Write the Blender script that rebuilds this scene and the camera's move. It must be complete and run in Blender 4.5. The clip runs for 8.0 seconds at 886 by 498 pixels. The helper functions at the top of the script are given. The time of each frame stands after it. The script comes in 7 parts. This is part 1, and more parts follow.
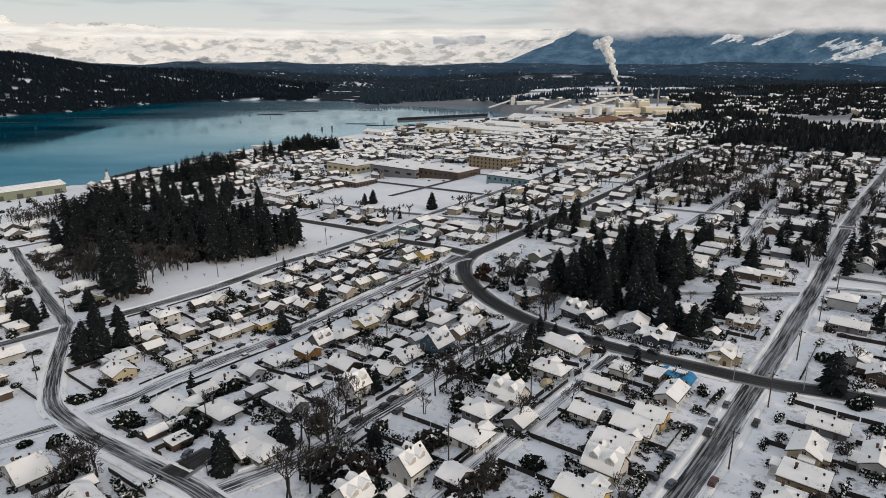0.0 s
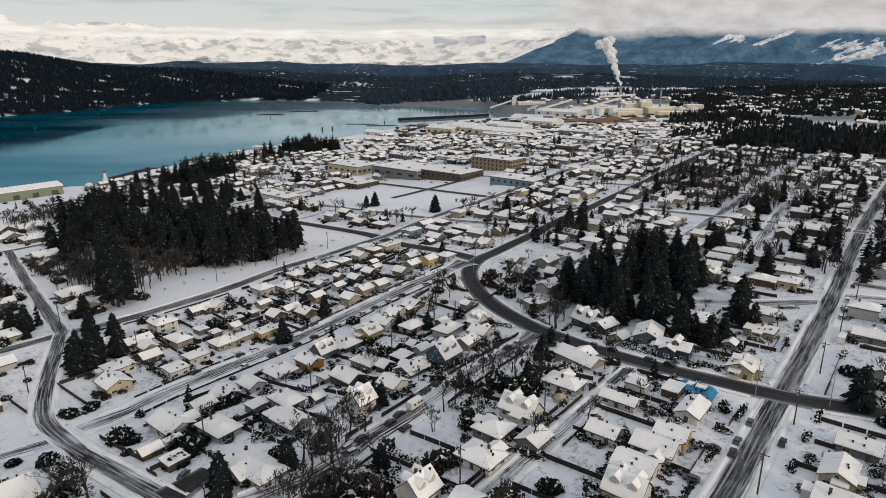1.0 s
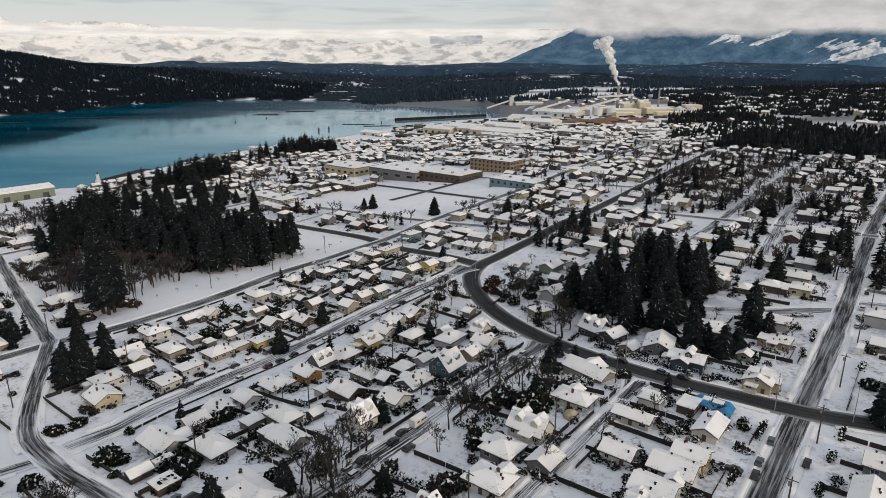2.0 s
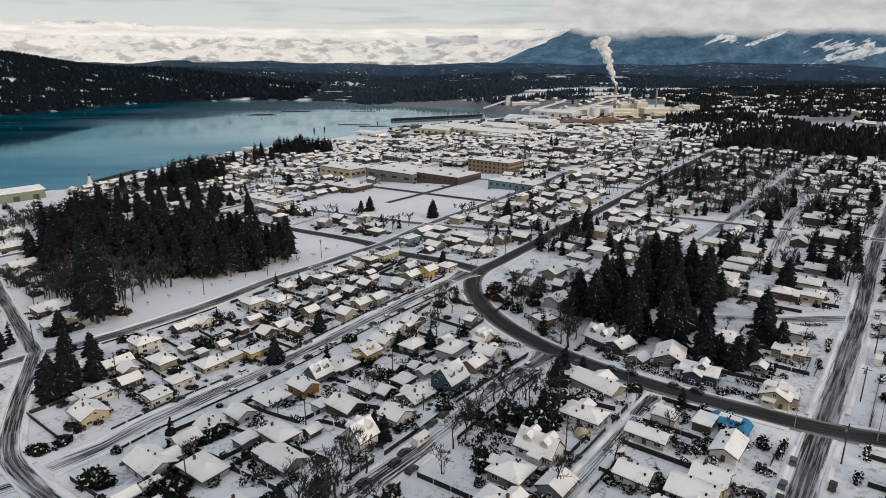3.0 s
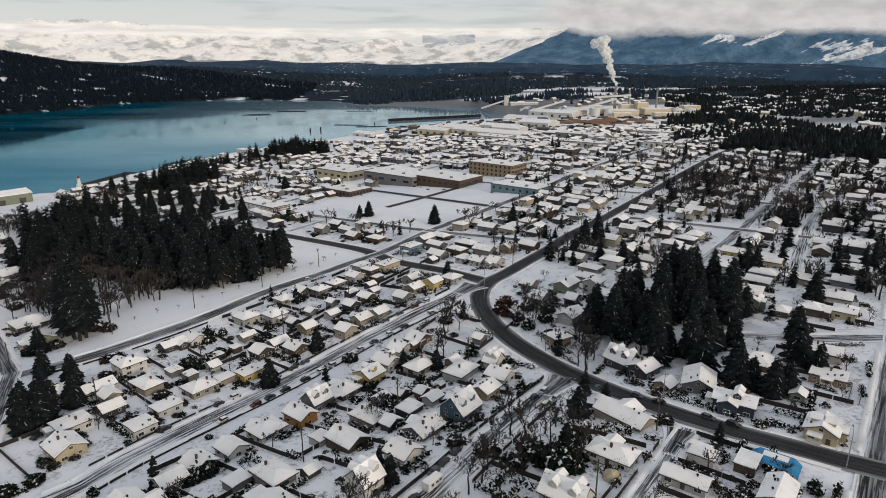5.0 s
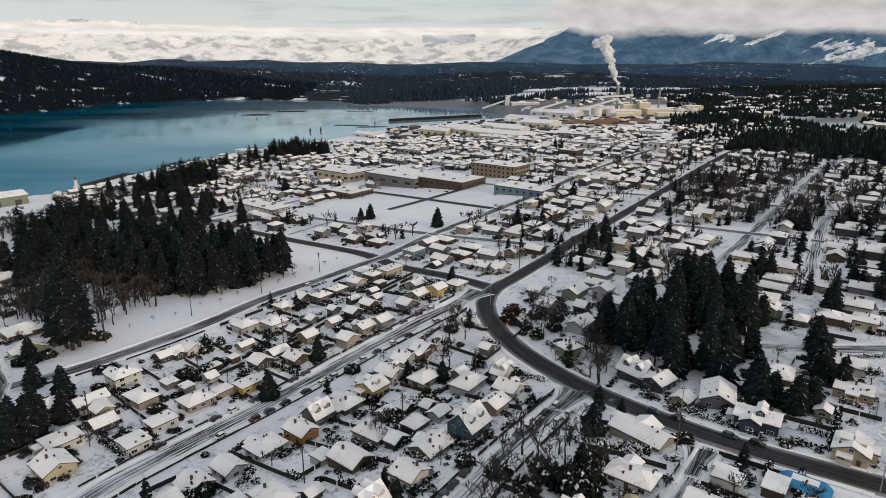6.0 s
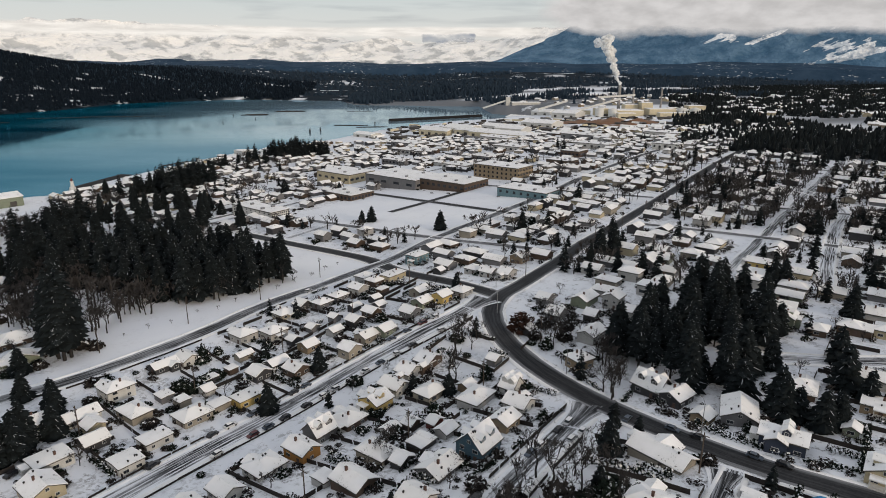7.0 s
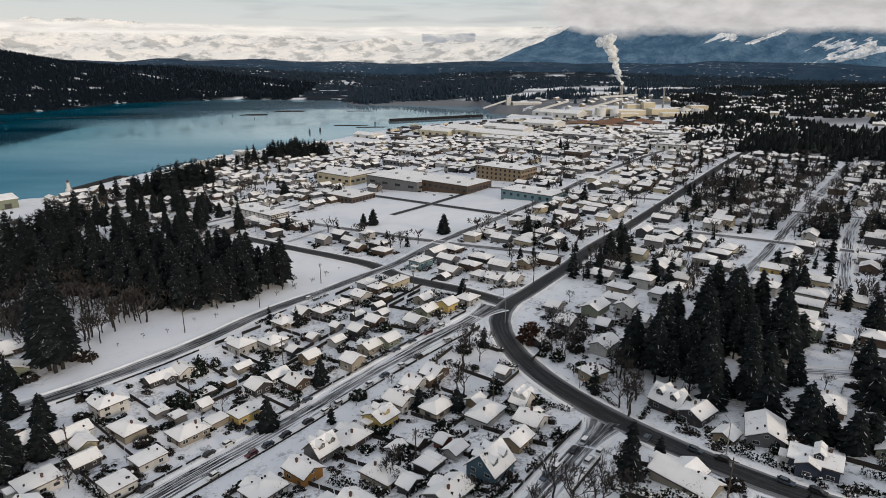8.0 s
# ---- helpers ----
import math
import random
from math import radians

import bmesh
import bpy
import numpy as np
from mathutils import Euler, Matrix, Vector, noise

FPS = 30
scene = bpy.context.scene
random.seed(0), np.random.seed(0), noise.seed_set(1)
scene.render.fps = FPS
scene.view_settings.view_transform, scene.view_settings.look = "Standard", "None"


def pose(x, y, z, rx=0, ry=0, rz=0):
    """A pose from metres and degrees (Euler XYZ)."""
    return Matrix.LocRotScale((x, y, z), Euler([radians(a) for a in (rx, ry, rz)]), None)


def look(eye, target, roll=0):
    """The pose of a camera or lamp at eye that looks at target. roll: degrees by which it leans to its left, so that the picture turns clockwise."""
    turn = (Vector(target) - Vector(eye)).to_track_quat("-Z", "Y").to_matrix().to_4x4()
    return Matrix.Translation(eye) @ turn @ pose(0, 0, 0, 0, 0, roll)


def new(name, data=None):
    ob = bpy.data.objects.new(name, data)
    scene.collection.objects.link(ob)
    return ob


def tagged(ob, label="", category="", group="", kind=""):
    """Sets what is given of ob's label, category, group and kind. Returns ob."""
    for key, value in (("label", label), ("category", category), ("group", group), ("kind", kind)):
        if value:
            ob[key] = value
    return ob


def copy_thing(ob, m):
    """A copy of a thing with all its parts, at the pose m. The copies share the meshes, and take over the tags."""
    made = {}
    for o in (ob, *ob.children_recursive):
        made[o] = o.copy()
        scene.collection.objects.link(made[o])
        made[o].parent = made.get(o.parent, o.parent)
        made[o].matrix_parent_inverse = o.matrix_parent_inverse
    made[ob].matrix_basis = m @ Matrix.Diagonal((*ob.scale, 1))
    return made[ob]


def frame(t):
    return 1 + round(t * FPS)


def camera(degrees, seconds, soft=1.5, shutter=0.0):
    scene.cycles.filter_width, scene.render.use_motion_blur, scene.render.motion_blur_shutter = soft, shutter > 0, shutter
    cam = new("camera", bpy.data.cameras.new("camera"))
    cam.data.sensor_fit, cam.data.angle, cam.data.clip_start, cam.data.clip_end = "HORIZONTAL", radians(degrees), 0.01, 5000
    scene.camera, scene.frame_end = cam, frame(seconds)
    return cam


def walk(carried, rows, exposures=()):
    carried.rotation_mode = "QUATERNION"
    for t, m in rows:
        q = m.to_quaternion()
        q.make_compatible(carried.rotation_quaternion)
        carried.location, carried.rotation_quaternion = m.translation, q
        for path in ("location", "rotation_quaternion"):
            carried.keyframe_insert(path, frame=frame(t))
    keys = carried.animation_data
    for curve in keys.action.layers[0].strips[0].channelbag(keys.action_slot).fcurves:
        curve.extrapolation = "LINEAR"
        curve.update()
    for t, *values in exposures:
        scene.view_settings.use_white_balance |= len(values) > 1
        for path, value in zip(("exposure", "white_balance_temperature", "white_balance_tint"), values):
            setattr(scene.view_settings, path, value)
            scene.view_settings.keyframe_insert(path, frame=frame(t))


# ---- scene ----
SCALE = 1.15        # metres to one unit of the plan: layout, heights and path below are in plan units
cam = camera(70.0, 8.0, soft=0.92)
PATH = [
    (0.0, (1.021, -4.484, 101.488), (1.021, 91.373, 73.002), -0.05),
    (0.5, (-0.292, -0.323, 101.507), (-0.242, 95.533, 73.017), -0.02),
    (1.0, (-1.513, 3.924, 101.521), (-1.463, 99.779, 73.027), 0.01),
    (1.5, (-2.654, 8.225, 101.530), (-2.354, 104.077, 73.030), 0.04),
    (3.0, (-5.719, 21.208, 101.542), (-4.369, 117.043, 73.013), 0.11),
    (3.5, (-6.660, 25.516, 101.543), (-5.060, 121.343, 73.000), 0.13),
    (4.0, (-7.583, 29.806, 101.543), (-5.933, 125.627, 72.985), 0.14),
    (4.5, (-8.497, 34.082, 101.543), (-6.597, 129.893, 72.968), 0.16),
    (6.0, (-11.314, 46.962, 101.550), (-9.313, 142.753, 72.914), 0.18),
    (6.5, (-12.317, 51.349, 101.558), (-10.317, 147.133, 72.897), 0.19),
    (7.0, (-13.373, 55.838, 101.569), (-11.273, 151.612, 72.882), 0.19),
    (7.5, (-14.494, 60.470, 101.584), (-12.344, 156.235, 72.869), 0.19),
    (8.0, (-15.691, 65.292, 101.604), (-13.492, 161.047, 72.860), 0.19),
]
walk(cam, [(t, look(Vector(eye) * SCALE, Vector(target) * SCALE, roll)) for t, eye, target, roll in PATH],
     [(0.0, 0.25, 6500, 13), (8.0, 0.25, 6500, 13)])

# ---- world, sun, exposure ----
SUN_AZ, SUN_EL = radians(140), radians(14)      # compass-like: 0 is +y, clockwise
world = bpy.data.worlds.new("winter_sky")
scene.world = world
world.use_nodes = True


def link(tree, a, b):
    tree.links.new(a, b)


def build_world():
    t = world.node_tree
    t.nodes.clear()
    out = t.nodes.new("ShaderNodeOutputWorld")
    bg = t.nodes.new("ShaderNodeBackground")
    sky = t.nodes.new("ShaderNodeTexSky")
    sky.sky_type, sky.sun_disc = "NISHITA", False
    sky.sun_elevation, sky.sun_rotation = SUN_EL, SUN_AZ
    sky.dust_density, sky.air_density, sky.ozone_density = 3.0, 1.0, 1.0
    # high thin overcast: a pale veil over the clear sky, brightest near the horizon
    tc = t.nodes.new("ShaderNodeTexCoord")
    sep = t.nodes.new("ShaderNodeSeparateXYZ")
    rp = t.nodes.new("ShaderNodeValToRGB")
    e = rp.color_ramp.elements
    e[0].position, e[0].color = 0.0, (0.65, 0.63, 0.575, 1)
    e[1].position, e[1].color = 1.0, (0.46, 0.48, 0.505, 1)
    for at_z, c in ((0.04, (0.605, 0.62, 0.59, 1)), (0.10, (0.50, 0.565, 0.565, 1)), (0.35, (0.50, 0.52, 0.53, 1))):
        rp.color_ramp.elements.new(at_z).color = c
    mp = t.nodes.new("ShaderNodeMapping")
    mp.inputs["Scale"].default_value = (5.0, 5.0, 60.0)
    nz = t.nodes.new("ShaderNodeTexNoise")
    nz.inputs["Scale"].default_value, nz.inputs["Detail"].default_value = 1.0, 6
    cr = t.nodes.new("ShaderNodeValToRGB")
    cr.color_ramp.elements[0].position, cr.color_ramp.elements[0].color = 0.52, (1, 1, 1, 1)
    cr.color_ramp.elements[1].position, cr.color_ramp.elements[1].color = 0.72, (0.74, 0.75, 0.78, 1)
    veil = t.nodes.new("ShaderNodeMixRGB")
    veil.blend_type = "MULTIPLY"
    veil.inputs[0].default_value = 1.0
    gain = t.nodes.new("ShaderNodeMixRGB")
    gain.blend_type = "MULTIPLY"
    gain.inputs[0].default_value = 1.0
    gain.inputs[2].default_value = (10, 10, 10, 1)
    mix = t.nodes.new("ShaderNodeMixRGB")
    mix.inputs[0].default_value = 0.92
    link(t, tc.outputs["Generated"], sep.inputs[0])
    link(t, sep.outputs[2], rp.inputs[0])
    link(t, tc.outputs["Generated"], mp.inputs[0])
    link(t, mp.outputs[0], nz.inputs["Vector"])
    link(t, nz.outputs[0], cr.inputs[0])
    link(t, rp.outputs[0], veil.inputs[1])
    link(t, cr.outputs[0], veil.inputs[2])
    link(t, veil.outputs[0], gain.inputs[1])
    link(t, sky.outputs[0], mix.inputs[1])
    link(t, gain.outputs[0], mix.inputs[2])
    link(t, mix.outputs[0], bg.inputs[0])
    bg.inputs[1].default_value = 0.1
    link(t, bg.outputs[0], out.inputs[0])


build_world()
sun_data = bpy.data.lights.new("sun", "SUN")
sun_data.energy, sun_data.angle, sun_data.color = 1.5, radians(10), (1.0, 0.84, 0.64)
sun = new("sun", sun_data)
sun.matrix_basis = look((0, 0, 600), (-math.sin(SUN_AZ) * 100, -math.cos(SUN_AZ) * 100, 600 - math.tan(SUN_EL) * 100))


# ---- materials ----
class Nodes:
    """A small writer for node materials."""

    def __init__(self, name, rough=0.8, metal=0.0, spec=0.3):
        self.mat = bpy.data.materials.new(name)
        self.mat.use_nodes = True
        self.t = self.mat.node_tree
        self.b = self.t.nodes["Principled BSDF"]
        self.b.inputs["Roughness"].default_value = rough
        self.b.inputs["Metallic"].default_value = metal
        self.b.inputs["Specular IOR Level"].default_value = spec

    def node(self, kind, **sockets):
        n = self.t.nodes.new(kind)
        for k, v in sockets.items():
            n.inputs[k].default_value = v
        return n

    def join(self, a, b):
        self.t.links.new(a, b)

    def coords(self, out="Object"):
        return self.node("ShaderNodeTexCoord").outputs[out]

    def position(self):
        """The place in plan units."""
        n = self.node("ShaderNodeVectorMath")
        n.operation = "SCALE"
        n.inputs["Scale"].default_value = 1 / SCALE
        self.join(self.node("ShaderNodeNewGeometry").outputs["Position"], n.inputs[0])
        return n.outputs[0]

    def noise(self, vec, scale, detail=4, rough=0.55):
        n = self.node("ShaderNodeTexNoise", Scale=scale, Detail=detail, Roughness=rough)
        self.join(vec, n.inputs["Vector"])
        return n.outputs[0]

    def ramp(self, fac, a, b, lo=0.0, hi=1.0):
        n = self.node("ShaderNodeValToRGB")
        e = n.color_ramp.elements
        e[0].position, e[0].color = a, (lo, lo, lo, 1) if isinstance(lo, float) else (*lo, 1)
        e[1].position, e[1].color = b, (hi, hi, hi, 1) if isinstance(hi, float) else (*hi, 1)
        self.join(fac, n.inputs[0])
        return n.outputs[0]

    def mix(self, fac, a, b):
        n = self.node("ShaderNodeMixRGB")
        for k, v in ((0, fac), (1, a), (2, b)):
            if isinstance(v, (int, float)):
                n.inputs[k].default_value = v if k == 0 else (v, v, v, 1)
            elif isinstance(v, tuple):
                n.inputs[k].default_value = (*v, 1)
            else:
                self.join(v, n.inputs[k])
        return n.outputs[0]

    def math(self, op, a, b=0.0):
        n = self.node("ShaderNodeMath")
        n.operation = op
        for k, v in ((0, a), (1, b)):
            if isinstance(v, (int, float)):
                n.inputs[k].default_value = v
            else:
                self.join(v, n.inputs[k])
        return n.outputs[0]

    def bump(self, height, strength, dist):
        n = self.node("ShaderNodeBump", Strength=strength, Distance=dist)
        self.join(height, n.inputs["Height"])
        self.join(n.outputs[0], self.b.inputs["Normal"])

    def colour(self, c):
        if isinstance(c, tuple):
            self.b.inputs["Base Color"].default_value = (*c, 1)
        else:
            self.join(c, self.b.inputs["Base Color"])
        return self.mat

    def random(self):
        return self.node("ShaderNodeObjectInfo").outputs["Random"]


SNOW = (0.85, 0.87, 0.90)


def painted(name, c, rough=0.7, vary=0.25, scale=1.2):
    """A weathered painted or plain solid surface with grime at two scales."""
    n = Nodes(name, rough)
    v = n.coords()
    big = n.noise(v, scale * 0.3, 3)
    fine = n.noise(v, scale * 6, 5)
    d = tuple(x * (1 - vary) for x in c)
    col = n.mix(n.ramp(big, 0.3, 0.7), c, d)
    col = n.mix(n.ramp(fine, 0.55, 0.8, 0.0, 0.4), col, tuple(x * 0.6 for x in c))
    n.bump(fine, 0.2, 0.03)
    return n.colour(col)


def siding(name, c):
    """Lapped board cladding: level boards with the dark shadow gap painted into the colour, slightly uneven in tone."""
    n = Nodes(name, 0.6)
    v = n.coords()
    w = n.node("ShaderNodeTexWave", Scale=2.2, Distortion=0.0)
    w.bands_direction, w.wave_profile = "Z", "SAW"
    n.join(v, w.inputs["Vector"])
    big = n.noise(v, 0.5, 3)
    col = n.mix(n.ramp(big, 0.3, 0.75), c, tuple(x * 0.78 for x in c))
    col = n.mix(n.ramp(w.outputs[0], 0.86, 0.98, 0.0, 0.5), col, tuple(x * 0.45 for x in c))
    n.bump(w.outputs[0], 0.4, 0.03)
    return n.colour(col)


def snow_ground():
    n = Nodes("snow_ground", 0.85, spec=0.02)
    p = n.position()
    a = n.noise(p, 0.012, 4)
    b = n.noise(p, 0.09, 6, 0.65)
    c = n.noise(p, 0.8, 6, 0.65)
    col = n.mix(n.ramp(a, 0.35, 0.7), SNOW, (0.72, 0.75, 0.81))
    # trampled and thin patches where grass shows through
    yard = n.node("ShaderNodeAttribute")
    yard.attribute_name = "yard"
    thin = n.math("MULTIPLY", n.ramp(b, 0.50, 0.66), n.ramp(c, 0.46, 0.60))
    worn = n.math("MULTIPLY", n.ramp(n.noise(p, 0.25, 7, 0.75), 0.54, 0.59), n.math("MULTIPLY", yard.outputs["Fac"], n.ramp(c, 0.40, 0.52)))
    thin = n.math("MAXIMUM", n.math("MULTIPLY", thin, n.math("ADD", 0.12, n.math("MULTIPLY", yard.outputs["Fac"], 0.7))), n.math("MULTIPLY", worn, 0.6))
    col = n.mix(thin, col, (0.085, 0.078, 0.068))
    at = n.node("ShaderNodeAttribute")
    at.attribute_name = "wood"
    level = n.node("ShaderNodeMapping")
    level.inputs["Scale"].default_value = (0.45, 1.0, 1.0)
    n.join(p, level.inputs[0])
    # the dark floor is lifted to blue-grey for haze over the far woods
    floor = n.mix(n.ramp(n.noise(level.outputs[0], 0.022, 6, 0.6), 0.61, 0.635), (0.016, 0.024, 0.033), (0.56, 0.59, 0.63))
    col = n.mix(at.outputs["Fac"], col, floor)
    n.bump(c, 0.35, 0.35)
    return n.colour(col)


def road_mat(name, snowy, tracks):
    """Asphalt with packed snow. snowy: how much of the surface stays white; tracks: wheel tracks along the way."""
    n = Nodes(name, 0.8, spec=0.08)
    uv = n.node("ShaderNodeUVMap").outputs[0]
    sep = n.node("ShaderNodeSeparateXYZ")
    n.join(uv, sep.inputs[0])
    mp = n.node("ShaderNodeMapping")
    mp.inputs["Scale"].default_value = (5.5, 0.045, 1.0)
    n.join(uv, mp.inputs[0])
    streak = n.noise(mp.outputs[0], 1.1, 5, 0.62)
    p = n.position()
    blot = n.noise(p, 0.06, 5)
    fine = n.noise(p, 1.5, 5)
    au = n.math("ABSOLUTE", sep.outputs[0])
    edge = n.ramp(n.math("ADD", au, n.math("MULTIPLY", n.math("SUBTRACT", streak, 0.5), 0.5)), 0.62, 0.88)               # white towards the edges
    asphalt = n.mix(n.ramp(fine, 0.3, 0.7), (0.016, 0.017, 0.019), (0.034, 0.035, 0.038))
    # wheel tracks wander a little and fade in and out
    mp2 = n.node("ShaderNodeMapping")
    mp2.inputs["Scale"].default_value = (0.0, 0.03, 1.0)
    n.join(uv, mp2.inputs[0])
    wander = n.math("MULTIPLY", n.math("SUBTRACT", n.noise(mp2.outputs[0], 1.0, 3), 0.5), 0.5)
    uw = n.math("ABSOLUTE", n.math("ADD", sep.outputs[0], wander))
    middle = n.ramp(uw, 0.26, 0.50, 1.0, 0.0)
    band = n.math("ABSOLUTE", n.math("SUBTRACT", n.math("ABSOLUTE", n.math("SUBTRACT", uw, 0.26)), 0.12))
    track = n.math("MULTIPLY", n.ramp(band, 0.015, 0.10, 1.0, 0.18), middle)
    bare = n.math("MULTIPLY", track, n.ramp(streak, 0.40, 0.50))
    loose = n.math("ADD", n.math("MULTIPLY", n.ramp(streak, 0.47, 0.55), snowy), n.math("MULTIPLY", edge, 0.9 if snowy > 0.2 else 0.25))
    loose = n.math("ADD", loose, n.math("MULTIPLY", n.ramp(blot, 0.45, 0.7), snowy * 0.6))
    cover = n.math("MULTIPLY", loose, n.math("SUBTRACT", 1.0, n.math("MULTIPLY", bare, tracks)))
    if snowy > 0.5:
        # the packed snow closes over where a street begins
        start = n.ramp(n.math("ADD", sep.outputs[1], n.math("MULTIPLY", n.math("SUBTRACT", streak, 0.5), 6.0)), 0.5, 5.0, 1.0, 0.0)
        cover = n.math("MAXIMUM", cover, n.math("MAXIMUM", start, n.ramp(au, 0.72, 0.86)))
    cl = n.node("ShaderNodeClamp")
    n.join(cover, cl.inputs[0])
    n.bump(fine, 0.2, 0.05)
    n.join(n.ramp(cl.outputs[0], 0.0, 1.0, 0.7, 0.9), n.b.inputs["Roughness"])
    white = n.mix(n.ramp(au, 0.45, 0.85), (0.73, 0.75, 0.79), (0.82, 0.84, 0.87))
    return n.colour(n.mix(cl.outputs[0], asphalt, white))


def snow_cap():
    n = Nodes("roof_snow", 0.7, spec=0.2)
    v = n.coords()
    a = n.noise(v, 0.22, 4)
    b = n.noise(v, 2.2, 5, 0.65)
    tint = n.mix(n.random(), (0.90, 0.90, 0.91), (0.82, 0.82, 0.81))
    col = n.mix(n.ramp(a, 0.4, 0.75), tint, (0.78, 0.78, 0.77))
    col = n.mix(n.math("MULTIPLY", n.ramp(b, 0.58, 0.64), n.ramp(a, 0.52, 0.60)), col, (0.07, 0.065, 0.06))
    n.bump(b, 0.3, 0.12)
    return n.colour(col)


def needle_mat(name, dark, light, dusted=0.5):
    n = Nodes(name, 0.9, spec=0.05)
    a = n.noise(n.coords(), 1.3, 3)
    isl = n.node("ShaderNodeNewGeometry").outputs["Random Per Island"]
    col = n.mix(isl, dark, light)
    dust = n.math("MULTIPLY", n.ramp(a, 0.60, 0.68), n.ramp(isl, 0.80, 0.9))
    col = n.mix(n.math("MULTIPLY", dust, dusted), col, (0.45, 0.48, 0.52))
    return n.colour(col)


def water_mat():
    n = Nodes("inlet_water", 0.1, spec=0.10)
    n.b.inputs["IOR"].default_value = 1.13
    p = n.position()
    mp = n.node("ShaderNodeMapping")
    mp.inputs["Scale"].default_value = (0.35, 1.0, 1.0)
    n.join(p, mp.inputs[0])
    a = n.noise(mp.outputs[0], 0.006, 4)
    b = n.noise(mp.outputs[0], 0.4, 4)
    sep = n.node("ShaderNodeSeparateXYZ")
    n.join(p, sep.inputs[0])
    # deep teal off the town, silty and paler towards the river mouth
    inner = n.math("MULTIPLY", n.math("DIVIDE", n.math("ADD", sep.outputs[0], 760.0), 480.0), n.ramp(n.math("DIVIDE", n.math("SUBTRACT", sep.outputs[1], 640.0), 620.0), 0.0, 1.0, 0.15, 1.0))
    silt = n.ramp(n.math("ADD", inner, n.math("MULTIPLY", n.math("SUBTRACT", a, 0.5), 0.8)), 0.0, 1.0)
    col = n.mix(n.ramp(a, 0.38, 0.62), (0.001, 0.040, 0.070), (0.002, 0.090, 0.140))
    col = n.mix(silt, col, (0.23, 0.32, 0.38))
    n.bump(b, 0.10, 0.3)
    n.colour(col)
    n.b.inputs["Specular IOR Level"].default_value = 0.0
    depth = n.node("ShaderNodeBsdfDiffuse")
    n.join(col, depth.inputs["Color"])
    gloss = n.node("ShaderNodeBsdfGlossy")
    n.join(n.mix(silt, (0.10, 0.37, 0.52), (0.62, 0.80, 0.90)), gloss.inputs["Color"])
    n.join(n.ramp(a, 0.35, 0.65, 0.03, 0.09), gloss.inputs["Roughness"])
    m = n.node("ShaderNodeMixShader")
    n.join(n.ramp(silt, 0.0, 1.0, 0.48, 0.60), m.inputs[0])
    n.join(depth.outputs[0], m.inputs[1])
    n.join(gloss.outputs[0], m.inputs[2])
    n.join(m.outputs[0], n.t.nodes["Material Output"].inputs[0])
    return n.mat


def far_mountain(name, low, rock, snowline, amount, glow, fields=0.0, relief=50.0, hamlets=0.0):
    """High ground far off: forest and rock below, blued for haze, snow above; glow stands for the bright air in
    between.
    """
    n = Nodes(name, 0.9, spec=0.05)
    p = n.position()
    mp = n.node("ShaderNodeMapping")
    mp.inputs["Scale"].default_value = (1.0, 1.0, 1.1)
    n.join(p, mp.inputs[0])
    a = n.noise(mp.outputs[0], 0.0044, 6, 0.56)
    b = n.noise(mp.outputs[0], 0.0125, 5, 0.56)
    z = n.node("ShaderNodeSeparateXYZ")
    n.join(p, z.inputs[0])
    h = n.math("DIVIDE", n.math("SUBTRACT", z.outputs[2], snowline), 128.0)
    # open snowfields on the slopes farther east
    streak = n.node("ShaderNodeMapping")
    streak.vector_type = "TEXTURE"
    streak.inputs["Rotation"].default_value = (0.0, radians(-24), 0.0)
    streak.inputs["Scale"].default_value = (2.6, 1.0, 0.55)
    n.join(p, streak.inputs[0])
    runs = n.ramp(n.noise(streak.outputs[0], 0.0105, 5, 0.55), 0.47, 0.66, -0.25, 1.0)
    h = n.math("ADD", h, n.math("MULTIPLY", n.math("MULTIPLY", n.ramp(n.math("DIVIDE", n.math("SUBTRACT", z.outputs[0], 1020.0), 420.0), 0.0, 1.0), runs), fields))
    cover = n.ramp(n.math("ADD", n.math("ADD", h, n.math("MULTIPLY", n.math("SUBTRACT", a, 0.5), 4.0)), amount), 0.25, 0.5)
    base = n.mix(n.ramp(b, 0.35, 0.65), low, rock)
    col = n.mix(n.math("MULTIPLY", cover, n.ramp(b, 0.40, 0.50, 0.5, 1.0)), base, (0.84, 0.835, 0.82))
    if hamlets:
        # snowed-in clearings among the trees
        flat = n.node("ShaderNodeMapping")
        flat.inputs["Scale"].default_value = (0.30, 0.30, 1.0)
        n.join(p, flat.inputs[0])
        spots = n.math("MULTIPLY", n.ramp(n.noise(flat.outputs[0], 0.17, 3, 0.6), 0.60, 0.68), n.ramp(n.noise(p, 0.006, 3), 0.48, 0.60))
        col = n.mix(n.math("MULTIPLY", spots, hamlets), col, (0.62, 0.63, 0.63))
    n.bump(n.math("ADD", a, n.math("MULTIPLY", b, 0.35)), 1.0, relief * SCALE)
    # haze over the slopes, put in as a faint emission
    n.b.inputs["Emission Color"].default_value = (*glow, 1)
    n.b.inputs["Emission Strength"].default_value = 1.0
    return n.colour(col)


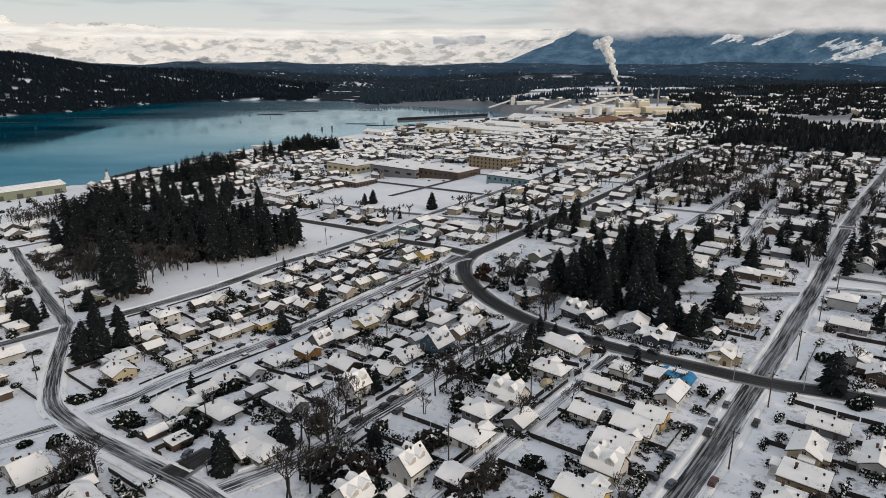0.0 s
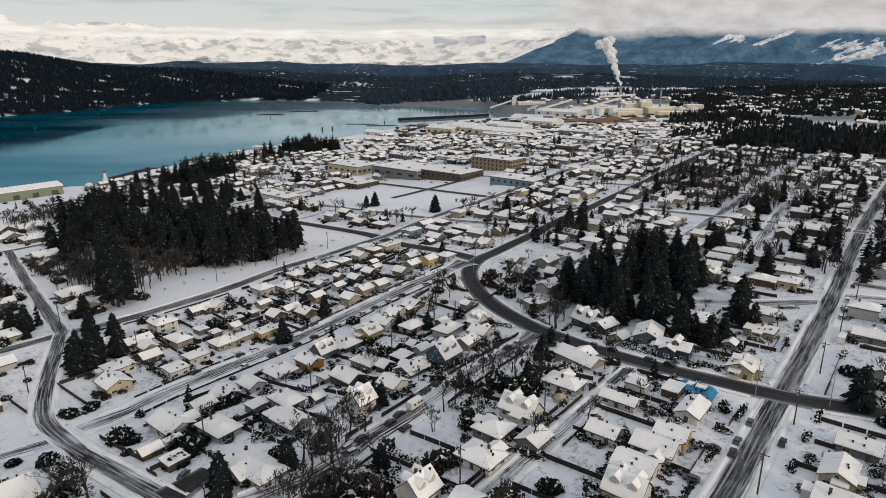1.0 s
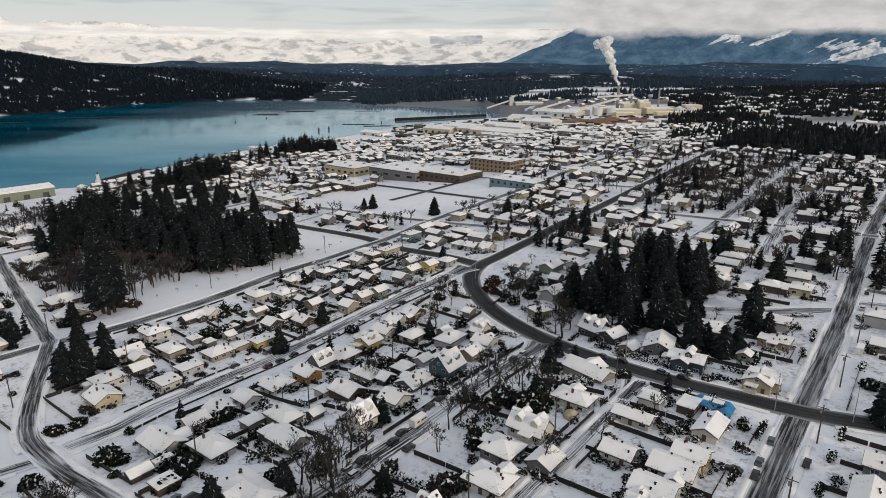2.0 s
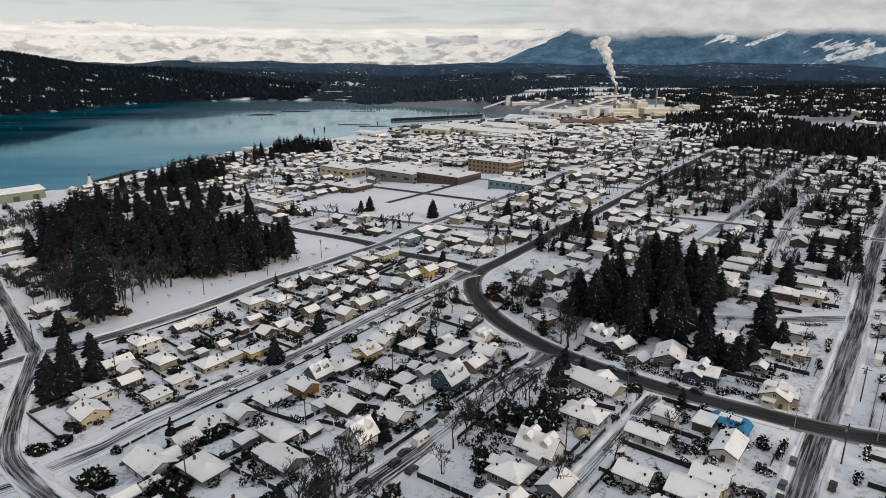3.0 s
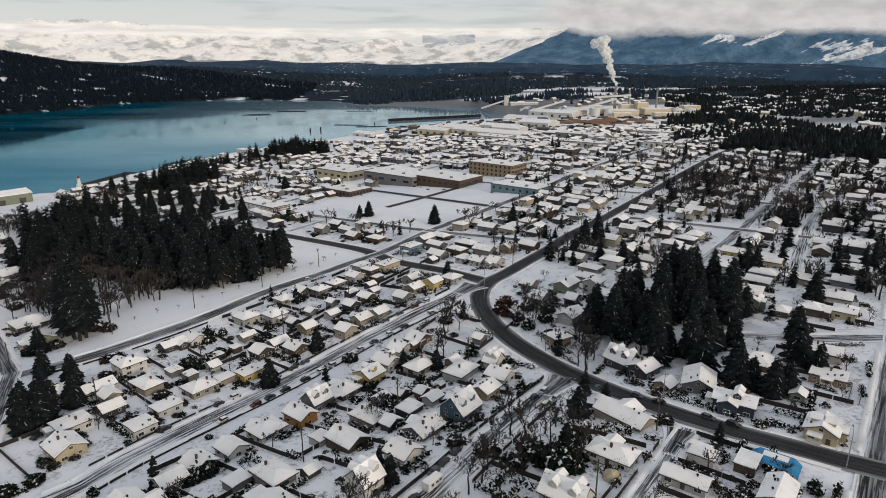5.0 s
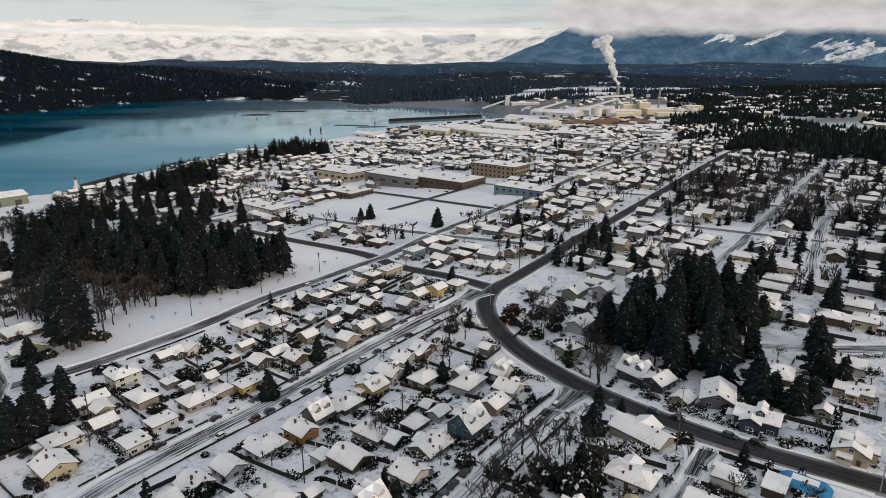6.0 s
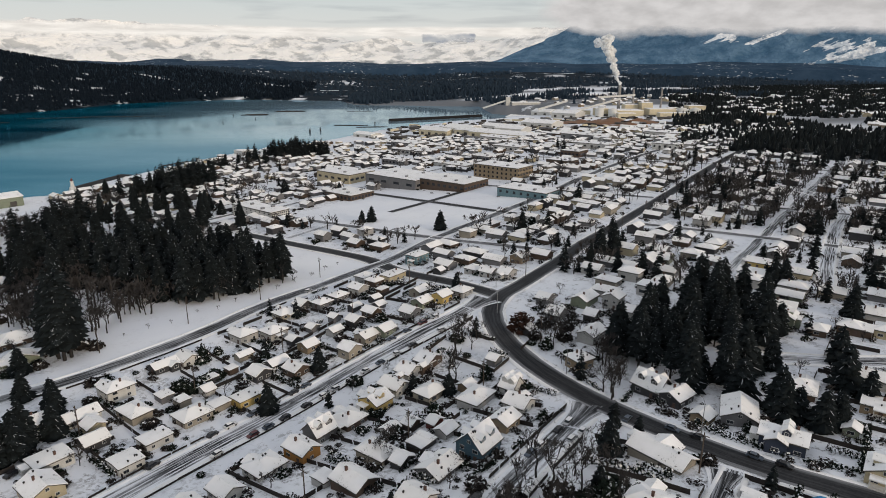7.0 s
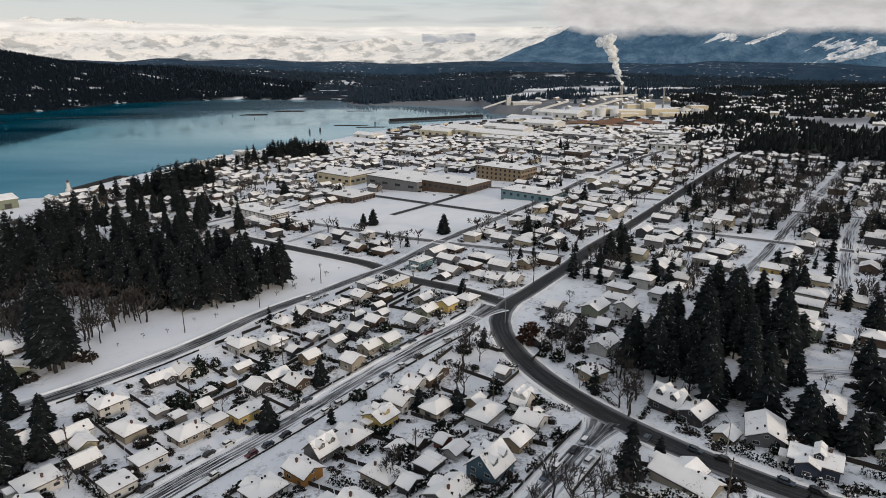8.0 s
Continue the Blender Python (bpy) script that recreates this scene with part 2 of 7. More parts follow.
M = {
    "ground": snow_ground(),
    "asphalt": road_mat("asphalt_wet", 0.03, 0.2),
    "asphalt_mixed": road_mat("asphalt_slushy", 0.40, 0.6),
    "asphalt_worn": road_mat("asphalt_half_snowed", 0.55, 0.75),
    "snow_road": road_mat("packed_snow_road", 1.3, 0.95),
    "lane": road_mat("snowy_lane", 1.5, 0.75),
    "snow": snow_cap(),
    "bough_snow": painted("bough_snow", (0.60, 0.63, 0.68), 0.8, 0.3, 4),
    "needles": needle_mat("conifer_needles", (0.0070, 0.0092, 0.0100), (0.0160, 0.0205, 0.0220)),
    # paler and bluer than the near needles: valley haze painted in
    "hazed_needles": needle_mat("hazed_needles", (0.017, 0.028, 0.043), (0.026, 0.041, 0.059), 0.04),
    "shore_needles": needle_mat("shore_needles", (0.005, 0.009, 0.015), (0.009, 0.015, 0.023), 0.12),
    "water": water_mat(),
    "bark": painted("bark", (0.028, 0.025, 0.024), 0.9, 0.4, 3),
    "twig": painted("bare_twigs", (0.034, 0.031, 0.030), 0.9, 0.3, 3),
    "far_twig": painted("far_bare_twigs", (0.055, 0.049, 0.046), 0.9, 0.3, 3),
    "rust_twig": painted("russet_twigs", (0.060, 0.034, 0.027), 0.9, 0.3, 3),
    "fence": painted("weathered_boards", (0.030, 0.025, 0.023), 0.85, 0.4, 2),
    "cedar": painted("cedar_boards", (0.32, 0.15, 0.06), 0.8, 0.3, 2),
    "fascia": painted("dark_fascia", (0.07, 0.065, 0.06), 0.7),
    "trim": painted("white_trim", (0.62, 0.62, 0.60), 0.5, 0.12),
    "brick": painted("chimney_brick", (0.12, 0.07, 0.055), 0.9, 0.4, 3),
    "metal": painted("grey_metal", (0.22, 0.23, 0.24), 0.45, 0.2),
    "concrete": painted("concrete", (0.30, 0.29, 0.28), 0.85, 0.3),
    "tyre": painted("tyre_rubber", (0.02, 0.02, 0.02), 0.9, 0.2),
    "dock": painted("tarred_timber", (0.016, 0.016, 0.018), 0.9, 0.3, 2),
    "pole": painted("pole_wood", (0.075, 0.06, 0.05), 0.9, 0.3, 3),
    "tarp": painted("blue_tarp", (0.02, 0.23, 0.48), 0.45, 0.3, 2),
    "door": painted("door_paint", (0.09, 0.06, 0.05), 0.5, 0.2),
}
glass = Nodes("window_glass", 0.08, spec=0.6)
M["glass"] = glass.colour((0.018, 0.022, 0.028))
WALLS = {
    "white": (0.42, 0.415, 0.40), "pale": (0.58, 0.575, 0.55), "cream": (0.46, 0.40, 0.27), "yellow": (0.52, 0.38, 0.13), "orange": (0.42, 0.20, 0.05),
    "grey": (0.16, 0.16, 0.165), "dark": (0.045, 0.045, 0.05), "brown": (0.085, 0.058, 0.042), "tan": (0.26, 0.20, 0.13),
    "blue": (0.06, 0.12, 0.165), "navy": (0.03, 0.04, 0.065), "red": (0.13, 0.035, 0.03), "sage": (0.20, 0.23, 0.17),
    # "mill" is warmed and brightened to stand for sunlight on the mill
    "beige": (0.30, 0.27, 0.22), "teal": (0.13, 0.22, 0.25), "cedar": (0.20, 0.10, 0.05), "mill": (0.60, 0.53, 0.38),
}
for key, c in WALLS.items():
    M["wall_" + key] = siding("siding_" + key, c)
for key, c in {"black": (0.015, 0.015, 0.018), "silver": (0.35, 0.36, 0.37), "maroon": (0.09, 0.015, 0.018), "white": (0.65, 0.65, 0.65), "slate": (0.06, 0.08, 0.11)}.items():
    n = Nodes("car_paint_" + key, 0.28, 0.1, 0.5)
    dirt = n.noise(n.coords(), 1.5, 4)
    M["car_" + key] = n.colour(n.mix(n.ramp(dirt, 0.5, 0.8, 0.0, 0.5), c, (0.14, 0.13, 0.12)))


# ---- the lie of the land ----
WATER = -20.0
U, V = Vector((0.63, 0.776, 0)).normalized(), Vector((0.776, -0.63, 0)).normalized()   # along and across the streets


def smooth(a, b, v):
    t = np.clip((np.asarray(v, float) - a) / (b - a), 0, 1)
    return t * t * (3 - 2 * t)


SHORE = [(-2600, 250), (-1500, 900), (-1007, 1462), (-914, 1646), (-878, 1883), (-609, 2095), (-288, 2027), (-225, 1850), (122, 1800), (135, 1560), (265, 1480), (255, 1340), (100, 1300),
         (20, 1286), (-86, 1221), (-150, 1110), (-198, 1010), (-228, 950), (-280, 915), (-322, 791), (-348, 723), (-358, 640), (-398, 618), (-440, 596), (-700, 420), (-1300, 60)]


def shore_distance(x, y):
    """Metres from the shoreline, positive in the water."""
    x, y = np.asarray(x, float), np.asarray(y, float)
    best = np.full(x.shape, 1e9)
    inside = np.zeros(x.shape, bool)
    for (ax, ay), (bx, by) in zip(SHORE, SHORE[1:] + SHORE[:1]):
        dx, dy = bx - ax, by - ay
        k = np.clip(((x - ax) * dx + (y - ay) * dy) / (dx * dx + dy * dy), 0, 1)
        best = np.minimum(best, np.hypot(x - ax - k * dx, y - ay - k * dy))
        hit = (ay > y) != (by > y)
        inside ^= hit & (x < ax + (y - ay) * dx / (dy if dy else 1e-9))
    return np.where(inside, best, -best)


def hump(x, y, cx, cy, rx, ry, h):
    return h * np.exp(-(((x - cx) / rx) ** 2 + ((y - cy) / ry) ** 2))


# gentle rises and hollows of the town: x, y and height of each
BUMPS = [(-130, 125, 0.6), (-70, 125, 1.8), (-10, 125, 0.9), (50, 125, -0.8), (110, 125, -2.4), (-130, 175, -0.7), (-70, 175, -0.8), (-10, 175, 2.4), (50, 175, 4.3), (110, 175, -1.1), (-130, 225, 3.2), (-70, 225, -3.5), (-10, 225, -2.9), (50, 225, -3.1), (110, 225, 1.9), (-130, 285, 2.2), (-70, 285, -1.0), (-10, 285, 3.9), (50, 285, 1.6), (110, 285, 1.8), (-130, 350, 0.4), (-70, 350, -1.2), (-10, 350, 1.5), (50, 350, 2.0)]


def ground(x, y):
    x, y = np.asarray(x, float), np.asarray(y, float)
    z = 1.5 + 22 * np.tanh(x / 340) + 1.75 * np.logaddexp(0, (240 - y) / 25) - 14 * smooth(350, 1100, y)
    for bx, by, bh in BUMPS:
        z = z + hump(x, y, bx, by, 55, 55, bh)
    z = np.logaddexp(z / 2.0, -18.0 / 2.0) * 2.0
    far = smooth(1900, 3600, y)
    z = z + far * 72 * (1 - 0.25 * smooth(0, 1500, x))
    hills = hump(x, y, -1420, 2100, 300, 460, 116) + hump(x, y, -1000, 2500, 300, 350, 48) + hump(x, y, -1900, 1700, 450, 600, 112) + hump(x, y, -700, 2750, 400, 350, 26)
    hills = hills + hump(x, y, 30, 2100, 170, 100, 22) + hump(x, y, 1500, 1500, 500, 600, 25)
    z = z + hills
    d = shore_distance(x, y)
    land = smooth(6, -12, d)
    return z * land + (WATER - 5) * (1 - land)


def gz(x, y):
    """The ground's height at one place; a short cut for the town, away from shore and hills."""
    if -200 < x < 600 and y < 1000:
        t = min(1.0, max(0.0, (y - 350) / 750))
        z = 1.5 + 22 * math.tanh(x / 340) + 1.75 * math.log1p(math.exp(min(40.0, (240 - y) / 25))) - 14 * t * t * (3 - 2 * t)
        if y < 520:
            z += sum(bh * math.exp(-((x - bx) ** 2 + (y - by) ** 2) / 3025) for bx, by, bh in BUMPS)
        return 2 * math.log(math.exp(z / 2) + math.exp(-9)) + 25 * math.exp(-((x - 1500) / 500) ** 2 - ((y - 1500) / 600) ** 2)
    return float(ground(x, y))


def at(s, w):
    """A place from metres along and across the streets."""
    p = U * s + V * w
    return p.x, p.y


def from_lists(name, verts, faces, mat=None, smooth_faces=False):
    me = bpy.data.meshes.new(name)
    me.from_pydata(verts, [], faces)
    if mat:
        for m in mat if isinstance(mat, (list, tuple)) else (mat,):
            me.materials.append(m)
    if smooth_faces:
        me.polygons.foreach_set("use_smooth", [True] * len(me.polygons))
    me.update()
    return me


def part(name, bm, material, parent, label="", at_pose=None):
    """Links a bmesh or mesh as one object under a thing or a part."""
    if isinstance(bm, bmesh.types.BMesh):
        me = bpy.data.meshes.new(name)
        bm.to_mesh(me)
        bm.free()
    else:
        me = bm
    if material and not me.materials:
        me.materials.append(material)
    ob = new(name, me)
    ob.parent = parent
    if at_pose is not None:
        ob.matrix_basis = at_pose
    if label:
        tagged(ob, label)
    return ob


def thing(name, m, label, category, group="", kind=""):
    ob = new(name)
    ob.empty_display_size = 0.5
    ob.matrix_basis = m
    return tagged(ob, label, category, group, kind)


def clearings(x, y):
    """Open snowy strips and logged patches in the woods."""
    steep = np.sin(x * 0.031 + 2.2 * np.sin(y * 0.019)) * np.sin(y * 0.043 + 2.0 * np.sin(x * 0.017 + 1.0)) + 0.45 * np.sin(x * 0.085 + y * 0.06) * np.sin(y * 0.11 - x * 0.03)
    level = np.sin(x * 0.0052 + 1.7 * np.sin(y * 0.011)) * np.sin(y * 0.031 + 1.2 * np.sin(x * 0.004 + 2.0)) + 0.35 * np.sin(x * 0.021 + y * 0.05)
    return np.where(y < 2230, smooth(0.68, 0.80, steep) * smooth(-300, -420, x), smooth(0.98, 1.08, level))


def wooded(x, y):
    """How far the land is under forest rather than open snow."""
    x, y = np.asarray(x, float), np.asarray(y, float)
    far = smooth(2150, 2350, y)
    west = smooth(60, 40, shore_distance(x, y)) * smooth(-180, -260, x - 0.2 * (y - 2000)) * smooth(900, 1200, y)
    isle = smooth(1.3, 0.9, ((x - 20) / 250) ** 2 + ((y - 2080) / 160) ** 2)
    west = np.maximum(west, isle)
    s, w = x * U.x + y * U.y, x * V.x + y * V.y
    near = 750 - 0.36 * np.maximum(w + 212, 0)
    belt = smooth(near - 12, near + 3, s) * smooth(960, 935, s) * smooth(-232, -212, w)
    knoll = smooth(1.2, 0.9, ((s - 1150) / 45) ** 2 + ((w + 305) / 40) ** 2)
    belt = np.maximum(belt, knoll)
    return np.clip(np.maximum(np.maximum(far, west) * (1 - clearings(x, y)), belt * 0.7), 0, 1)


def build_ground():
    xs = np.concatenate([np.arange(-3900, -1600, 170), np.arange(-1600, -450, 25), np.arange(-450, 450, 10), np.arange(450, 1600, 25), np.arange(1600, 3901, 170)])
    ys = np.concatenate([np.arange(-260, 700, 10), np.arange(700, 2400, 25), np.arange(2400, 3860, 80)])
    gx, gy = np.meshgrid(xs, ys)
    z = ground(gx, gy)
    w = len(xs)
    verts = np.stack([gx.ravel(), gy.ravel(), z.ravel()], 1)
    i = (np.arange(len(ys) - 1)[:, None] * w + np.arange(w - 1)[None]).ravel()
    faces = np.stack([i, i + 1, i + w + 1, i + w], 1)
    me = from_lists("ground", verts.tolist(), faces.tolist(), M["ground"], True)
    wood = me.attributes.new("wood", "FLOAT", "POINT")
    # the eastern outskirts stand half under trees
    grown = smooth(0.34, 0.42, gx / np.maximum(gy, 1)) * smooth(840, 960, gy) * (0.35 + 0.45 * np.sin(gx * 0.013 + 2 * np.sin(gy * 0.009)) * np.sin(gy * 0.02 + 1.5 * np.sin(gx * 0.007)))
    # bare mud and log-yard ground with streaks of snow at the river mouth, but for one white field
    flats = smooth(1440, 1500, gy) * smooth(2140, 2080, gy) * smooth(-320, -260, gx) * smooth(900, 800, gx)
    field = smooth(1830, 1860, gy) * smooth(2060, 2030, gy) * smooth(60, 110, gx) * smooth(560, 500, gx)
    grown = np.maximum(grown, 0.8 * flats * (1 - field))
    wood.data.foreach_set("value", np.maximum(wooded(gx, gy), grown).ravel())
    tagged(new("ground", me), "snow-covered ground of the town and valley", "ground", kind="structure")
    me = from_lists("water", [(-3000, 100, WATER), (900, 100, WATER), (900, 2400, WATER), (-3000, 2400, WATER)], [(0, 1, 2, 3)], M["water"])
    tagged(new("water", me), "calm blue-green inlet with faint wind streaks", "water", kind="structure")


build_ground()


def curve_points(pts, step=6.0):
    """Points along a rounded line through pts, about step metres apart."""
    p = [Vector((*q, 0)) for q in pts]
    p = [p[0] * 2 - p[1]] + p + [p[-1] * 2 - p[-2]]
    out = []
    for a, b, c, d in zip(p, p[1:], p[2:], p[3:]):
        n = max(1, int((c - b).length / step))
        for k in range(n):
            t = k / n
            out.append(0.5 * (2 * b + (c - a) * t + (2 * a - 5 * b + 4 * c - d) * t * t + (3 * b - a - 3 * c + d) * t ** 3))
    return out + [p[-2]]


ROAD_LINES = []
BANKS = []


def road(pts, width, mat, label, banks=True, lift=0.10, name="road"):
    line = curve_points(pts)
    ROAD_LINES.append((np.array([(q.x, q.y) for q in line]), width / 2))
    cols = (-1, -0.5, 0, 0.5, 1)
    verts, uvs, run = [], [], 0.0
    sides = []
    for k, q in enumerate(line):
        d = (line[min(k + 1, len(line) - 1)] - line[max(k - 1, 0)]).normalized()
        s = Vector((d.y, -d.x, 0))
        run += (q - line[k - 1]).length if k else 0
        sides.append((q, s))
        for c in cols:
            e = q + s * (c * width / 2)
            verts.append((e.x, e.y, gz(e.x, e.y) + lift))
            uvs.append((c, run))
    n = len(cols)
    faces = [(k * n + j, k * n + j + 1, k * n + n + j + 1, k * n + n + j) for k in range(len(line) - 1) for j in range(n - 1)]
    me = from_lists(name, verts, faces, mat, True)
    lay = me.uv_layers.new(name="UVMap")
    for loop in me.loops:
        lay.data[loop.index].uv = uvs[loop.vertex_index]
    ob = tagged(new(name, me), label, "road", kind="structure")
    if banks:
        BANKS.append((ob, len(ROAD_LINES) - 1, sides, width, lift))
    return ob


CLEAN = "dark wet asphalt road ploughed clear between snow banks"
TRACKED = "street of packed snow with dark wheel tracks"
road([(195, 80), (154, 116), (120, 146), (110, 152), (92, 159.6), (74.3, 170.8), (66.3, 176.3), (58.6, 183.6), (51.8, 192.4), (45.2, 203), (37, 218), (27, 236.3), (18.3, 253.5), (12.3, 270), (11, 287), (16, 302), (28, 317), (52, 351), (70, 381), (106, 429), (159, 500), (202, 560), (270, 655), (400, 830)], 8.6, M["asphalt"], CLEAN, lift=0.205)
road([(14, 305), (-2, 323), (-27, 350), (-51, 385), (-100, 426), (-132, 453)], 8, M["asphalt"], CLEAN, lift=0.13)
road([(-322, 104), (-244, 166), (-173, 222), (-154, 237), (-132, 254), (-106, 289), (-86, 323), (-48, 362), (-32, 378), (-8, 416), (29, 464), (76, 525), (116, 586), (200, 700), (330, 860)], 8.5, M["asphalt_mixed"], "slushy dark street along the park", lift=0.16)
road([(-105.5, 161.8), (-96.3, 174.2), (-90.9, 186.7), (-69.9, 219.7), (-44.1, 251.1), (-21, 271.7), (-5.5, 284.9), (7.2, 297.7)], 9, M["snow_road"], TRACKED, lift=0.12)
road([(-50, 116), (-30, 130), (-19, 145), (-9, 157), (4, 177), (20, 200), (33, 218)], 8.5, M["snow_road"], TRACKED, lift=0.12)
road([(-21, 83), (0, 109), (17, 130), (27, 141), (43, 161), (56, 178)], 4.5, M["lane"], "narrow snowy lane between back gardens", lift=0.14)
road([(-150, -134), (-33, 7), (50, 107), (64, 124), (88, 155), (115, 189), (149, 233), (193, 292), (252, 369), (339, 476), (520, 700)], 7.6, M["asphalt_mixed"], "broad dark street with snow-streaked lanes", lift=0.18)
road([(-11, 73), (-48, 111), (-66, 125), (-86, 140), (-97, 148.5), (-108, 158), (-118.5, 168), (-127, 180.5), (-136, 198), (-146, 220), (-156, 241)], 6.6, M["asphalt_worn"], "curving street with turning tyre marks in slush", lift=0.2)
road([(-156, 240), (-206, 301), (-261, 368), (-274, 384)], 6.5, M["asphalt_mixed"], "narrow dark street leading to the shore", lift=0.14)
road([(80, 242), (97, 237), (117, 231), (146, 229)], 7, M["snow_road"], TRACKED, lift=0.13)
road([(153, 237), (180, 225), (230, 190)], 7, M["snow_road"], TRACKED, lift=0.13)
road([(150, 298), (166, 324), (188.5, 357), (210, 388), (234, 419), (246, 458), (248, 485), (242, 507)], 6.5, M["lane"], "snowy side street climbing between the eastern gardens", lift=0.15)
road([(-345, 322), (-300, 361), (-277, 382), (-264, 395), (-249, 407), (-236, 423), (-223, 440), (-180, 496), (-130, 560)], 6.5, M["asphalt_mixed"], "street beyond the fir grove", lift=0.13)
road([(-107, 157), (-120, 147), (-150, 126), (-230, 90)], 6.5, M["snow_road"], TRACKED, lift=0.15)


def mouth(ax, ay, bx, by, half, flare, mat, label, lift=0.22):
    """The flared end of a street, from a to b, where it opens onto a larger road."""
    a, b = Vector((ax, ay, 0)), Vector((bx, by, 0))
    d = (b - a).normalized()
    side = Vector((d.y, -d.x, 0))
    verts, uvs = [], []
    for k in range(9):
        t = k / 8
        q = a.lerp(b, t)
        w = half + flare * t ** 2.2
        for c in (-1, -0.5, 0, 0.5, 1):
            e = q + side * (c * w)
            verts.append((e.x, e.y, gz(e.x, e.y) + lift))
            uvs.append((c * 0.9, t * (b - a).length))
    me = from_lists("road_mouth", verts, [(k * 5 + j, k * 5 + j + 1, k * 5 + j + 6, k * 5 + j + 5) for k in range(8) for j in range(4)], mat, True)
    lay = me.uv_layers.new(name="UVMap")
    for loop in me.loops:
        lay.data[loop.index].uv = uvs[loop.vertex_index]
    tagged(new("road", me), label, "road", kind="structure")


MOUTH = "street mouth with dark turning tracks in the snow"
mouth(24, 205.5, 33.6, 218.6, 3.4, 5.0, M["asphalt_worn"], MOUTH)
mouth(2, 292, 10, 301, 4.0, 4.0, M["asphalt_worn"], MOUTH)
mouth(46, 166, 54, 177.5, 2.0, 3.0, M["asphalt_worn"], MOUTH)
mouth(-57, 134, -63, 123.5, 3.6, 2.0, M["asphalt"], "dark bare asphalt drive beside the junction", 0.26)


def on_other_road(x, y, mine, pad):
    return any(k != mine and float(np.min(np.hypot(line[:, 0] - x, line[:, 1] - y))) < half + pad for k, (line, half) in enumerate(ROAD_LINES))


def snow_banks():
    """Ploughed ridges on both sides of the main streets, open where another street joins."""
    prof = ((0.0, 0.02), (0.25, 0.32), (0.8, 0.38), (1.5, 0.02))
    for ob, mine, sides, width, lift in BANKS:
        for sg in (-1, 1):
            vs, free = [], []
            for q, s in sides:
                wob = 0.7 + 0.6 * noise.noise((q.x * 0.13, q.y * 0.13, sg * 7))
                c = q + s * (sg * (width / 2 + 0.4))
                free.append(not on_other_road(c.x, c.y, mine, 1.5))
                for a, h in prof:
                    e = q + s * (sg * (width / 2 - 0.3 + a))
                    vs.append((e.x, e.y, gz(e.x, e.y) + lift * 0.6 + h * wob))
            fs = [(k * 4 + j, k * 4 + j + 1, k * 4 + 5 + j, k * 4 + 4 + j) for k in range(len(sides) - 1) if free[k] and free[k + 1] for j in range(3)]
            if fs:
                part("snow_bank", from_lists("snow_bank", vs, fs, M["snow"], True), None, ob, "ploughed snow along the kerb")


snow_banks()

rnd = random.Random(7)


# ---- mesh pieces ----
def box_lists(cx, cy, cz, sx, sy, sz, verts, faces):
    """Adds a box with its middle at c and full sizes s."""
    b = len(verts)
    for dz in (-0.5, 0.5):
        for dx, dy in ((-0.5, -0.5), (0.5, -0.5), (0.5, 0.5), (-0.5, 0.5)):
            verts.append((cx + dx * sx, cy + dy * sy, cz + dz * sz))
    faces += [(b, b + 3, b + 2, b + 1), (b + 4, b + 5, b + 6, b + 7)] + [(b + k, b + (k + 1) % 4, b + 4 + (k + 1) % 4, b + 4 + k) for k in range(4)]


def boxes(name, mat, *sizes):
    v, f = [], []
    for s in sizes:
        box_lists(*s, v, f)
    return from_lists(name, v, f, mat)


def extruded(section, x0, x1, steps=1, jitter=0.0, seed=0):
    """A closed (y, z) outline drawn along x, with end caps."""
    verts, faces, n = [], [], len(section)
    for k in range(steps + 1):
        x = x0 + (x1 - x0) * k / steps
        for j, (y, z) in enumerate(section):
            d = jitter * noise.noise((x * 0.7 + seed, y * 0.7, seed)) if jitter else 0
            verts.append((x, y, z + d))
    for k in range(steps):
        for j in range(n):
            a, b = k * n + j, k * n + (j + 1) % n
            faces.append((a, a + n, b + n, b))
    faces.append(tuple(range(n)))
    faces.append(tuple(steps * n + j for j in reversed(range(n))))
    return verts, faces


def window_mesh(w, h):
    """A connected window frame with two lights, and its two panes."""
    xs, zs, d = (-w / 2 - 0.07, -w / 2, -0.02, 0.02, w / 2, w / 2 + 0.07), (-h / 2 - 0.07, -h / 2, h / 2, h / 2 + 0.07), 0.05
    bm = bmesh.new()
    grid = {(a, c, y): bm.verts.new((xs[a], y, zs[c])) for a in range(6) for c in range(4) for y in (-d, d)}
    for a in range(5):
        for c in range(3):
            if c == 1 and a in (1, 3):
                continue
            bm.faces.new([grid[k] for k in ((a, c, -d), (a + 1, c, -d), (a + 1, c + 1, -d), (a, c + 1, -d))])
    bmesh.ops.delete(bm, geom=[v for v in bm.verts if not v.link_faces], context="VERTS")
    made = bmesh.ops.extrude_face_region(bm, geom=list(bm.faces))
    bmesh.ops.translate(bm, vec=(0, 2 * d, 0), verts=[v for v in made["geom"] if isinstance(v, bmesh.types.BMVert)])
    bmesh.ops.recalc_face_normals(bm, faces=bm.faces)
    me = bpy.data.meshes.new("window")
    bm.to_mesh(me)
    bm.free()
    me.materials.append(M["trim"])
    return me, boxes("pane", M["glass"], (0, 0, 0, w - 0.004, 0.05, h - 0.004))


WINDOW = {k: window_mesh(*s) for k, s in {"wide": (1.5, 0.9), "small": (0.85, 0.8), "tall": (1.1, 0.95)}.items()}
FAR_WINDOW = boxes("window", M["glass"], (0, 0, 0, 2.0, 0.08, 1.25))


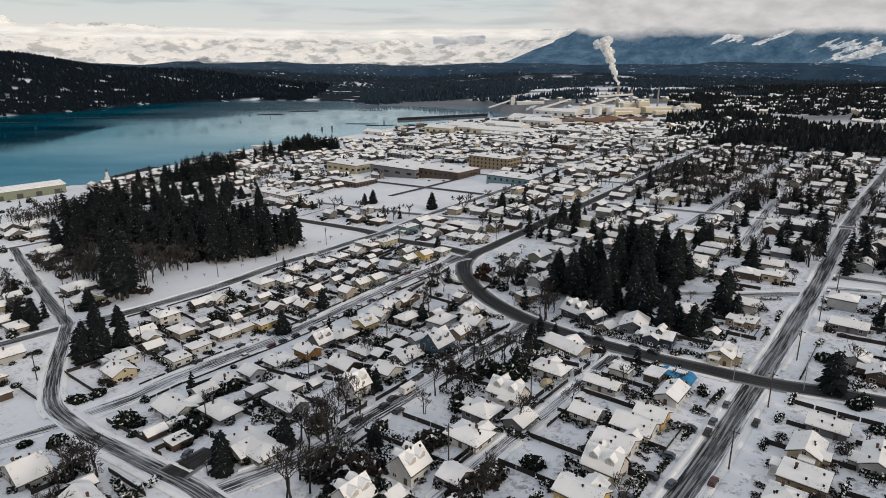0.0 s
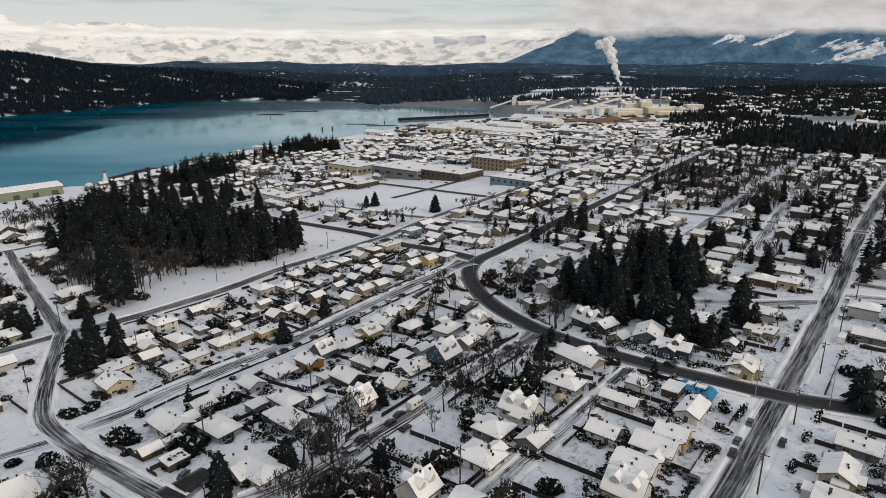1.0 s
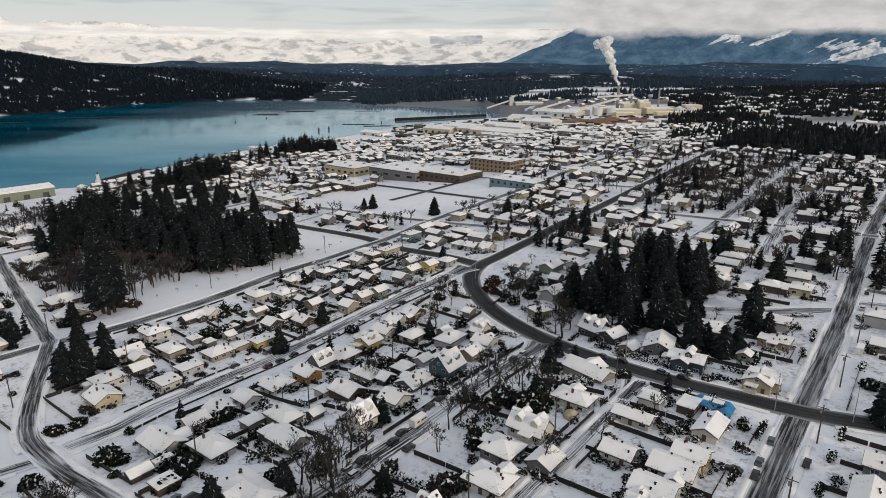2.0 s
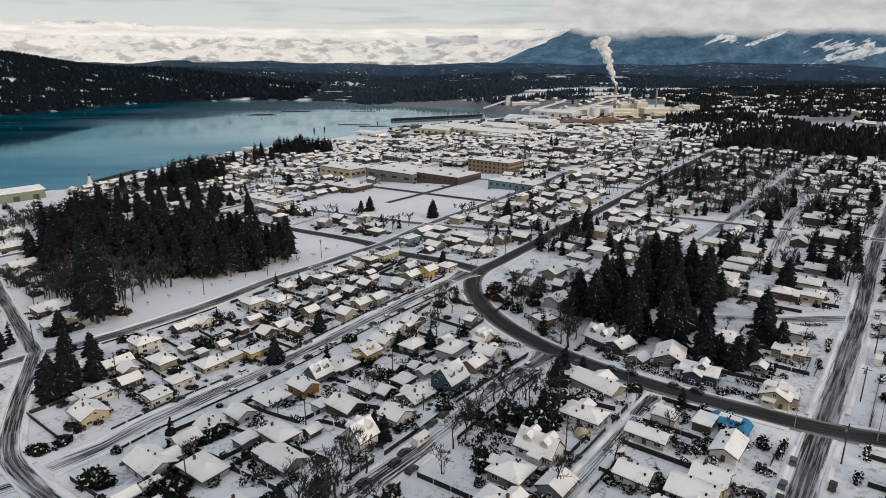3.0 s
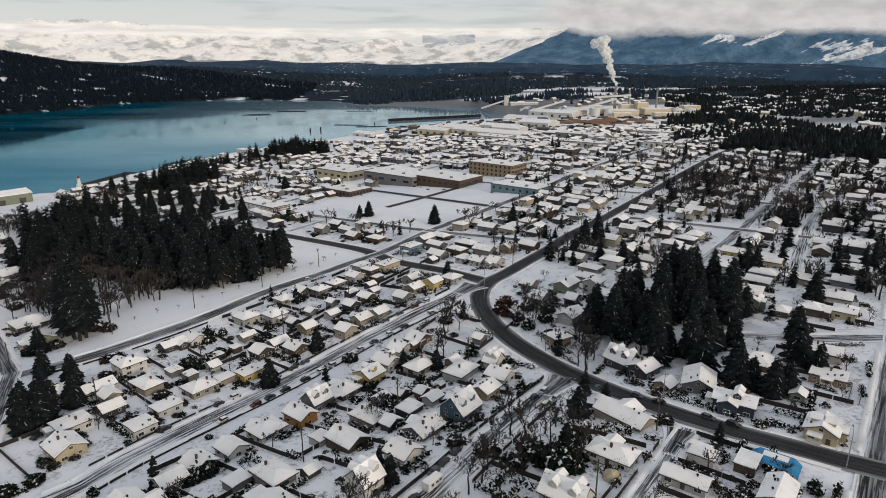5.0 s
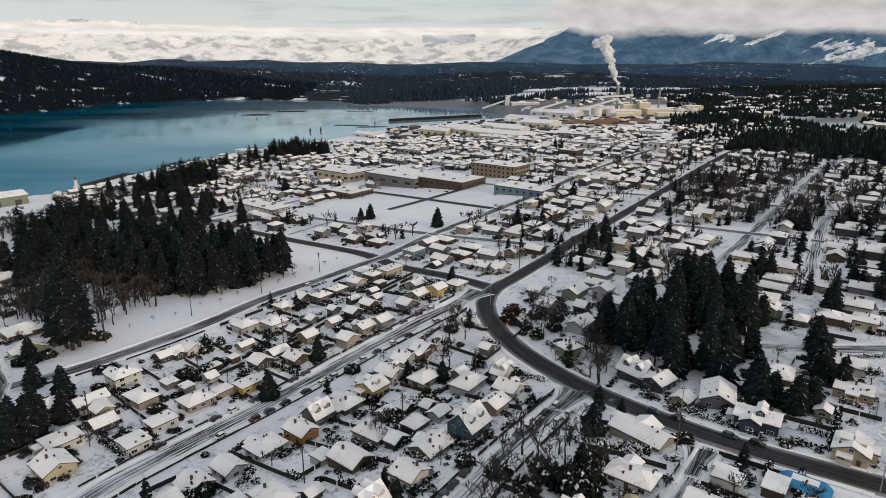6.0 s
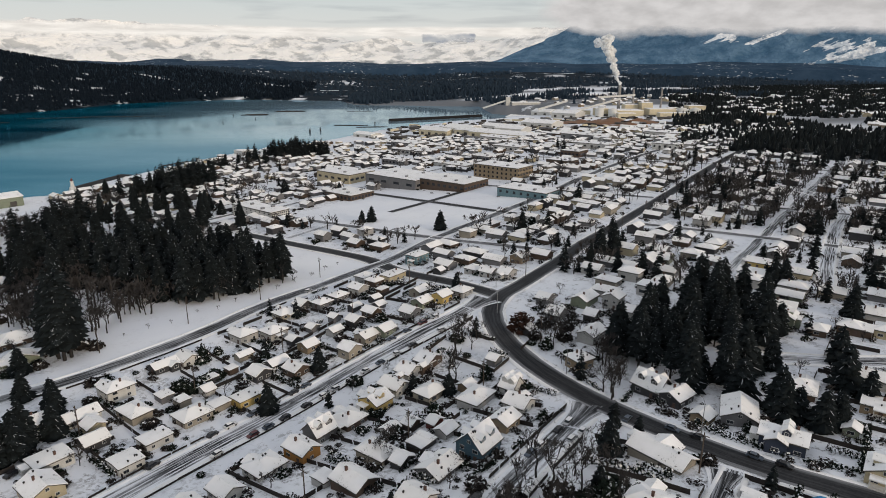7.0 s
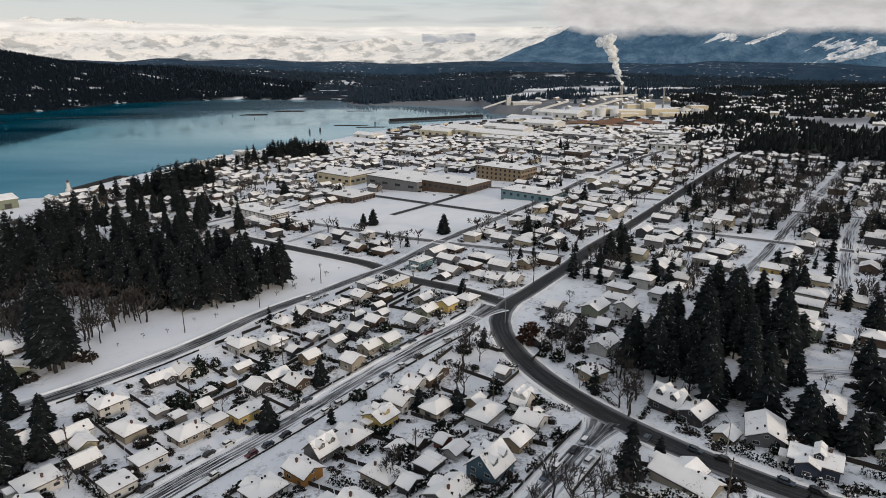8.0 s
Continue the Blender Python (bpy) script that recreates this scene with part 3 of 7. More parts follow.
def window(size, parent, m, label=""):
    ob = part("window", WINDOW[size][0], None, parent, label, m)
    part("pane", WINDOW[size][1], None, ob)
    return ob


DOOR = boxes("door", M["door"], (0, 0, 0.80, 0.75, 0.08, 1.60), (0, -0.02, 1.64, 0.96, 0.10, 0.07), (-0.43, -0.02, 0.80, 0.10, 0.10, 1.60), (0.43, -0.02, 0.80, 0.10, 0.10, 1.60))
CHIMNEY = boxes("chimney", M["brick"], (0, 0, 0.0, 0.55, 0.5, 1.7), (0, 0, 0.85, 0.66, 0.6, 0.12))
VENT = boxes("roof_vent", M["tyre"], (0, 0, 0.15, 0.32, 0.32, 0.5), (0, 0, 0.45, 0.45, 0.45, 0.10))
PITCH = {"g": 0.48, "s": 1.0, "h": 0.40, "f": 0.05}


def roof_lists(kind, length, width, z, over, thick, inset=0.0, jitter=0.0, seed=0.0):
    """A gable, hip or nearly flat roof slab over a plan of length (x) by width (y), whose wall tops stand at z."""
    hl, hw, p = length / 2 + over - inset, width / 2 + over - inset, PITCH[kind]
    zr = z + width / 2 * p
    if kind in "gsf":
        ze = zr - hw * p
        low = [(hw, ze), (hw * 0.5, (ze + zr) / 2), (0, zr), (-hw * 0.5, (ze + zr) / 2), (-hw, ze)]
        sec = low + [(y, q + thick) for y, q in reversed(low)]
        return extruded(sec, -hl, hl, 5, jitter, seed)
    ze, r = zr - hw * p, max(0.2, hl - hw)
    verts, faces = [], []
    for dz in (0, thick):
        verts += [(-hl, -hw, ze + dz), (hl, -hw, ze + dz), (hl, hw, ze + dz), (-hl, hw, ze + dz), (-r, 0, zr + dz), (r, 0, zr + dz)]
    faces = [(6, 7, 11, 10), (7, 8, 11), (8, 9, 10, 11), (9, 6, 10), (0, 4, 5, 1), (1, 5, 2), (2, 5, 4, 3), (3, 4, 0), (0, 1, 7, 6), (1, 2, 8, 7), (2, 3, 9, 8), (3, 0, 6, 9)]
    return verts, faces


def wall_lists(kind, length, width, h, below=1.6):
    hl, hw = length / 2, width / 2
    if kind in "gsf":
        sec = [(-hw, -below), (hw, -below), (hw, h), (0, h + hw * PITCH[kind]), (-hw, h)]
        return extruded(sec, -hl, hl)
    v, f = [], []
    box_lists(0, 0, (h - below) / 2, length, width, h + below, v, f)
    return v, f


ROOF_WORD = {"g": "gabled", "s": "steep-roofed", "h": "hip-roofed", "f": "flat-roofed"}
HOUSES = []
SPOTS = []


def house(s, w, along, across, h, ridge, kind, colour, detail=True, turn=0.0, extras=True):
    """A dwelling or shed: s, w its middle along and across the streets; along, across its sizes that way."""
    x, y = at(s, w)
    along, across, h = along * 0.72, across * 0.72, h * 0.78
    length, width = (along, across) if ridge == "u" else (across, along)
    ang = math.degrees(math.atan2(U.y, U.x)) + (0 if ridge == "u" else -90) + turn
    r = random.Random(int(s * 31 + w * 17))
    if colour == "white" and r.random() < 0.45:
        colour = r.choice(("grey", "dark", "brown", "beige", "sage", "tan", "grey"))
    z = gz(x, y) + 0.15
    big = along * across
    label = "%s %s %s with a thick snow cover" % ("small" if big < 40 else "two-storey" if h > 3.5 else "single-storey", colour, ROOF_WORD[kind] + (" shed" if big < 30 else " house"))
    ob = thing("shed" if big < 30 else "house", pose(x, y, z, 0, 0, ang), label, "shed" if big < 30 else "house", "houses of the town")
    SPOTS.append((x, y, max(along, across) * 0.62))
    wall = part("wall", from_lists("wall", *wall_lists(kind, length, width, h), M["wall_" + colour]), None, ob)
    over = 0.55 if kind != "f" else 0.3
    roof = part("roof", from_lists("roof", *roof_lists(kind, length, width, h, over, 0.22), M["fascia"]), None, ob, "dark eaves under the snow")
    sv, sf = roof_lists(kind, length, width, h + 0.22, over, 0.20, 0.07, 0.10, s + w)
    part("snow_cover", from_lists("snow_cover", sv, sf, M["snow"]), None, roof, "smooth white snow on the roof")
    top = h + width / 2 * PITCH[kind]
    hl, hw = length / 2, width / 2
    if not detail:
        return ob
    # windows on every side that the streets see
    for side, half, run in ((0, hw, length), (1, hl, width), (2, hw, length), (3, hl, width)):
        if side == (1 if ridge == "u" else 2) or (big < 30 and side == 0):
            continue
        count = max(1, int(run / 3.1))
        for storey in range(2 if h > 3.5 else 1):
            for k in range(count):
                c = (k + 0.5) / count * run - run / 2
                size = r.choice(("wide", "small", "tall", "wide"))
                m = pose(0, 0, 0, 0, 0, side * 90) @ pose(c, -half - 0.03, 1.15 + storey * 1.9 + r.uniform(-0.1, 0.1))
                if storey == 0 and k == count // 2 and side == (0 if ridge == "v" else 3) and big > 40:
                    part("door", DOOR, None, ob, "", pose(0, 0, 0, 0, 0, side * 90) @ pose(c, -half - 0.03, 0.0))
                elif h > 1.9:
                    window(size, ob, m)
    if kind in "gs" and h > 2.5 and big > 45:
        for sg in (-1, 1):
            window("small", ob, pose(0, 0, 0, 0, 0, 90 * sg) @ pose(0, -hl - 0.03, h + hw * PITCH[kind] * 0.38), "attic window")
    if big > 40:
        if r.random() < 0.5:
            cy = r.choice((-1, 1)) * width * 0.13
            part("chimney", CHIMNEY, None, ob, "", pose(r.uniform(-0.3, 0.3) * length, cy, top - abs(cy) * PITCH[kind] + 0.5))
        for k in range(r.randint(2, 4)):
            cy = r.uniform(-0.36, 0.36) * width
            part("roof_vent", VENT, None, ob, "", pose(r.uniform(-0.42, 0.42) * length, cy, top - abs(cy) * PITCH[kind] + 0.35))
    if not extras:
        return ob
    if kind == "s" or (kind == "g" and h > 2.6 and big > 50 and r.random() < 0.6):
        dormer(ob, length, width, h, kind, colour, r)
    if big > 42 and kind in "gh" and r.random() < 0.6:
        wing(ob, length, width, h, colour, r)
    if big > 50 and r.random() < 0.55:
        porch(ob, length, width, r, colour)
    return ob


def dormer(ob, length, width, h, kind, colour, r):
    p = PITCH[kind]
    for c in ((-0.24, 0.24) if kind == "s" else (r.uniform(-0.15, 0.15),)):
        for sg in (-1, 1):
            y0 = width * 0.36
            zb = h + (width / 2 - y0) * p + 0.45
            sec = [(-1.0, zb - 1.2), (1.0, zb - 1.2), (1.0, zb + 1.1), (0, zb + 1.8), (-1.0, zb + 1.1)]
            v, f = extruded(sec, 0.4, y0)
            d = part("dormer", from_lists("dormer", v, f, M["wall_" + colour]), None, ob, "", pose(c * length, 0, 0, 0, 0, 90 * sg))
            ze = zb + 1.05
            cap = [(1.35, ze - 0.15), (0, ze + 0.85), (-1.35, ze - 0.15), (-1.35, ze + 0.17), (0, ze + 1.15), (1.35, ze + 0.17)]
            v, f = extruded(cap, 0.2, y0 + 0.35)
            part("snow_cover", from_lists("snow_cover", v, f, M["snow"]), None, d)
            part("window", WINDOW["small"][0], None, d, "", pose(y0 + 0.03, 0, zb + 0.42, 0, 0, 90))


def wing(ob, length, width, h, colour, r):
    """A lower gabled wing set square to the main roof."""
    sg, c = r.choice((-1, 1)), r.uniform(-0.26, 0.26) * length
    ln, wd, hh = width * 0.5 + r.uniform(1.4, 2.8), length * r.uniform(0.36, 0.5), h * r.uniform(0.82, 0.96)
    m = pose(c, 0, 0, 0, 0, 90 * sg) @ pose(ln / 2, 0, 0)
    w = part("wing", from_lists("wing", *wall_lists("g", ln, wd, hh), M["wall_" + colour]), None, ob, "", m)
    part("roof", from_lists("roof", *roof_lists("g", ln, wd, hh, 0.4, 0.2), M["fascia"]), None, w)
    part("snow_cover", from_lists("snow_cover", *roof_lists("g", ln, wd, hh + 0.2, 0.4, 0.2, 0.06, 0.08, c), M["snow"]), None, w)
    window("wide", w, pose(ln / 2 + 0.03, 0, 1.3, 0, 0, 90))


def porch(ob, length, width, r, colour):
    side, c = r.choice((0, 1, 3)), r.uniform(-0.2, 0.2)
    half, run = (width / 2, length) if side % 2 == 0 else (length / 2, width)
    m = pose(0, 0, 0, 0, 0, side * 90) @ pose(c * run, -half - 1.1, 0)
    p = part("porch", boxes("porch", M["trim"], (0, 0, 0.0, 3.2, 2.2, 0.9), (-1.4, -0.95, 1.3, 0.15, 0.15, 2.4), (1.4, -0.95, 1.3, 0.15, 0.15, 2.4), (0, -0.95, 0.95, 2.8, 0.08, 0.1),
                            (0, 0, 2.45, 3.4, 2.4, 0.16)), None, ob, "white porch with thin posts", m)
    part("snow_cover", boxes("snow_cover", M["snow"], (0, 0, 2.62, 3.3, 2.3, 0.18)), None, p)


# ---- trees ----
def conifer_lists(seed, height, levels, per, radius, bare=0.12):
    """Whorls of drooping fronds round a leader; radius is the lowest spread. Returns crown and snow lists."""
    r = random.Random(seed)
    v, f, sv, sf = [], [], [], []
    for k in range(levels):
        q = k / (levels - 1)
        z = height * (bare + (1 - bare) * q ** 0.92)
        reach = radius * (1 - q) ** 0.56 * r.uniform(0.72, 1.12) + 0.35
        for j in range(per if q < 0.8 else max(4, per - 3)):
            if r.random() < 0.12:
                continue
            a = 2 * math.pi * (j + r.random() * 0.9) / per + k * 1.3
            rr = reach * r.uniform(0.62, 1.1)
            ca, sa = math.cos(a), math.sin(a)
            wide = rr * r.uniform(0.20, 0.33) + 0.15
            droop = rr * r.uniform(0.18, 0.42)
            b = len(v)
            zz = z + r.uniform(-0.4, 0.4)
            pts = ((0.05, 0, 0.15), (0.35, -wide * 0.8, -droop * 0.15), (0.40, 0, 0.10), (0.35, wide * 0.8, -droop * 0.15),
                   (0.68, -wide, -droop * 0.75), (0.74, 0, -droop * 0.35), (0.68, wide, -droop * 0.75), (1.0, r.uniform(-0.2, 0.2) * wide, -droop))
            for t, side, up in pts:
                v.append((ca * rr * t - sa * side, sa * rr * t + ca * side, zz + up))
            f += [(b, b + 1, b + 2), (b, b + 2, b + 3), (b + 1, b + 4, b + 5, b + 2), (b + 2, b + 5, b + 6, b + 3), (b + 4, b + 7, b + 5), (b + 5, b + 7, b + 6)]
            if r.random() < 0.17:
                c = len(sv)
                for t, side, up in ((0.40, -wide * 0.07, 0.04), (0.86, -wide * 0.05, -droop * 0.52), (0.88, wide * 0.05, -droop * 0.54), (0.46, wide * 0.08, 0.02)):
                    sv.append((ca * rr * t - sa * side, sa * rr * t + ca * side, zz + up + 0.16))
                sf.append((c, c + 1, c + 2, c + 3))
    return v, f, sv, sf


def tapered(points, sides, verts, faces):
    """A tapered limb through (place, radius) points."""
    b = len(verts)
    for k, (p, rad) in enumerate(points):
        for j in range(sides):
            a = 2 * math.pi * j / sides
            verts.append((p[0] + rad * math.cos(a), p[1] + rad * math.sin(a), p[2]))
    for k in range(len(points) - 1):
        for j in range(sides):
            a, c = b + k * sides + j, b + k * sides + (j + 1) % sides
            faces.append((a, c, c + sides, a + sides))


def make_conifer(seed, height, levels, per, radius, label, bare=0.12):
    ob = thing("fir_tree" if height > 14.4 else "garden_conifer", pose(0, 0, 0), label, "tree", "firs" if height > 14.4 else "garden conifers")
    tv, tf = [], []
    tapered([((0, 0, -0.8), height * 0.018 + 0.1), ((0, 0, height * 0.5), height * 0.011 + 0.05), ((0, 0, height * 0.97), 0.03)], 6, tv, tf)
    part("trunk", from_lists("trunk", tv, tf, M["bark"]), None, ob)
    v, f, sv, sf = conifer_lists(seed, height, levels, per, radius, bare)
    crown = part("crown", from_lists("crown", v, f, M["needles"]), None, ob)
    if sv and height > 14.4:
        tagged(part("snow_load", from_lists("snow_load", sv, sf, M["bough_snow"]), None, crown, "patches of snow on the boughs"), kind="stuff")
    return ob


def bare_lists(seed, height, spread, depth=5):
    r = random.Random(seed)
    tv, tf, v, f = [], [], [], []

    def limb(p, d, length, rad, left):
        q = p + d * length
        mid = p + d * length * 0.5 + Vector((r.uniform(-1, 1), r.uniform(-1, 1), 0)) * length * 0.06
        if left >= depth - (2 if depth > 4 else 0):
            tapered([(p, rad), (mid, rad * 0.8), (q, rad * 0.6)], 5, tv, tf)
        else:
            b = len(v)
            n = Vector((-d.y, d.x, 0.2)).normalized() * max(rad, 0.055 if depth > 4 else 0.12)
            v.extend([tuple(p - n), tuple(p + n), tuple(mid + n), tuple(mid - n), tuple(q)])
            f.extend([(b, b + 1, b + 2, b + 3), (b + 3, b + 2, b + 4)])
        if left == 0:
            return
        for _ in range(3 if left > 2 else 4 if left > 1 else 3):
            t = r.uniform(0.45, 1.0)
            e = (d + Vector((r.gauss(0, 1), r.gauss(0, 1), r.gauss(0.25, 0.5))) * spread).normalized()
            limb(p + d * length * t, e, length * r.uniform(0.55, 0.78), rad * 0.5, left - 1)

    limb(Vector((0, 0, -0.4)), Vector((r.uniform(-0.08, 0.08), r.uniform(-0.08, 0.08), 1)).normalized(), height * 0.36, height * 0.018 + 0.04, depth)
    return tv, tf, v, f


def make_bare(seed, height, spread, label, twig="twig", depth=5):
    ob = thing("bare_tree", pose(0, 0, 0), label, "tree", "leafless trees")
    tv, tf, v, f = bare_lists(seed, height, spread, depth)
    part("trunk", from_lists("trunk", tv, tf, M["bark"]), None, ob)
    part("crown", from_lists("crown", v, f, M[twig]), None, ob)
    return ob


def shrub_mat(name, dark, light, snowy):
    """Leaves or twigs, a share of them hidden by snow on the upper side."""
    n = Nodes(name, 0.9, spec=0.05)
    isl = n.node("ShaderNodeNewGeometry").outputs["Random Per Island"]
    z = n.node("ShaderNodeSeparateXYZ")
    n.join(n.coords(), z.inputs[0])
    laden = n.math("MULTIPLY", n.ramp(isl, 1 - snowy, 1 - snowy + 0.02), n.ramp(z.outputs[2], 0.45, 0.6))
    return n.colour(n.mix(laden, n.mix(isl, dark, light), (0.72, 0.74, 0.78)))


def make_shrub(seed, mat, label, flat=0.75):
    r = random.Random(seed)
    v, f = [], []
    for k in range(300):
        d = Vector((r.gauss(0, 1), r.gauss(0, 1), r.gauss(0, 1))).normalized()
        p = Vector((d.x, d.y, abs(d.z) * flat + 0.1)) * r.uniform(0.6, 1.08) * (1 + 0.25 * noise.noise(d * 1.7 + Vector((seed, 0, 0))))
        a = Vector((r.gauss(0, 1), r.gauss(0, 1), r.gauss(0, 0.6))).normalized() * 0.22
        c = d.cross(a).normalized() * 0.13
        b = len(v)
        v.extend([tuple(p - a), tuple(p - c), tuple(p + a), tuple(p + c)])
        f.append((b, b + 1, b + 2, b + 3))
    return tagged(new("shrub", from_lists("shrub", v, f, mat)), label, "shrub", "garden shrubs")


TALL = "tall dark fir with snow-dusted boughs"
CONIFERS = [make_conifer(k, h, lv, pr, rad, TALL, bare) for k, (h, lv, pr, rad, bare) in enumerate(
    ((25, 32, 14, 6.8, 0.16), (28, 36, 14, 6.6, 0.22), (21, 28, 14, 6.0, 0.08), (27, 34, 13, 5.8, 0.32), (14.5, 24, 14, 5.4, 0.04)))]
SMALL = [make_conifer(20 + k, h, 13, 8, rad, "dark garden conifer flecked with snow", 0.05) for k, (h, rad) in enumerate(((11, 2.6), (8, 2.3), (14, 3.0)))]
FAR_FIR = [make_conifer(30 + k, h, 15, 9, rad, "dark fir among the farther gardens", 0.06) for k, (h, rad) in enumerate(((12, 3.2), (14.2, 3.6), (10, 3.2)))]
BARE = [make_bare(40 + k, h, sp, "leafless grey-brown tree with fine twigs", tw) for k, (h, sp, tw) in enumerate(((12, 0.55, "twig"), (10, 0.7, "twig"), (15, 0.5, "twig"), (8, 0.75, "rust_twig")))]
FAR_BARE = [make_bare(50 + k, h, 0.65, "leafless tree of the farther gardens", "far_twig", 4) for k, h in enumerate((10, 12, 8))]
EVERGREEN = shrub_mat("evergreen_leaves", (0.006, 0.010, 0.008), (0.018, 0.024, 0.018), 0.17)
TWIGGY = shrub_mat("snowy_twigs", (0.020, 0.018, 0.018), (0.044, 0.039, 0.036), 0.20)
SHRUBS = [make_shrub(60, EVERGREEN, "dark evergreen shrub under patches of snow"), make_shrub(61, TWIGGY, "bare brown bush dusted with snow"),
          make_shrub(62, EVERGREEN, "clipped dark cedar bush", 1.5), make_shrub(63, EVERGREEN, "spreading dark juniper bush under snow", 0.6),
          make_shrub(64, shrub_mat("russet_twigs_bush", (0.026, 0.014, 0.011), (0.046, 0.026, 0.020), 0.03), "large russet-brown leafless bush beside the bend", 1.6)]
USED = set()


def tree_mass(name, places, protos, label, seed=0):
    """Crowns and trunks of many trees in one mesh; places are (x, y, scale)."""
    r = random.Random(seed)
    shapes = []
    for o in protos:
        bits = []
        for c in o.children:
            co = np.empty(len(c.data.vertices) * 3)
            c.data.vertices.foreach_get("co", co)
            bits.append((co.reshape(-1, 3), [tuple(p.vertices) for p in c.data.polygons], c.data.materials[0]))
        shapes.append(bits)
    mats, verts, faces, slots, base = [], [], [], [], 0
    for x, y, sc in places:
        a, z = r.uniform(0, 6.28), gz(x, y)
        turn = np.array([[math.cos(a), -math.sin(a), 0], [math.sin(a), math.cos(a), 0], [0, 0, 1]]) * sc
        for co, polys, mat in r.choice(shapes):
            if mat not in mats:
                mats.append(mat)
            verts.append(co @ turn.T + np.array((x, y, z)))
            faces.extend(tuple(base + k for k in p) for p in polys)
            slots.extend([mats.index(mat)] * len(polys))
            base += len(co)
    me = from_lists(name, np.concatenate(verts).tolist(), faces, mats)
    me.polygons.foreach_set("material_index", slots)
    tagged(new(name, me), label, "trees", kind="stuff")


def plant(proto, x, y, scale=1.0, turn=None, sink=0.0):
    m = pose(x, y, gz(x, y) - sink, 0, 0, rnd.uniform(0, 360) if turn is None else turn)
    m = m @ Matrix.Diagonal((scale * rnd.uniform(0.9, 1.1), scale * rnd.uniform(0.9, 1.1), scale, 1))
    if proto.name not in USED:
        USED.add(proto.name)
        proto.matrix_basis = m
        return proto
    ob = copy_thing(proto, Matrix())
    ob.matrix_basis = m
    return ob


# ---- near streets: the houses that can be told apart ----
house(132.5, -415.0, 18.0, 14.0, 3.2, "u", "g", "white")
house(126.5, -396.0, 13.0, 11.0, 2.6, "v", "g", "dark")
house(146.0, -469.5, 22.0, 15.0, 3.2, "u", "h", "brown")
house(138.0, -487.0, 16.0, 13.0, 3.0, "v", "g", "grey")
house(156.0, -509.0, 20.0, 13.0, 3.2, "u", "g", "white")
house(143.0, -514.0, 15.0, 13.0, 3.0, "v", "g", "dark")
house(88.8, -340.5, 10.0, 8.0, 3.0, "u", "g", "white")
house(112.5, -322.0, 19.0, 15.0, 3.4, "u", "h", "brown")
house(106.0, -294.5, 14.0, 11.0, 3.0, "v", "g", "white")
house(201.0, -252.0, 9.0, 8.0, 3.0, "v", "g", "dark")
house(190.4, -251.1, 11.0, 9.0, 3.0, "u", "h", "beige")
house(133.9, -246.6, 12.0, 7.0, 2.7, "u", "g", "dark")
house(166.6, -246.0, 11.0, 10.0, 4.0, "u", "h", "white")
house(271.1, -245.6, 14.0, 10.0, 5.5, "u", "f", "teal")
house(206.2, -245.1, 10.0, 8.0, 3.0, "u", "h", "grey")
house(142.0, -245.0, 9.0, 9.0, 3.0, "v", "g", "pale")
house(215.3, -244.5, 10.0, 8.0, 3.0, "u", "h", "white")
house(235.7, -241.7, 9.0, 9.0, 3.5, "v", "h", "brown")
house(224.3, -241.0, 9.0, 9.0, 4.0, "v", "g", "white")
house(114.4, -239.7, 12.0, 9.0, 5.0, "u", "h", "pale")
house(174.9, -238.3, 11.0, 10.0, 4.0, "u", "h", "white")
house(244.3, -238.1, 16.0, 9.0, 4.0, "u", "f", "cream")
house(100.4, -233.2, 13.0, 8.0, 3.0, "u", "g", "pale")
house(156.9, -232.6, 8.0, 5.0, 2.4, "u", "g", "white")
house(100.3, -225.2, 7.0, 7.0, 3.0, "v", "g", "cream")
house(160.4, -217.9, 10.0, 7.0, 2.6, "u", "g", "grey")
house(97.0, -217.8, 9.0, 8.0, 2.8, "u", "g", "dark")
house(174.9, -217.8, 8.0, 8.0, 3.0, "u", "g", "tan")
house(151.8, -216.6, 9.0, 8.0, 3.2, "v", "g", "dark")
house(198.1, -216.5, 8.0, 7.0, 3.0, "v", "g", "dark")
house(85.3, -216.4, 13.0, 10.0, 3.2, "u", "f", "pale")
house(206.8, -215.8, 8.0, 8.0, 3.0, "v", "g", "brown")
house(232.0, -211.2, 10.0, 8.0, 3.0, "u", "g", "beige")
house(122.8, -210.3, 13.0, 10.0, 3.0, "u", "h", "beige")
house(131.8, -210.2, 8.0, 6.0, 2.4, "u", "f", "white")
house(161.2, -208.2, 9.0, 9.0, 3.0, "v", "g", "brown")
house(266.6, -206.7, 10.0, 9.0, 3.0, "u", "h", "white")
house(139.2, -206.6, 11.0, 8.0, 3.2, "u", "f", "yellow")
house(108.6, -206.2, 11.0, 8.0, 2.8, "u", "f", "pale")
house(78.8, -204.6, 11.0, 12.0, 3.4, "v", "g", "cream", extras=False)
house(190.9, -202.3, 12.0, 8.0, 3.0, "u", "g", "beige")
house(222.6, -202.0, 10.0, 8.0, 3.0, "u", "g", "white")
house(179.6, -200.4, 9.0, 8.0, 4.0, "v", "g", "white")
house(97.6, -200.4, 9.5, 9.5, 3.2, "u", "f", "pale")
house(212.8, -200.2, 9.0, 8.0, 3.0, "v", "g", "grey")
house(197.1, -199.4, 9.0, 8.0, 3.0, "u", "g", "white")
house(265.2, -197.5, 9.0, 9.0, 3.0, "v", "g", "white")
house(229.4, -197.0, 9.0, 8.0, 4.0, "u", "g", "yellow")
house(290.5, -196.7, 10.0, 9.0, 4.0, "u", "g", "tan")
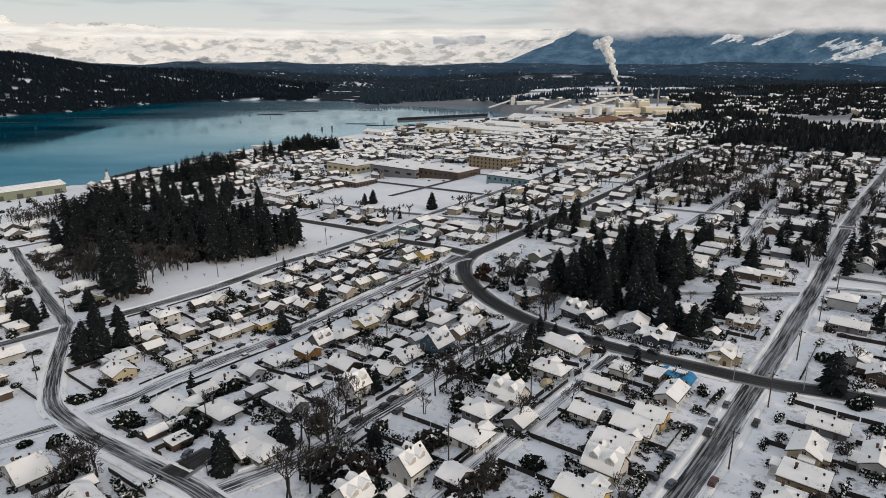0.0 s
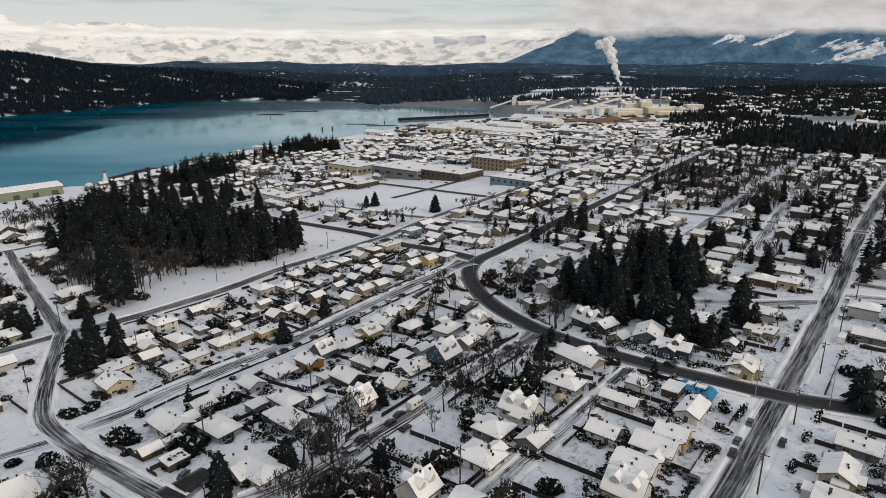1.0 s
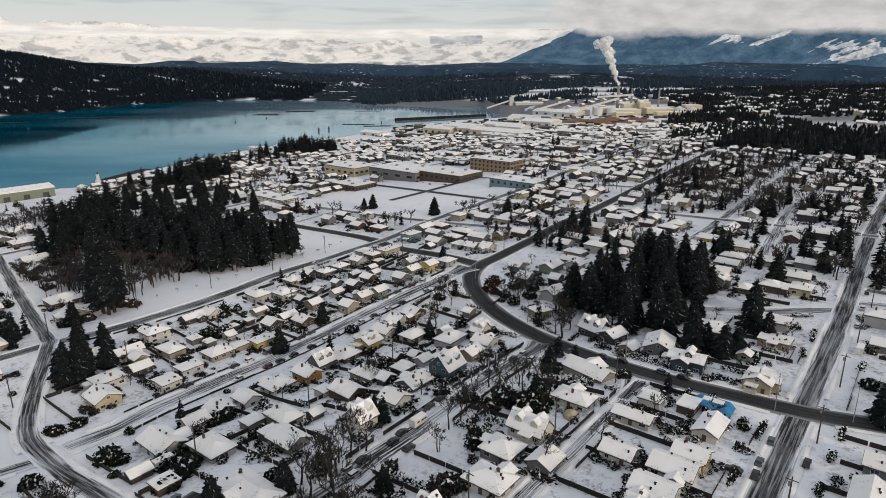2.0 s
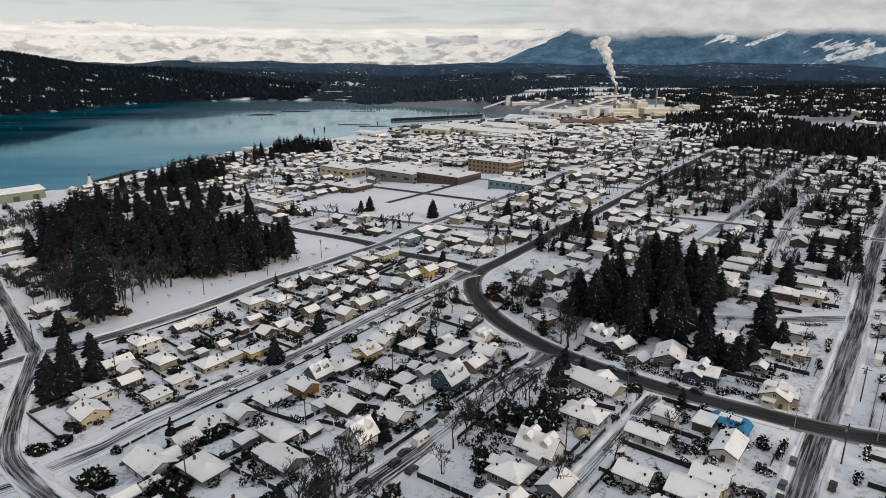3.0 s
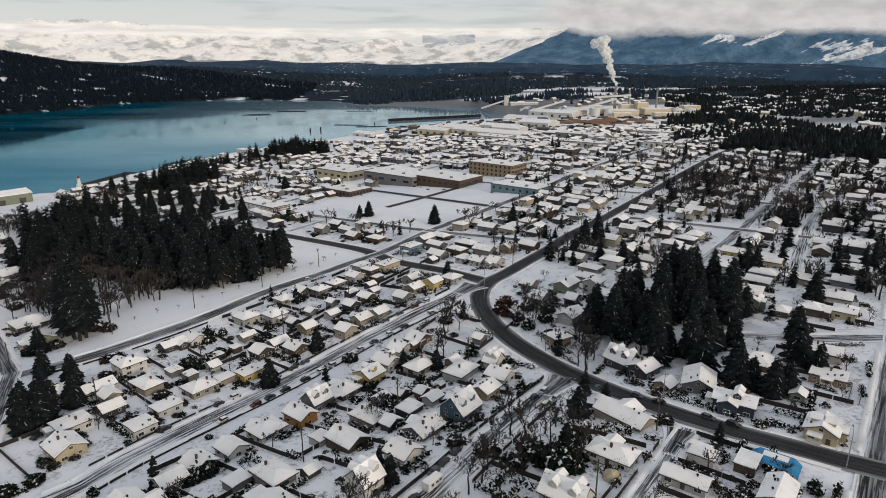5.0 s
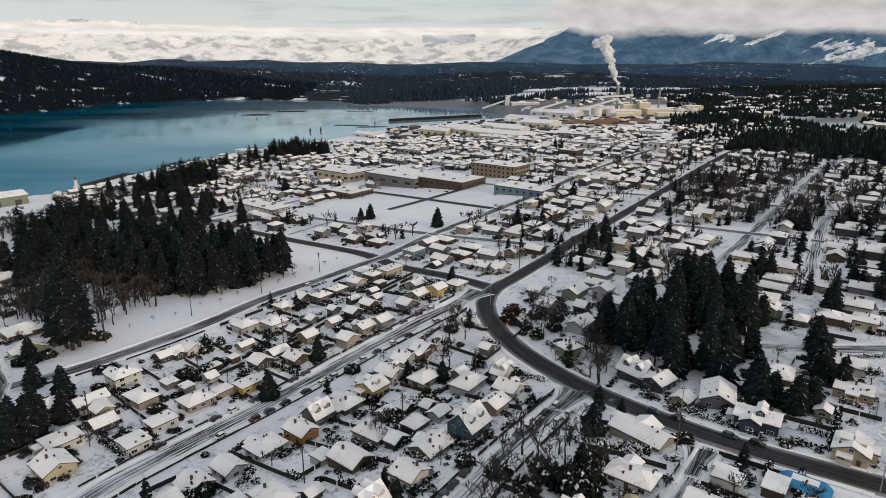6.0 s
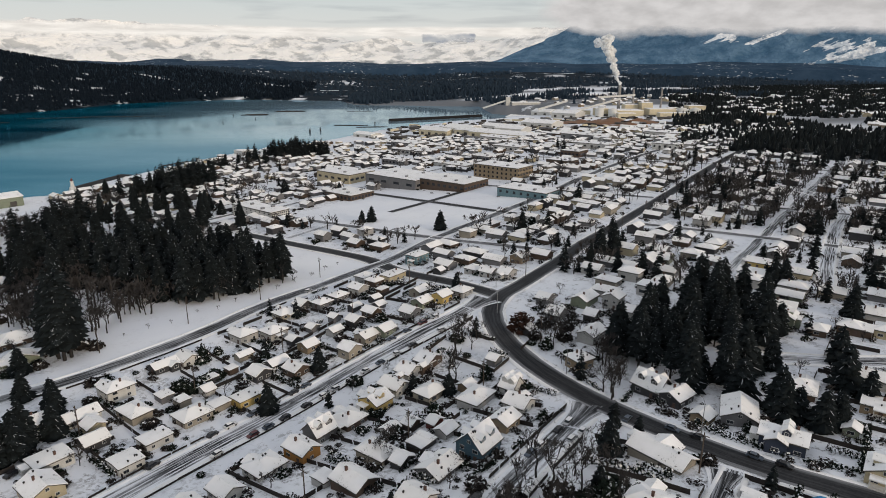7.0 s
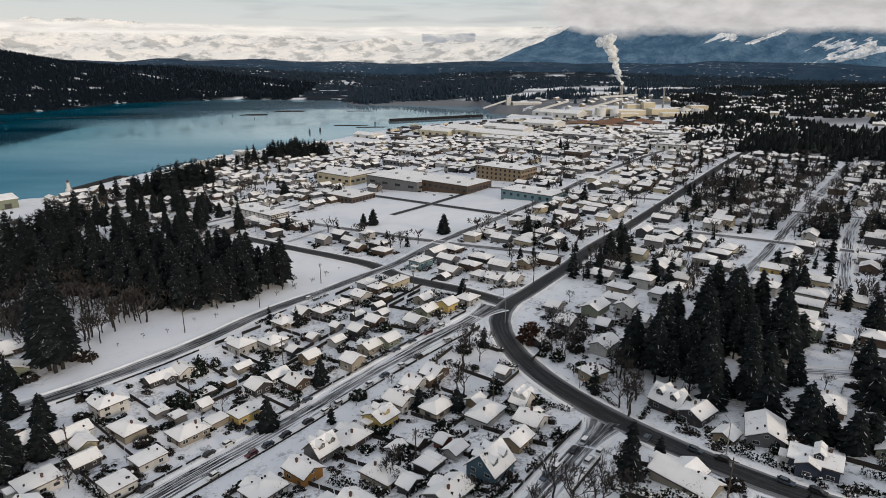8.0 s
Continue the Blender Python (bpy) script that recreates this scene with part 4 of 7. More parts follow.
house(239.0, -193.9, 10.0, 9.0, 3.0, "u", "h", "white")
house(267.5, -189.3, 11.0, 8.0, 3.0, "v", "g", "white")
house(179.3, -171.9, 10.4, 8.1, 3.1, "v", "g", "pale")
house(187.9, -170.4, 11.1, 8.1, 2.9, "v", "g", "brown")
house(138.4, -170.3, 10.0, 8.6, 4.0, "u", "s", "grey")
house(169.5, -169.7, 9.0, 10.5, 3.6, "v", "g", "pale")
house(118.2, -168.7, 12.0, 10.0, 2.8, "u", "h", "pale")
house(148.4, -168.7, 11.0, 10.0, 3.0, "u", "h", "brown")
house(159.5, -168.1, 10.0, 10.0, 4.2, "u", "g", "yellow")
house(105.5, -167.0, 8.0, 9.0, 3.0, "v", "g", "pale")
house(95.9, -166.8, 9.0, 9.0, 3.0, "v", "g", "white")
house(128.7, -166.4, 8.5, 11.0, 4.0, "v", "g", "orange")
house(87.3, -165.7, 9.0, 8.0, 2.8, "u", "g", "pale")
house(75.0, -159.9, 11.2, 15.5, 3.0, "v", "g", "pale")
house(249.3, -159.6, 9.0, 7.0, 3.0, "v", "g", "white")
house(35.7, -157.6, 10.0, 16.0, 3.0, "u", "g", "white")
house(149.7, -153.4, 6.0, 5.0, 2.4, "u", "g", "white")
house(239.6, -149.3, 11.0, 8.0, 3.0, "v", "g", "white")
house(158.9, -144.6, 6.0, 4.0, 2.4, "v", "g", "red")
house(147.9, -140.4, 8.9, 7.4, 2.2, "u", "f", "dark")
house(326.4, -138.4, 12.0, 9.0, 3.0, "v", "g", "white")
house(246.2, -137.6, 9.0, 6.0, 2.6, "v", "g", "dark")
house(187.8, -137.0, 8.9, 6.7, 2.9, "v", "s", "pale")
house(259.6, -135.1, 9.0, 9.0, 6.0, "u", "g", "white")
house(93.3, -130.3, 9.5, 12.0, 3.0, "v", "g", "grey")
house(179.1, -129.1, 9.6, 9.6, 3.2, "v", "g", "pale")
house(255.9, -127.3, 9.0, 7.0, 3.0, "v", "g", "white")
house(138.7, -127.2, 12.6, 9.6, 2.5, "u", "g", "grey")
house(167.3, -126.6, 9.6, 8.1, 3.7, "u", "g", "tan")
house(212.3, -126.1, 8.9, 8.9, 4.4, "v", "h", "tan", turn=-20)
house(151.7, -124.6, 11.8, 11.1, 4.6, "u", "s", "blue")
house(124.4, -122.1, 9.0, 9.0, 3.6, "v", "g", "pale")
house(334.8, -120.6, 9.0, 12.0, 3.0, "v", "g", "grey")
house(73.4, -118.3, 10.3, 20.6, 3.0, "v", "h", "white")
house(109.6, -120.5, 8.6, 8.6, 5.0, "u", "s", "pale")
house(341.3, -100.3, 9.0, 14.0, 3.4, "v", "g", "yellow")
house(206.7, -100.0, 9.6, 12.6, 3.6, "v", "s", "dark", turn=-14)
house(203.2, -91.6, 10.4, 8.9, 3.6, "u", "g", "dark", turn=-14)
house(169.5, -84.2, 9.6, 19.2, 2.4, "v", "g", "white", turn=-12)
house(195.4, -82.1, 6.7, 6.7, 2.5, "u", "g", "tan", turn=-10)
house(72.4, -81.7, 9.0, 9.0, 4.0, "u", "s", "pale")
house(128.7, -80.1, 8.6, 13.0, 3.2, "v", "s", "pale")
house(87.4, -79.3, 9.0, 9.0, 4.4, "u", "s", "pale")
house(149.1, -78.6, 9.0, 14.0, 2.8, "v", "h", "pale")
house(273.3, -77.4, 11.0, 10.0, 5.0, "u", "g", "sage")
house(105.9, -76.5, 10.0, 13.0, 2.8, "v", "h", "pale")
house(201.5, -74.6, 15.0, 12.0, 3.3, "u", "g", "grey", turn=14)
house(117.4, -80.8, 10.0, 11.0, 2.8, "v", "h", "grey")
house(118.8, -70.2, 9.0, 8.0, 2.8, "u", "g", "grey")
house(91.3, -69.5, 8.0, 7.0, 2.8, "v", "g", "grey")
house(271.1, -66.5, 9.0, 8.0, 2.8, "u", "h", "brown")
house(225.2, -64.6, 13.3, 12.6, 2.7, "v", "h", "brown", turn=5)
house(191.5, -62.3, 8.9, 14.1, 4.4, "v", "g", "navy", turn=4)
house(148.8, -61.8, 6.0, 13.0, 2.6, "v", "g", "white")
house(160.5, -61.6, 6.0, 8.0, 2.4, "u", "f", "pale")
house(132.2, -58.3, 8.0, 10.0, 2.6, "v", "g", "pale")
house(278.3, -57.8, 10.0, 10.0, 3.6, "u", "h", "brown")
house(163.8, -52.8, 9.0, 6.0, 2.6, "v", "f", "brown")
house(207.5, -49.8, 5.0, 5.0, 2.5, "u", "g", "white")
house(281.0, -47.4, 11.0, 10.0, 3.6, "u", "h", "cream")
house(123.7, -46.8, 10.0, 12.0, 2.8, "v", "g", "pale")
house(133.6, -46.1, 10.0, 13.0, 2.8, "v", "g", "pale")
house(155.7, -45.0, 13.0, 8.0, 2.6, "u", "g", "pale")
house(224.4, -44.7, 10.0, 13.0, 2.8, "v", "f", "tan")
house(140.8, -44.7, 8.0, 10.0, 3.2, "v", "g", "yellow")
house(113.0, -44.4, 9.0, 11.0, 4.2, "v", "s", "pale")
house(101.1, -44.0, 9.0, 13.0, 4.0, "v", "g", "yellow")
house(189.9, -41.6, 11.0, 10.0, 3.8, "u", "g", "cream")
house(237.8, -14.3, 8.0, 15.0, 2.8, "v", "g", "grey")
house(125.2, -11.1, 9.0, 9.0, 3.0, "u", "h", "white")
house(148.4, -11.1, 12.0, 9.0, 3.4, "u", "g", "cream")
house(135.7, -9.4, 11.0, 13.0, 3.2, "v", "f", "tan")
house(210.5, -9.2, 11.0, 10.0, 3.0, "u", "g", "white")
house(164.1, -9.1, 9.0, 12.0, 2.8, "v", "g", "white")
house(202.4, -1.9, 10.0, 9.0, 3.4, "u", "g", "white")
house(153.3, 2.3, 14.0, 9.0, 3.0, "u", "g", "white")


def near_spot(x, y, pad=0.0):
    return any((x - a) ** 2 + (y - b) ** 2 < (c + pad) ** 2 for a, b, c in SPOTS)


ROAD_CACHE = {}


def road_gap(x, y):
    """Metres from the edge of the nearest road."""
    if ROAD_CACHE.get("n") != len(ROAD_LINES):
        ROAD_CACHE["n"] = len(ROAD_LINES)
        ROAD_CACHE["p"] = np.concatenate([line for line, half in ROAD_LINES])
        ROAD_CACHE["h"] = np.concatenate([np.full(len(line), half) for line, half in ROAD_LINES])
    p = ROAD_CACHE["p"]
    return float(np.min(np.hypot(p[:, 0] - x, p[:, 1] - y) - ROAD_CACHE["h"]))


def sw(x, y):
    return x * U.x + y * U.y, x * V.x + y * V.y


# ---- the fir groves ----
def grove(protos, count, inside, gap, seed, lo, hi, box):
    r = random.Random(seed)
    done, tries = [], 0
    while len(done) < count and tries < 20000:
        tries += 1
        s, w = r.uniform(box[0], box[1]), r.uniform(box[2], box[3])
        if not inside(s, w):
            continue
        x, y = at(s, w)
        if any((x - a) ** 2 + (y - b) ** 2 < gap * gap for a, b in done) or near_spot(x, y, 1.0) or road_gap(x, y) < 3:
            continue
        done.append((x, y))
        plant(r.choice(protos), x, y, r.uniform(lo, hi))
    return done


# east grove by the bend
grove(CONIFERS, 56, lambda s, w: ((s - 246) / 37) ** 2 + ((w + 98) / 25) ** 2 < 1, 4.0, 3, 0.56, 0.82, (208, 284, -126, -68))
# the park's long grove, open towards the street, with a bare-limbed slope at its near end
grove(CONIFERS, 112, lambda s, w: w < -290 - max(0, 190 - s) * 0.30 and w > -392 and s - 0.25 * (w + 310) > 172, 4.6, 4, 0.7, 1.0, (150, 225, -392, -284))
grove(CONIFERS[1:2], 5, lambda s, w: True, 2.6, 5, 1.05, 1.25, (114.5, 121, -291, -281))
grove(BARE[:3], 8, lambda s, w: True, 3.6, 9, 0.9, 1.3, (118, 146, -312, -292))
grove(BARE[:3], 34, lambda s, w: w < -300, 4.5, 6, 0.9, 1.3, (136, 188, -400, -296))
grove(BARE[:3], 12, lambda s, w: True, 6.0, 16, 0.8, 1.2, (186, 235, -330, -286))


# ---- the rest of the town ----
def open_land(s, w):
    """Parks, fields, groves and big lots where no house stands."""
    x, y = at(s, w)
    return ((w < -268 and w > -475 and 90 < s < 268) or (-412 < w < -274 and 318 < s < 470) or ((s - 246) / 40) ** 2 + ((w + 98) / 32) ** 2 < 1
            or float(wooded(x, y)) > 0.25 or float(shore_distance(x, y)) > (-26 if y < 900 else -12) or (w < -420 and s < 250) or (-520 < w < -320 and 425 < s < 520))


road([at(408, -419), at(398, -340), at(388, -258)], 6, M["asphalt"], "narrow dark road across the playing fields", banks=False, lift=0.21)
road([at(358, -344), at(400, -341), at(456, -340)], 6, M["asphalt"], "narrow dark road between the playing fields", banks=False, lift=0.23)
STREET = "snow-covered residential street with faint tracks"
for w0, s0, s1 in ((-440, 268, 700), (-355, 275, 318), (-355, 475, 760), (-110, 300, 860), (55, 150, 760), (140, 120, 800), (225, 150, 800), (-520, 300, 620)):
    road([at(s0 + (s1 - s0) * k / 6, w0) for k in range(7)], 7, M["snow_road"], STREET, banks=False, lift=0.17)
for s0, w0, w1 in ((315, -420, -190), (470, -500, -40), (640, -480, 180), (395, -180, 220), (300, -28, 220)):
    road([at(s0, w0 + (w1 - w0) * k / 6) for k in range(7)], 7, M["asphalt_mixed"], "slushy cross street", banks=False, lift=0.19)

def far_house(k):
    """A plain dwelling for the farther blocks."""
    r = random.Random(100 + k)
    colour = r.choice(("white", "grey", "white", "beige", "grey", "cream", "brown", "dark", "tan", "sage", "dark", "white"))
    kind = r.choice(("g", "g", "g", "h"))
    length, width, h = r.uniform(7.8, 10.5), r.uniform(6.0, 7.4), r.choice((2.2, 2.3, 2.5, 3.8))
    ob = thing("house", pose(0, 0, 0), "%s %s house under snow in the farther blocks" % (colour, ROOF_WORD[kind]), "house", "houses of the town")
    part("wall", from_lists("wall", *wall_lists(kind, length, width, h, 2.5), M["wall_" + colour]), None, ob)
    roof = part("roof", from_lists("roof", *roof_lists(kind, length, width, h, 0.5, 0.28), M["fascia"]), None, ob)
    part("snow_cover", from_lists("snow_cover", *roof_lists(kind, length, width, h + 0.28, 0.5, 0.2, 0.08, 0.1, k), M["snow"]), None, roof)
    part("chimney", CHIMNEY, None, ob, "", pose(length * 0.2, width * 0.1, h + width / 2 * PITCH[kind] + 0.2))
    part("window", FAR_WINDOW, None, ob, "", pose(-length * 0.22, -width / 2 - 0.03, 1.3))
    part("window", FAR_WINDOW, None, ob, "", pose(-length / 2 - 0.03, 0, 1.3, 0, 0, 90))
    return ob


FAR_KINDS = [far_house(k) for k in range(12)]
base_turn = math.degrees(math.atan2(U.y, U.x))


def joined(name, pieces, label, category, kind="stuff"):
    """One mesh out of (verts, faces, material, pose) pieces."""
    verts, faces, slots, mats = [], [], [], []
    for v, f, mat, m in pieces:
        if mat not in mats:
            mats.append(mat)
        b = len(verts)
        verts.extend(tuple(m @ Vector(q)) for q in v)
        faces.extend(tuple(b + k for k in q) for q in f)
        slots.extend([mats.index(mat)] * len(f))
    me = from_lists(name, verts, faces, mats)
    me.polygons.foreach_set("material_index", slots)
    return tagged(new(name, me), label, category, kind=kind)


def fill_town():
    r = random.Random(21)
    places = []
    for w in np.arange(-826, 620, 15.5):
        s = -20.0
        while s < 1000:
            s += r.uniform(10.0, 14)
            ww = w + r.uniform(-3, 3)
            x, y = at(s, ww)
            if y < 55 or y > 1000 or abs(x) > 0.78 * y + 60 or float(shore_distance(x, y)) > -14 or near_spot(x, y, 6.0) or road_gap(x, y) < 6.0 or open_land(s, ww):
                continue
            if 40 < s < 235 and -262 < ww < 20 and (near_spot(x, y, 8.0) or r.random() < 0.5):
                continue
            if r.random() < 0.10 + 0.2 * (math.hypot(x, y) > 600):
                continue
            SPOTS.append((x, y, 5.2))
            places.append((math.hypot(x - 20, y), x, y, base_turn + r.choice((0, 90, 90, 180, 270)) + r.uniform(-3, 3)))
    places.sort()
    rest = []
    for k, (d, x, y, turn) in enumerate(places):
        m = pose(x, y, gz(x, y) + 0.3, 0, 0, turn)
        if k < 110:
            proto = FAR_KINDS[k % len(FAR_KINDS)] if k < len(FAR_KINDS) else r.choice(FAR_KINDS)
            if proto.name in USED:
                copy_thing(proto, m)
            else:
                USED.add(proto.name)
                proto.matrix_basis = m
        else:
            colour, kind = r.choice(("white", "grey", "beige", "grey", "cream", "brown", "dark", "brown", "dark", "grey", "dark")), r.choice("ggh")
            length, width, h = r.uniform(7.5, 11.0), r.uniform(6.0, 7.6), r.choice((2.2, 2.4, 3.6))
            rest.append((*wall_lists(kind, length, width, h, 2.5), M["wall_" + colour], m))
            rest.append((*roof_lists(kind, length, width, h, 0.5, 0.25), M["fascia"], m))
            rest.append((*roof_lists(kind, length, width, h + 0.25, 0.5, 0.2, 0.08, 0.1, k), M["snow"], m))
    joined("far_houses", rest, "hundreds of snow-roofed houses in the farther streets", "houses")


fill_town()


def mark_yards():
    """Trodden and thin snow round the houses, kept on the ground's points."""
    me = bpy.data.objects["ground"].data
    co = np.empty(len(me.vertices) * 3)
    me.vertices.foreach_get("co", co)
    co = co.reshape(-1, 3)
    near = np.full(len(co), 1e9)
    inner = (np.abs(co[:, 0]) < 460) & (co[:, 1] < 720)
    pts = co[inner]
    best = np.full(len(pts), 1e9)
    for x, y, rad in SPOTS:
        best = np.minimum(best, np.hypot(pts[:, 0] - x, pts[:, 1] - y))
    near[inner] = best
    me.attributes.new("yard", "FLOAT", "POINT").data.foreach_set("value", smooth(22, 9, near))


mark_yards()


# ---- large buildings of the town centre ----
def big_building(s, w, along, across, h, colour, label, storeys=1, bays=6, turn=0.0):
    x, y = at(s, w)
    ob = thing("large_building", pose(x, y, gz(x, y), 0, 0, base_turn + turn), label, "building", "large buildings")
    SPOTS.append((x, y, max(along, across) * 0.55))
    part("wall", boxes("wall", M["wall_" + colour], (0, 0, h / 2 - 1, along, across, h + 2)), None, ob)
    roof = part("roof", boxes("roof", M["fascia"], (0, 0, h + 0.25, along + 0.5, across + 0.5, 0.5)), None, ob)
    part("snow_cover", boxes("snow_cover", M["snow"], (0, 0, h + 0.62, along - 0.4, across - 0.4, 0.24)), None, roof)
    for k in range(3):
        part("roof_unit", boxes("roof_unit", M["metal"], (0, 0, 0.6, 2.5, 1.8, 1.4)), None, roof, "grey rooftop unit", pose((k - 1) * along * 0.28, (k % 2 - 0.5) * across * 0.4, h + 0.6))
    for st in range(storeys):
        z = h / storeys * (st + 0.55)
        for k in range(bays):
            q = (k + 0.5) / bays - 0.5
            for m in (pose(q * along, -across / 2 - 0.05, z), pose(-along / 2 - 0.05, q * across, z, 0, 0, 90)):
                part("window", boxes("window", M["glass"], (0, 0, 0, along / bays * 0.6, 0.12, min(2.0, h / storeys * 0.5))), None, ob, "", m)
    return ob


big_building(452, -487, 34, 44, 9, "cream", "cream-walled flat-roofed hall with snow on the roof", 1, 5)
big_building(452, -412, 40, 58, 9, "grey", "broad grey windowless block with a snowy flat roof", 1, 4)
big_building(455, -360, 34, 46, 7, "brown", "low brown school block with snow on its roof", 1, 8)
big_building(389, -417, 26, 30, 4.5, "brown", "single-storey brown annex at the edge of the playing field", 1, 7)
big_building(512, -348, 26, 46, 11, "tan", "three-storey tan brick office block", 3, 10)
big_building(447, -283, 24, 42, 5, "teal", "low pale-blue shop with a snowy roof", 1, 7)
big_building(311, -430, 16, 46, 6.0, "pale", "three-storey white apartment block with rows of windows", 3, 9)
for k, (s, w, a, c, h, col) in enumerate(((545, -420, 30, 40, 6, "white"), (560, -520, 26, 36, 6, "beige"), (590, -330, 24, 36, 7, "brown"), (610, -430, 40, 30, 6, "grey"), (640, -560, 40, 50, 6, "white"),
                                          (655, -350, 30, 30, 8, "tan"), (690, -450, 36, 50, 7, "white"), (700, -620, 40, 60, 7, "beige"), (560, -620, 30, 40, 6, "grey"), (730, -360, 30, 60, 7, "white"),
                                          (770, -520, 40, 60, 8, "white"), (740, -280, 24, 40, 8, "cream"), (820, -420, 40, 70, 8, "beige"), (870, -330, 30, 60, 8, "white"))):
    big_building(s, w, a * 0.72, c * 0.72, h * 0.8, {"beige": "grey", "tan": "brown", "cream": "pale"}.get(col, col), "flat-roofed %s commercial building near the harbour" % {"beige": "grey", "tan": "brown", "cream": "pale"}.get(col, col), 1, 5)


# ---- the waterfront ----
def gable_shed(name, s, w, along, across, h, colour, label, ridge="u", roof_mat="snow"):
    x, y = at(s, w)
    length, width = (along, across) if ridge == "u" else (across, along)
    ob = thing(name, pose(x, y, gz(x, y), 0, 0, base_turn + (0 if ridge == "u" else -90)), label, "industrial building", "mill buildings")
    sec = [(-width / 2, -3), (width / 2, -3), (width / 2, h), (0, h + width * 0.10), (-width / 2, h)]
    part("wall", from_lists("wall", *extruded(sec, -length / 2, length / 2), M["wall_" + colour]), None, ob)
    hw = width / 2 + 0.6
    cap = [(hw, h - 0.1), (0, h + width * 0.10 + 0.05), (-hw, h - 0.1), (-hw, h + 0.4), (0, h + width * 0.10 + 0.6), (hw, h + 0.4)]
    part("roof", from_lists("roof", *extruded(cap, -length / 2 - 0.5, length / 2 + 0.5), M[roof_mat]), None, ob)
    for k in range(max(2, int(length / 14))):
        q = ((k + 0.5) / max(2, int(length / 14)) - 0.5) * length
        part("bay_door", boxes("bay_door", M["fascia"], (0, 0, h * 0.3, 5, 0.2, h * 0.55)), None, ob, "", pose(q, -width / 2 - 0.08, 0))
    return ob


gable_shed("warehouse", 199, -655, 62, 24, 8, "sage", "pale green metal warehouse on the snowy wharf lot", "u")
x0, y0 = -352, 655
light = thing("lighthouse", pose(x0, y0, -19.2), "small white lighthouse with a tapered tower at the wharf", "lighthouse")
v, f = [], []
tapered([((0, 0, 0), 3.2), ((0, 0, 3.5), 2.9), ((0, 0, 3.6), 2.0), ((0, 0, 9.0), 1.25), ((0, 0, 9.1), 1.7), ((0, 0, 9.5), 1.7)], 8, v, f)
part("tower", from_lists("tower", v, f, M["trim"]), None, light)
v, f = [], []
tapered([((0, 0, 9.5), 0.9), ((0, 0, 11.0), 0.9), ((0, 0, 11.05), 1.15), ((0, 0, 12.2), 0.05)], 8, v, f)
part("lantern", from_lists("lantern", v, f, M["wall_red"]), None, light, "red lantern room")


def wharf(ax, ay, bx, by, width, label, walled=False):
    d = Vector((bx - ax, by - ay, 0))
    ang = math.degrees(math.atan2(d.y, d.x))
    ob = thing("wharf", pose((ax + bx) / 2, (ay + by) / 2, WATER, 0, 0, ang), label, "wharf")
    part("deck", boxes("deck", M["dock"], (0, 0, 2.4, d.length, width, 0.6)), None, ob)
    # one dark box draws the piles together with the shadow between them
    if walled:
        part("pile_wall", boxes("pile_wall", M["dock"], (0, 0, 1.6, d.length - 2, width * 0.7, 7.0)), None, ob, "solid dark wall for the piles and the shadow among them")
    n = max(3, int(d.length / 14))
    for k in range(n + 1):
        for sg in (-1, 1):
            part("pile", boxes("pile", M["dock"], (0, 0, 0, 0.5, 0.5, 5)), None, ob, "", pose((k / n - 0.5) * (d.length - 1), sg * (width / 2 - 0.4), 0))
    return ob


wharf(-352, 660, -338, 735, 13, "dark timber wharf running into the inlet")
wharf(-96, 1372, 104, 1487, 7, "long dark breakwater of piles", True)
wharf(-324, 790, -308, 822, 4, "small timber float below the bluff")
house(522, -752, 18, 24, 8, "v", "f", "pale")


def log_boom(x, y, length, turn, logs=5):
    ob = thing("log_boom", pose(x, y, WATER, 0, 0, turn), "floating raft of dark logs on the inlet", "log boom", "log booms")
    r = random.Random(int(x))
    for k in range(logs):
        v, f = [], []
        tapered([((0, 0, 0), 0.5), ((0, 0, length * r.uniform(0.7, 1)), 0.4)], 5, v, f)
        part("log", from_lists("log", v, f, M["bark"]), None, ob, "", pose(-length / 2 + (r.uniform(-0.3, 0.3) * length if logs > 5 else 0), (k - logs / 2) * 2.2, 0.25, 0, 90, 0))
    return ob


# these two broad rafts take the place of low dark islets
for x, y, length, turn in ((-405, 1530, 46, 12), (-345, 1630, 52, 4)):
    log_boom(x, y, length, turn, 16)
for x, y, length, turn in ((-180, 1640, 70, 3), (-800, 1440, 120, 12), (-700, 1470, 130, 6), (-880, 1330, 90, 4), (-620, 1490, 60, 2), (-160, 1290, 70, -5), (-120, 1260, 60, 8), (-60, 1400, 60, -8)):
    log_boom(x, y, length, turn)
for x, y, k in ((-221, 1171, 0.75), (-206, 1190, 0.75), (-420, 1330, 0.4), (-450, 1500, 0.4), (-380, 1420, 0.4), (-120, 1312, 0.6)):
    ob = thing("mooring_pile", pose(x, y, WATER) @ Matrix.Diagonal((k, k, k, 1)), "dark cluster of mooring piles in the water", "pile", "mooring piles")
    for k in range(3):
        v, f = [], []
        tapered([((0, 0, -4), 1.0), ((0.4, 0, 8), 0.7)], 6, v, f)
        part("mooring_post", from_lists("mooring_post", v, f, M["dock"]), None, ob, "", pose(1.3 * math.cos(k * 2.1), 1.3 * math.sin(k * 2.1), 0))

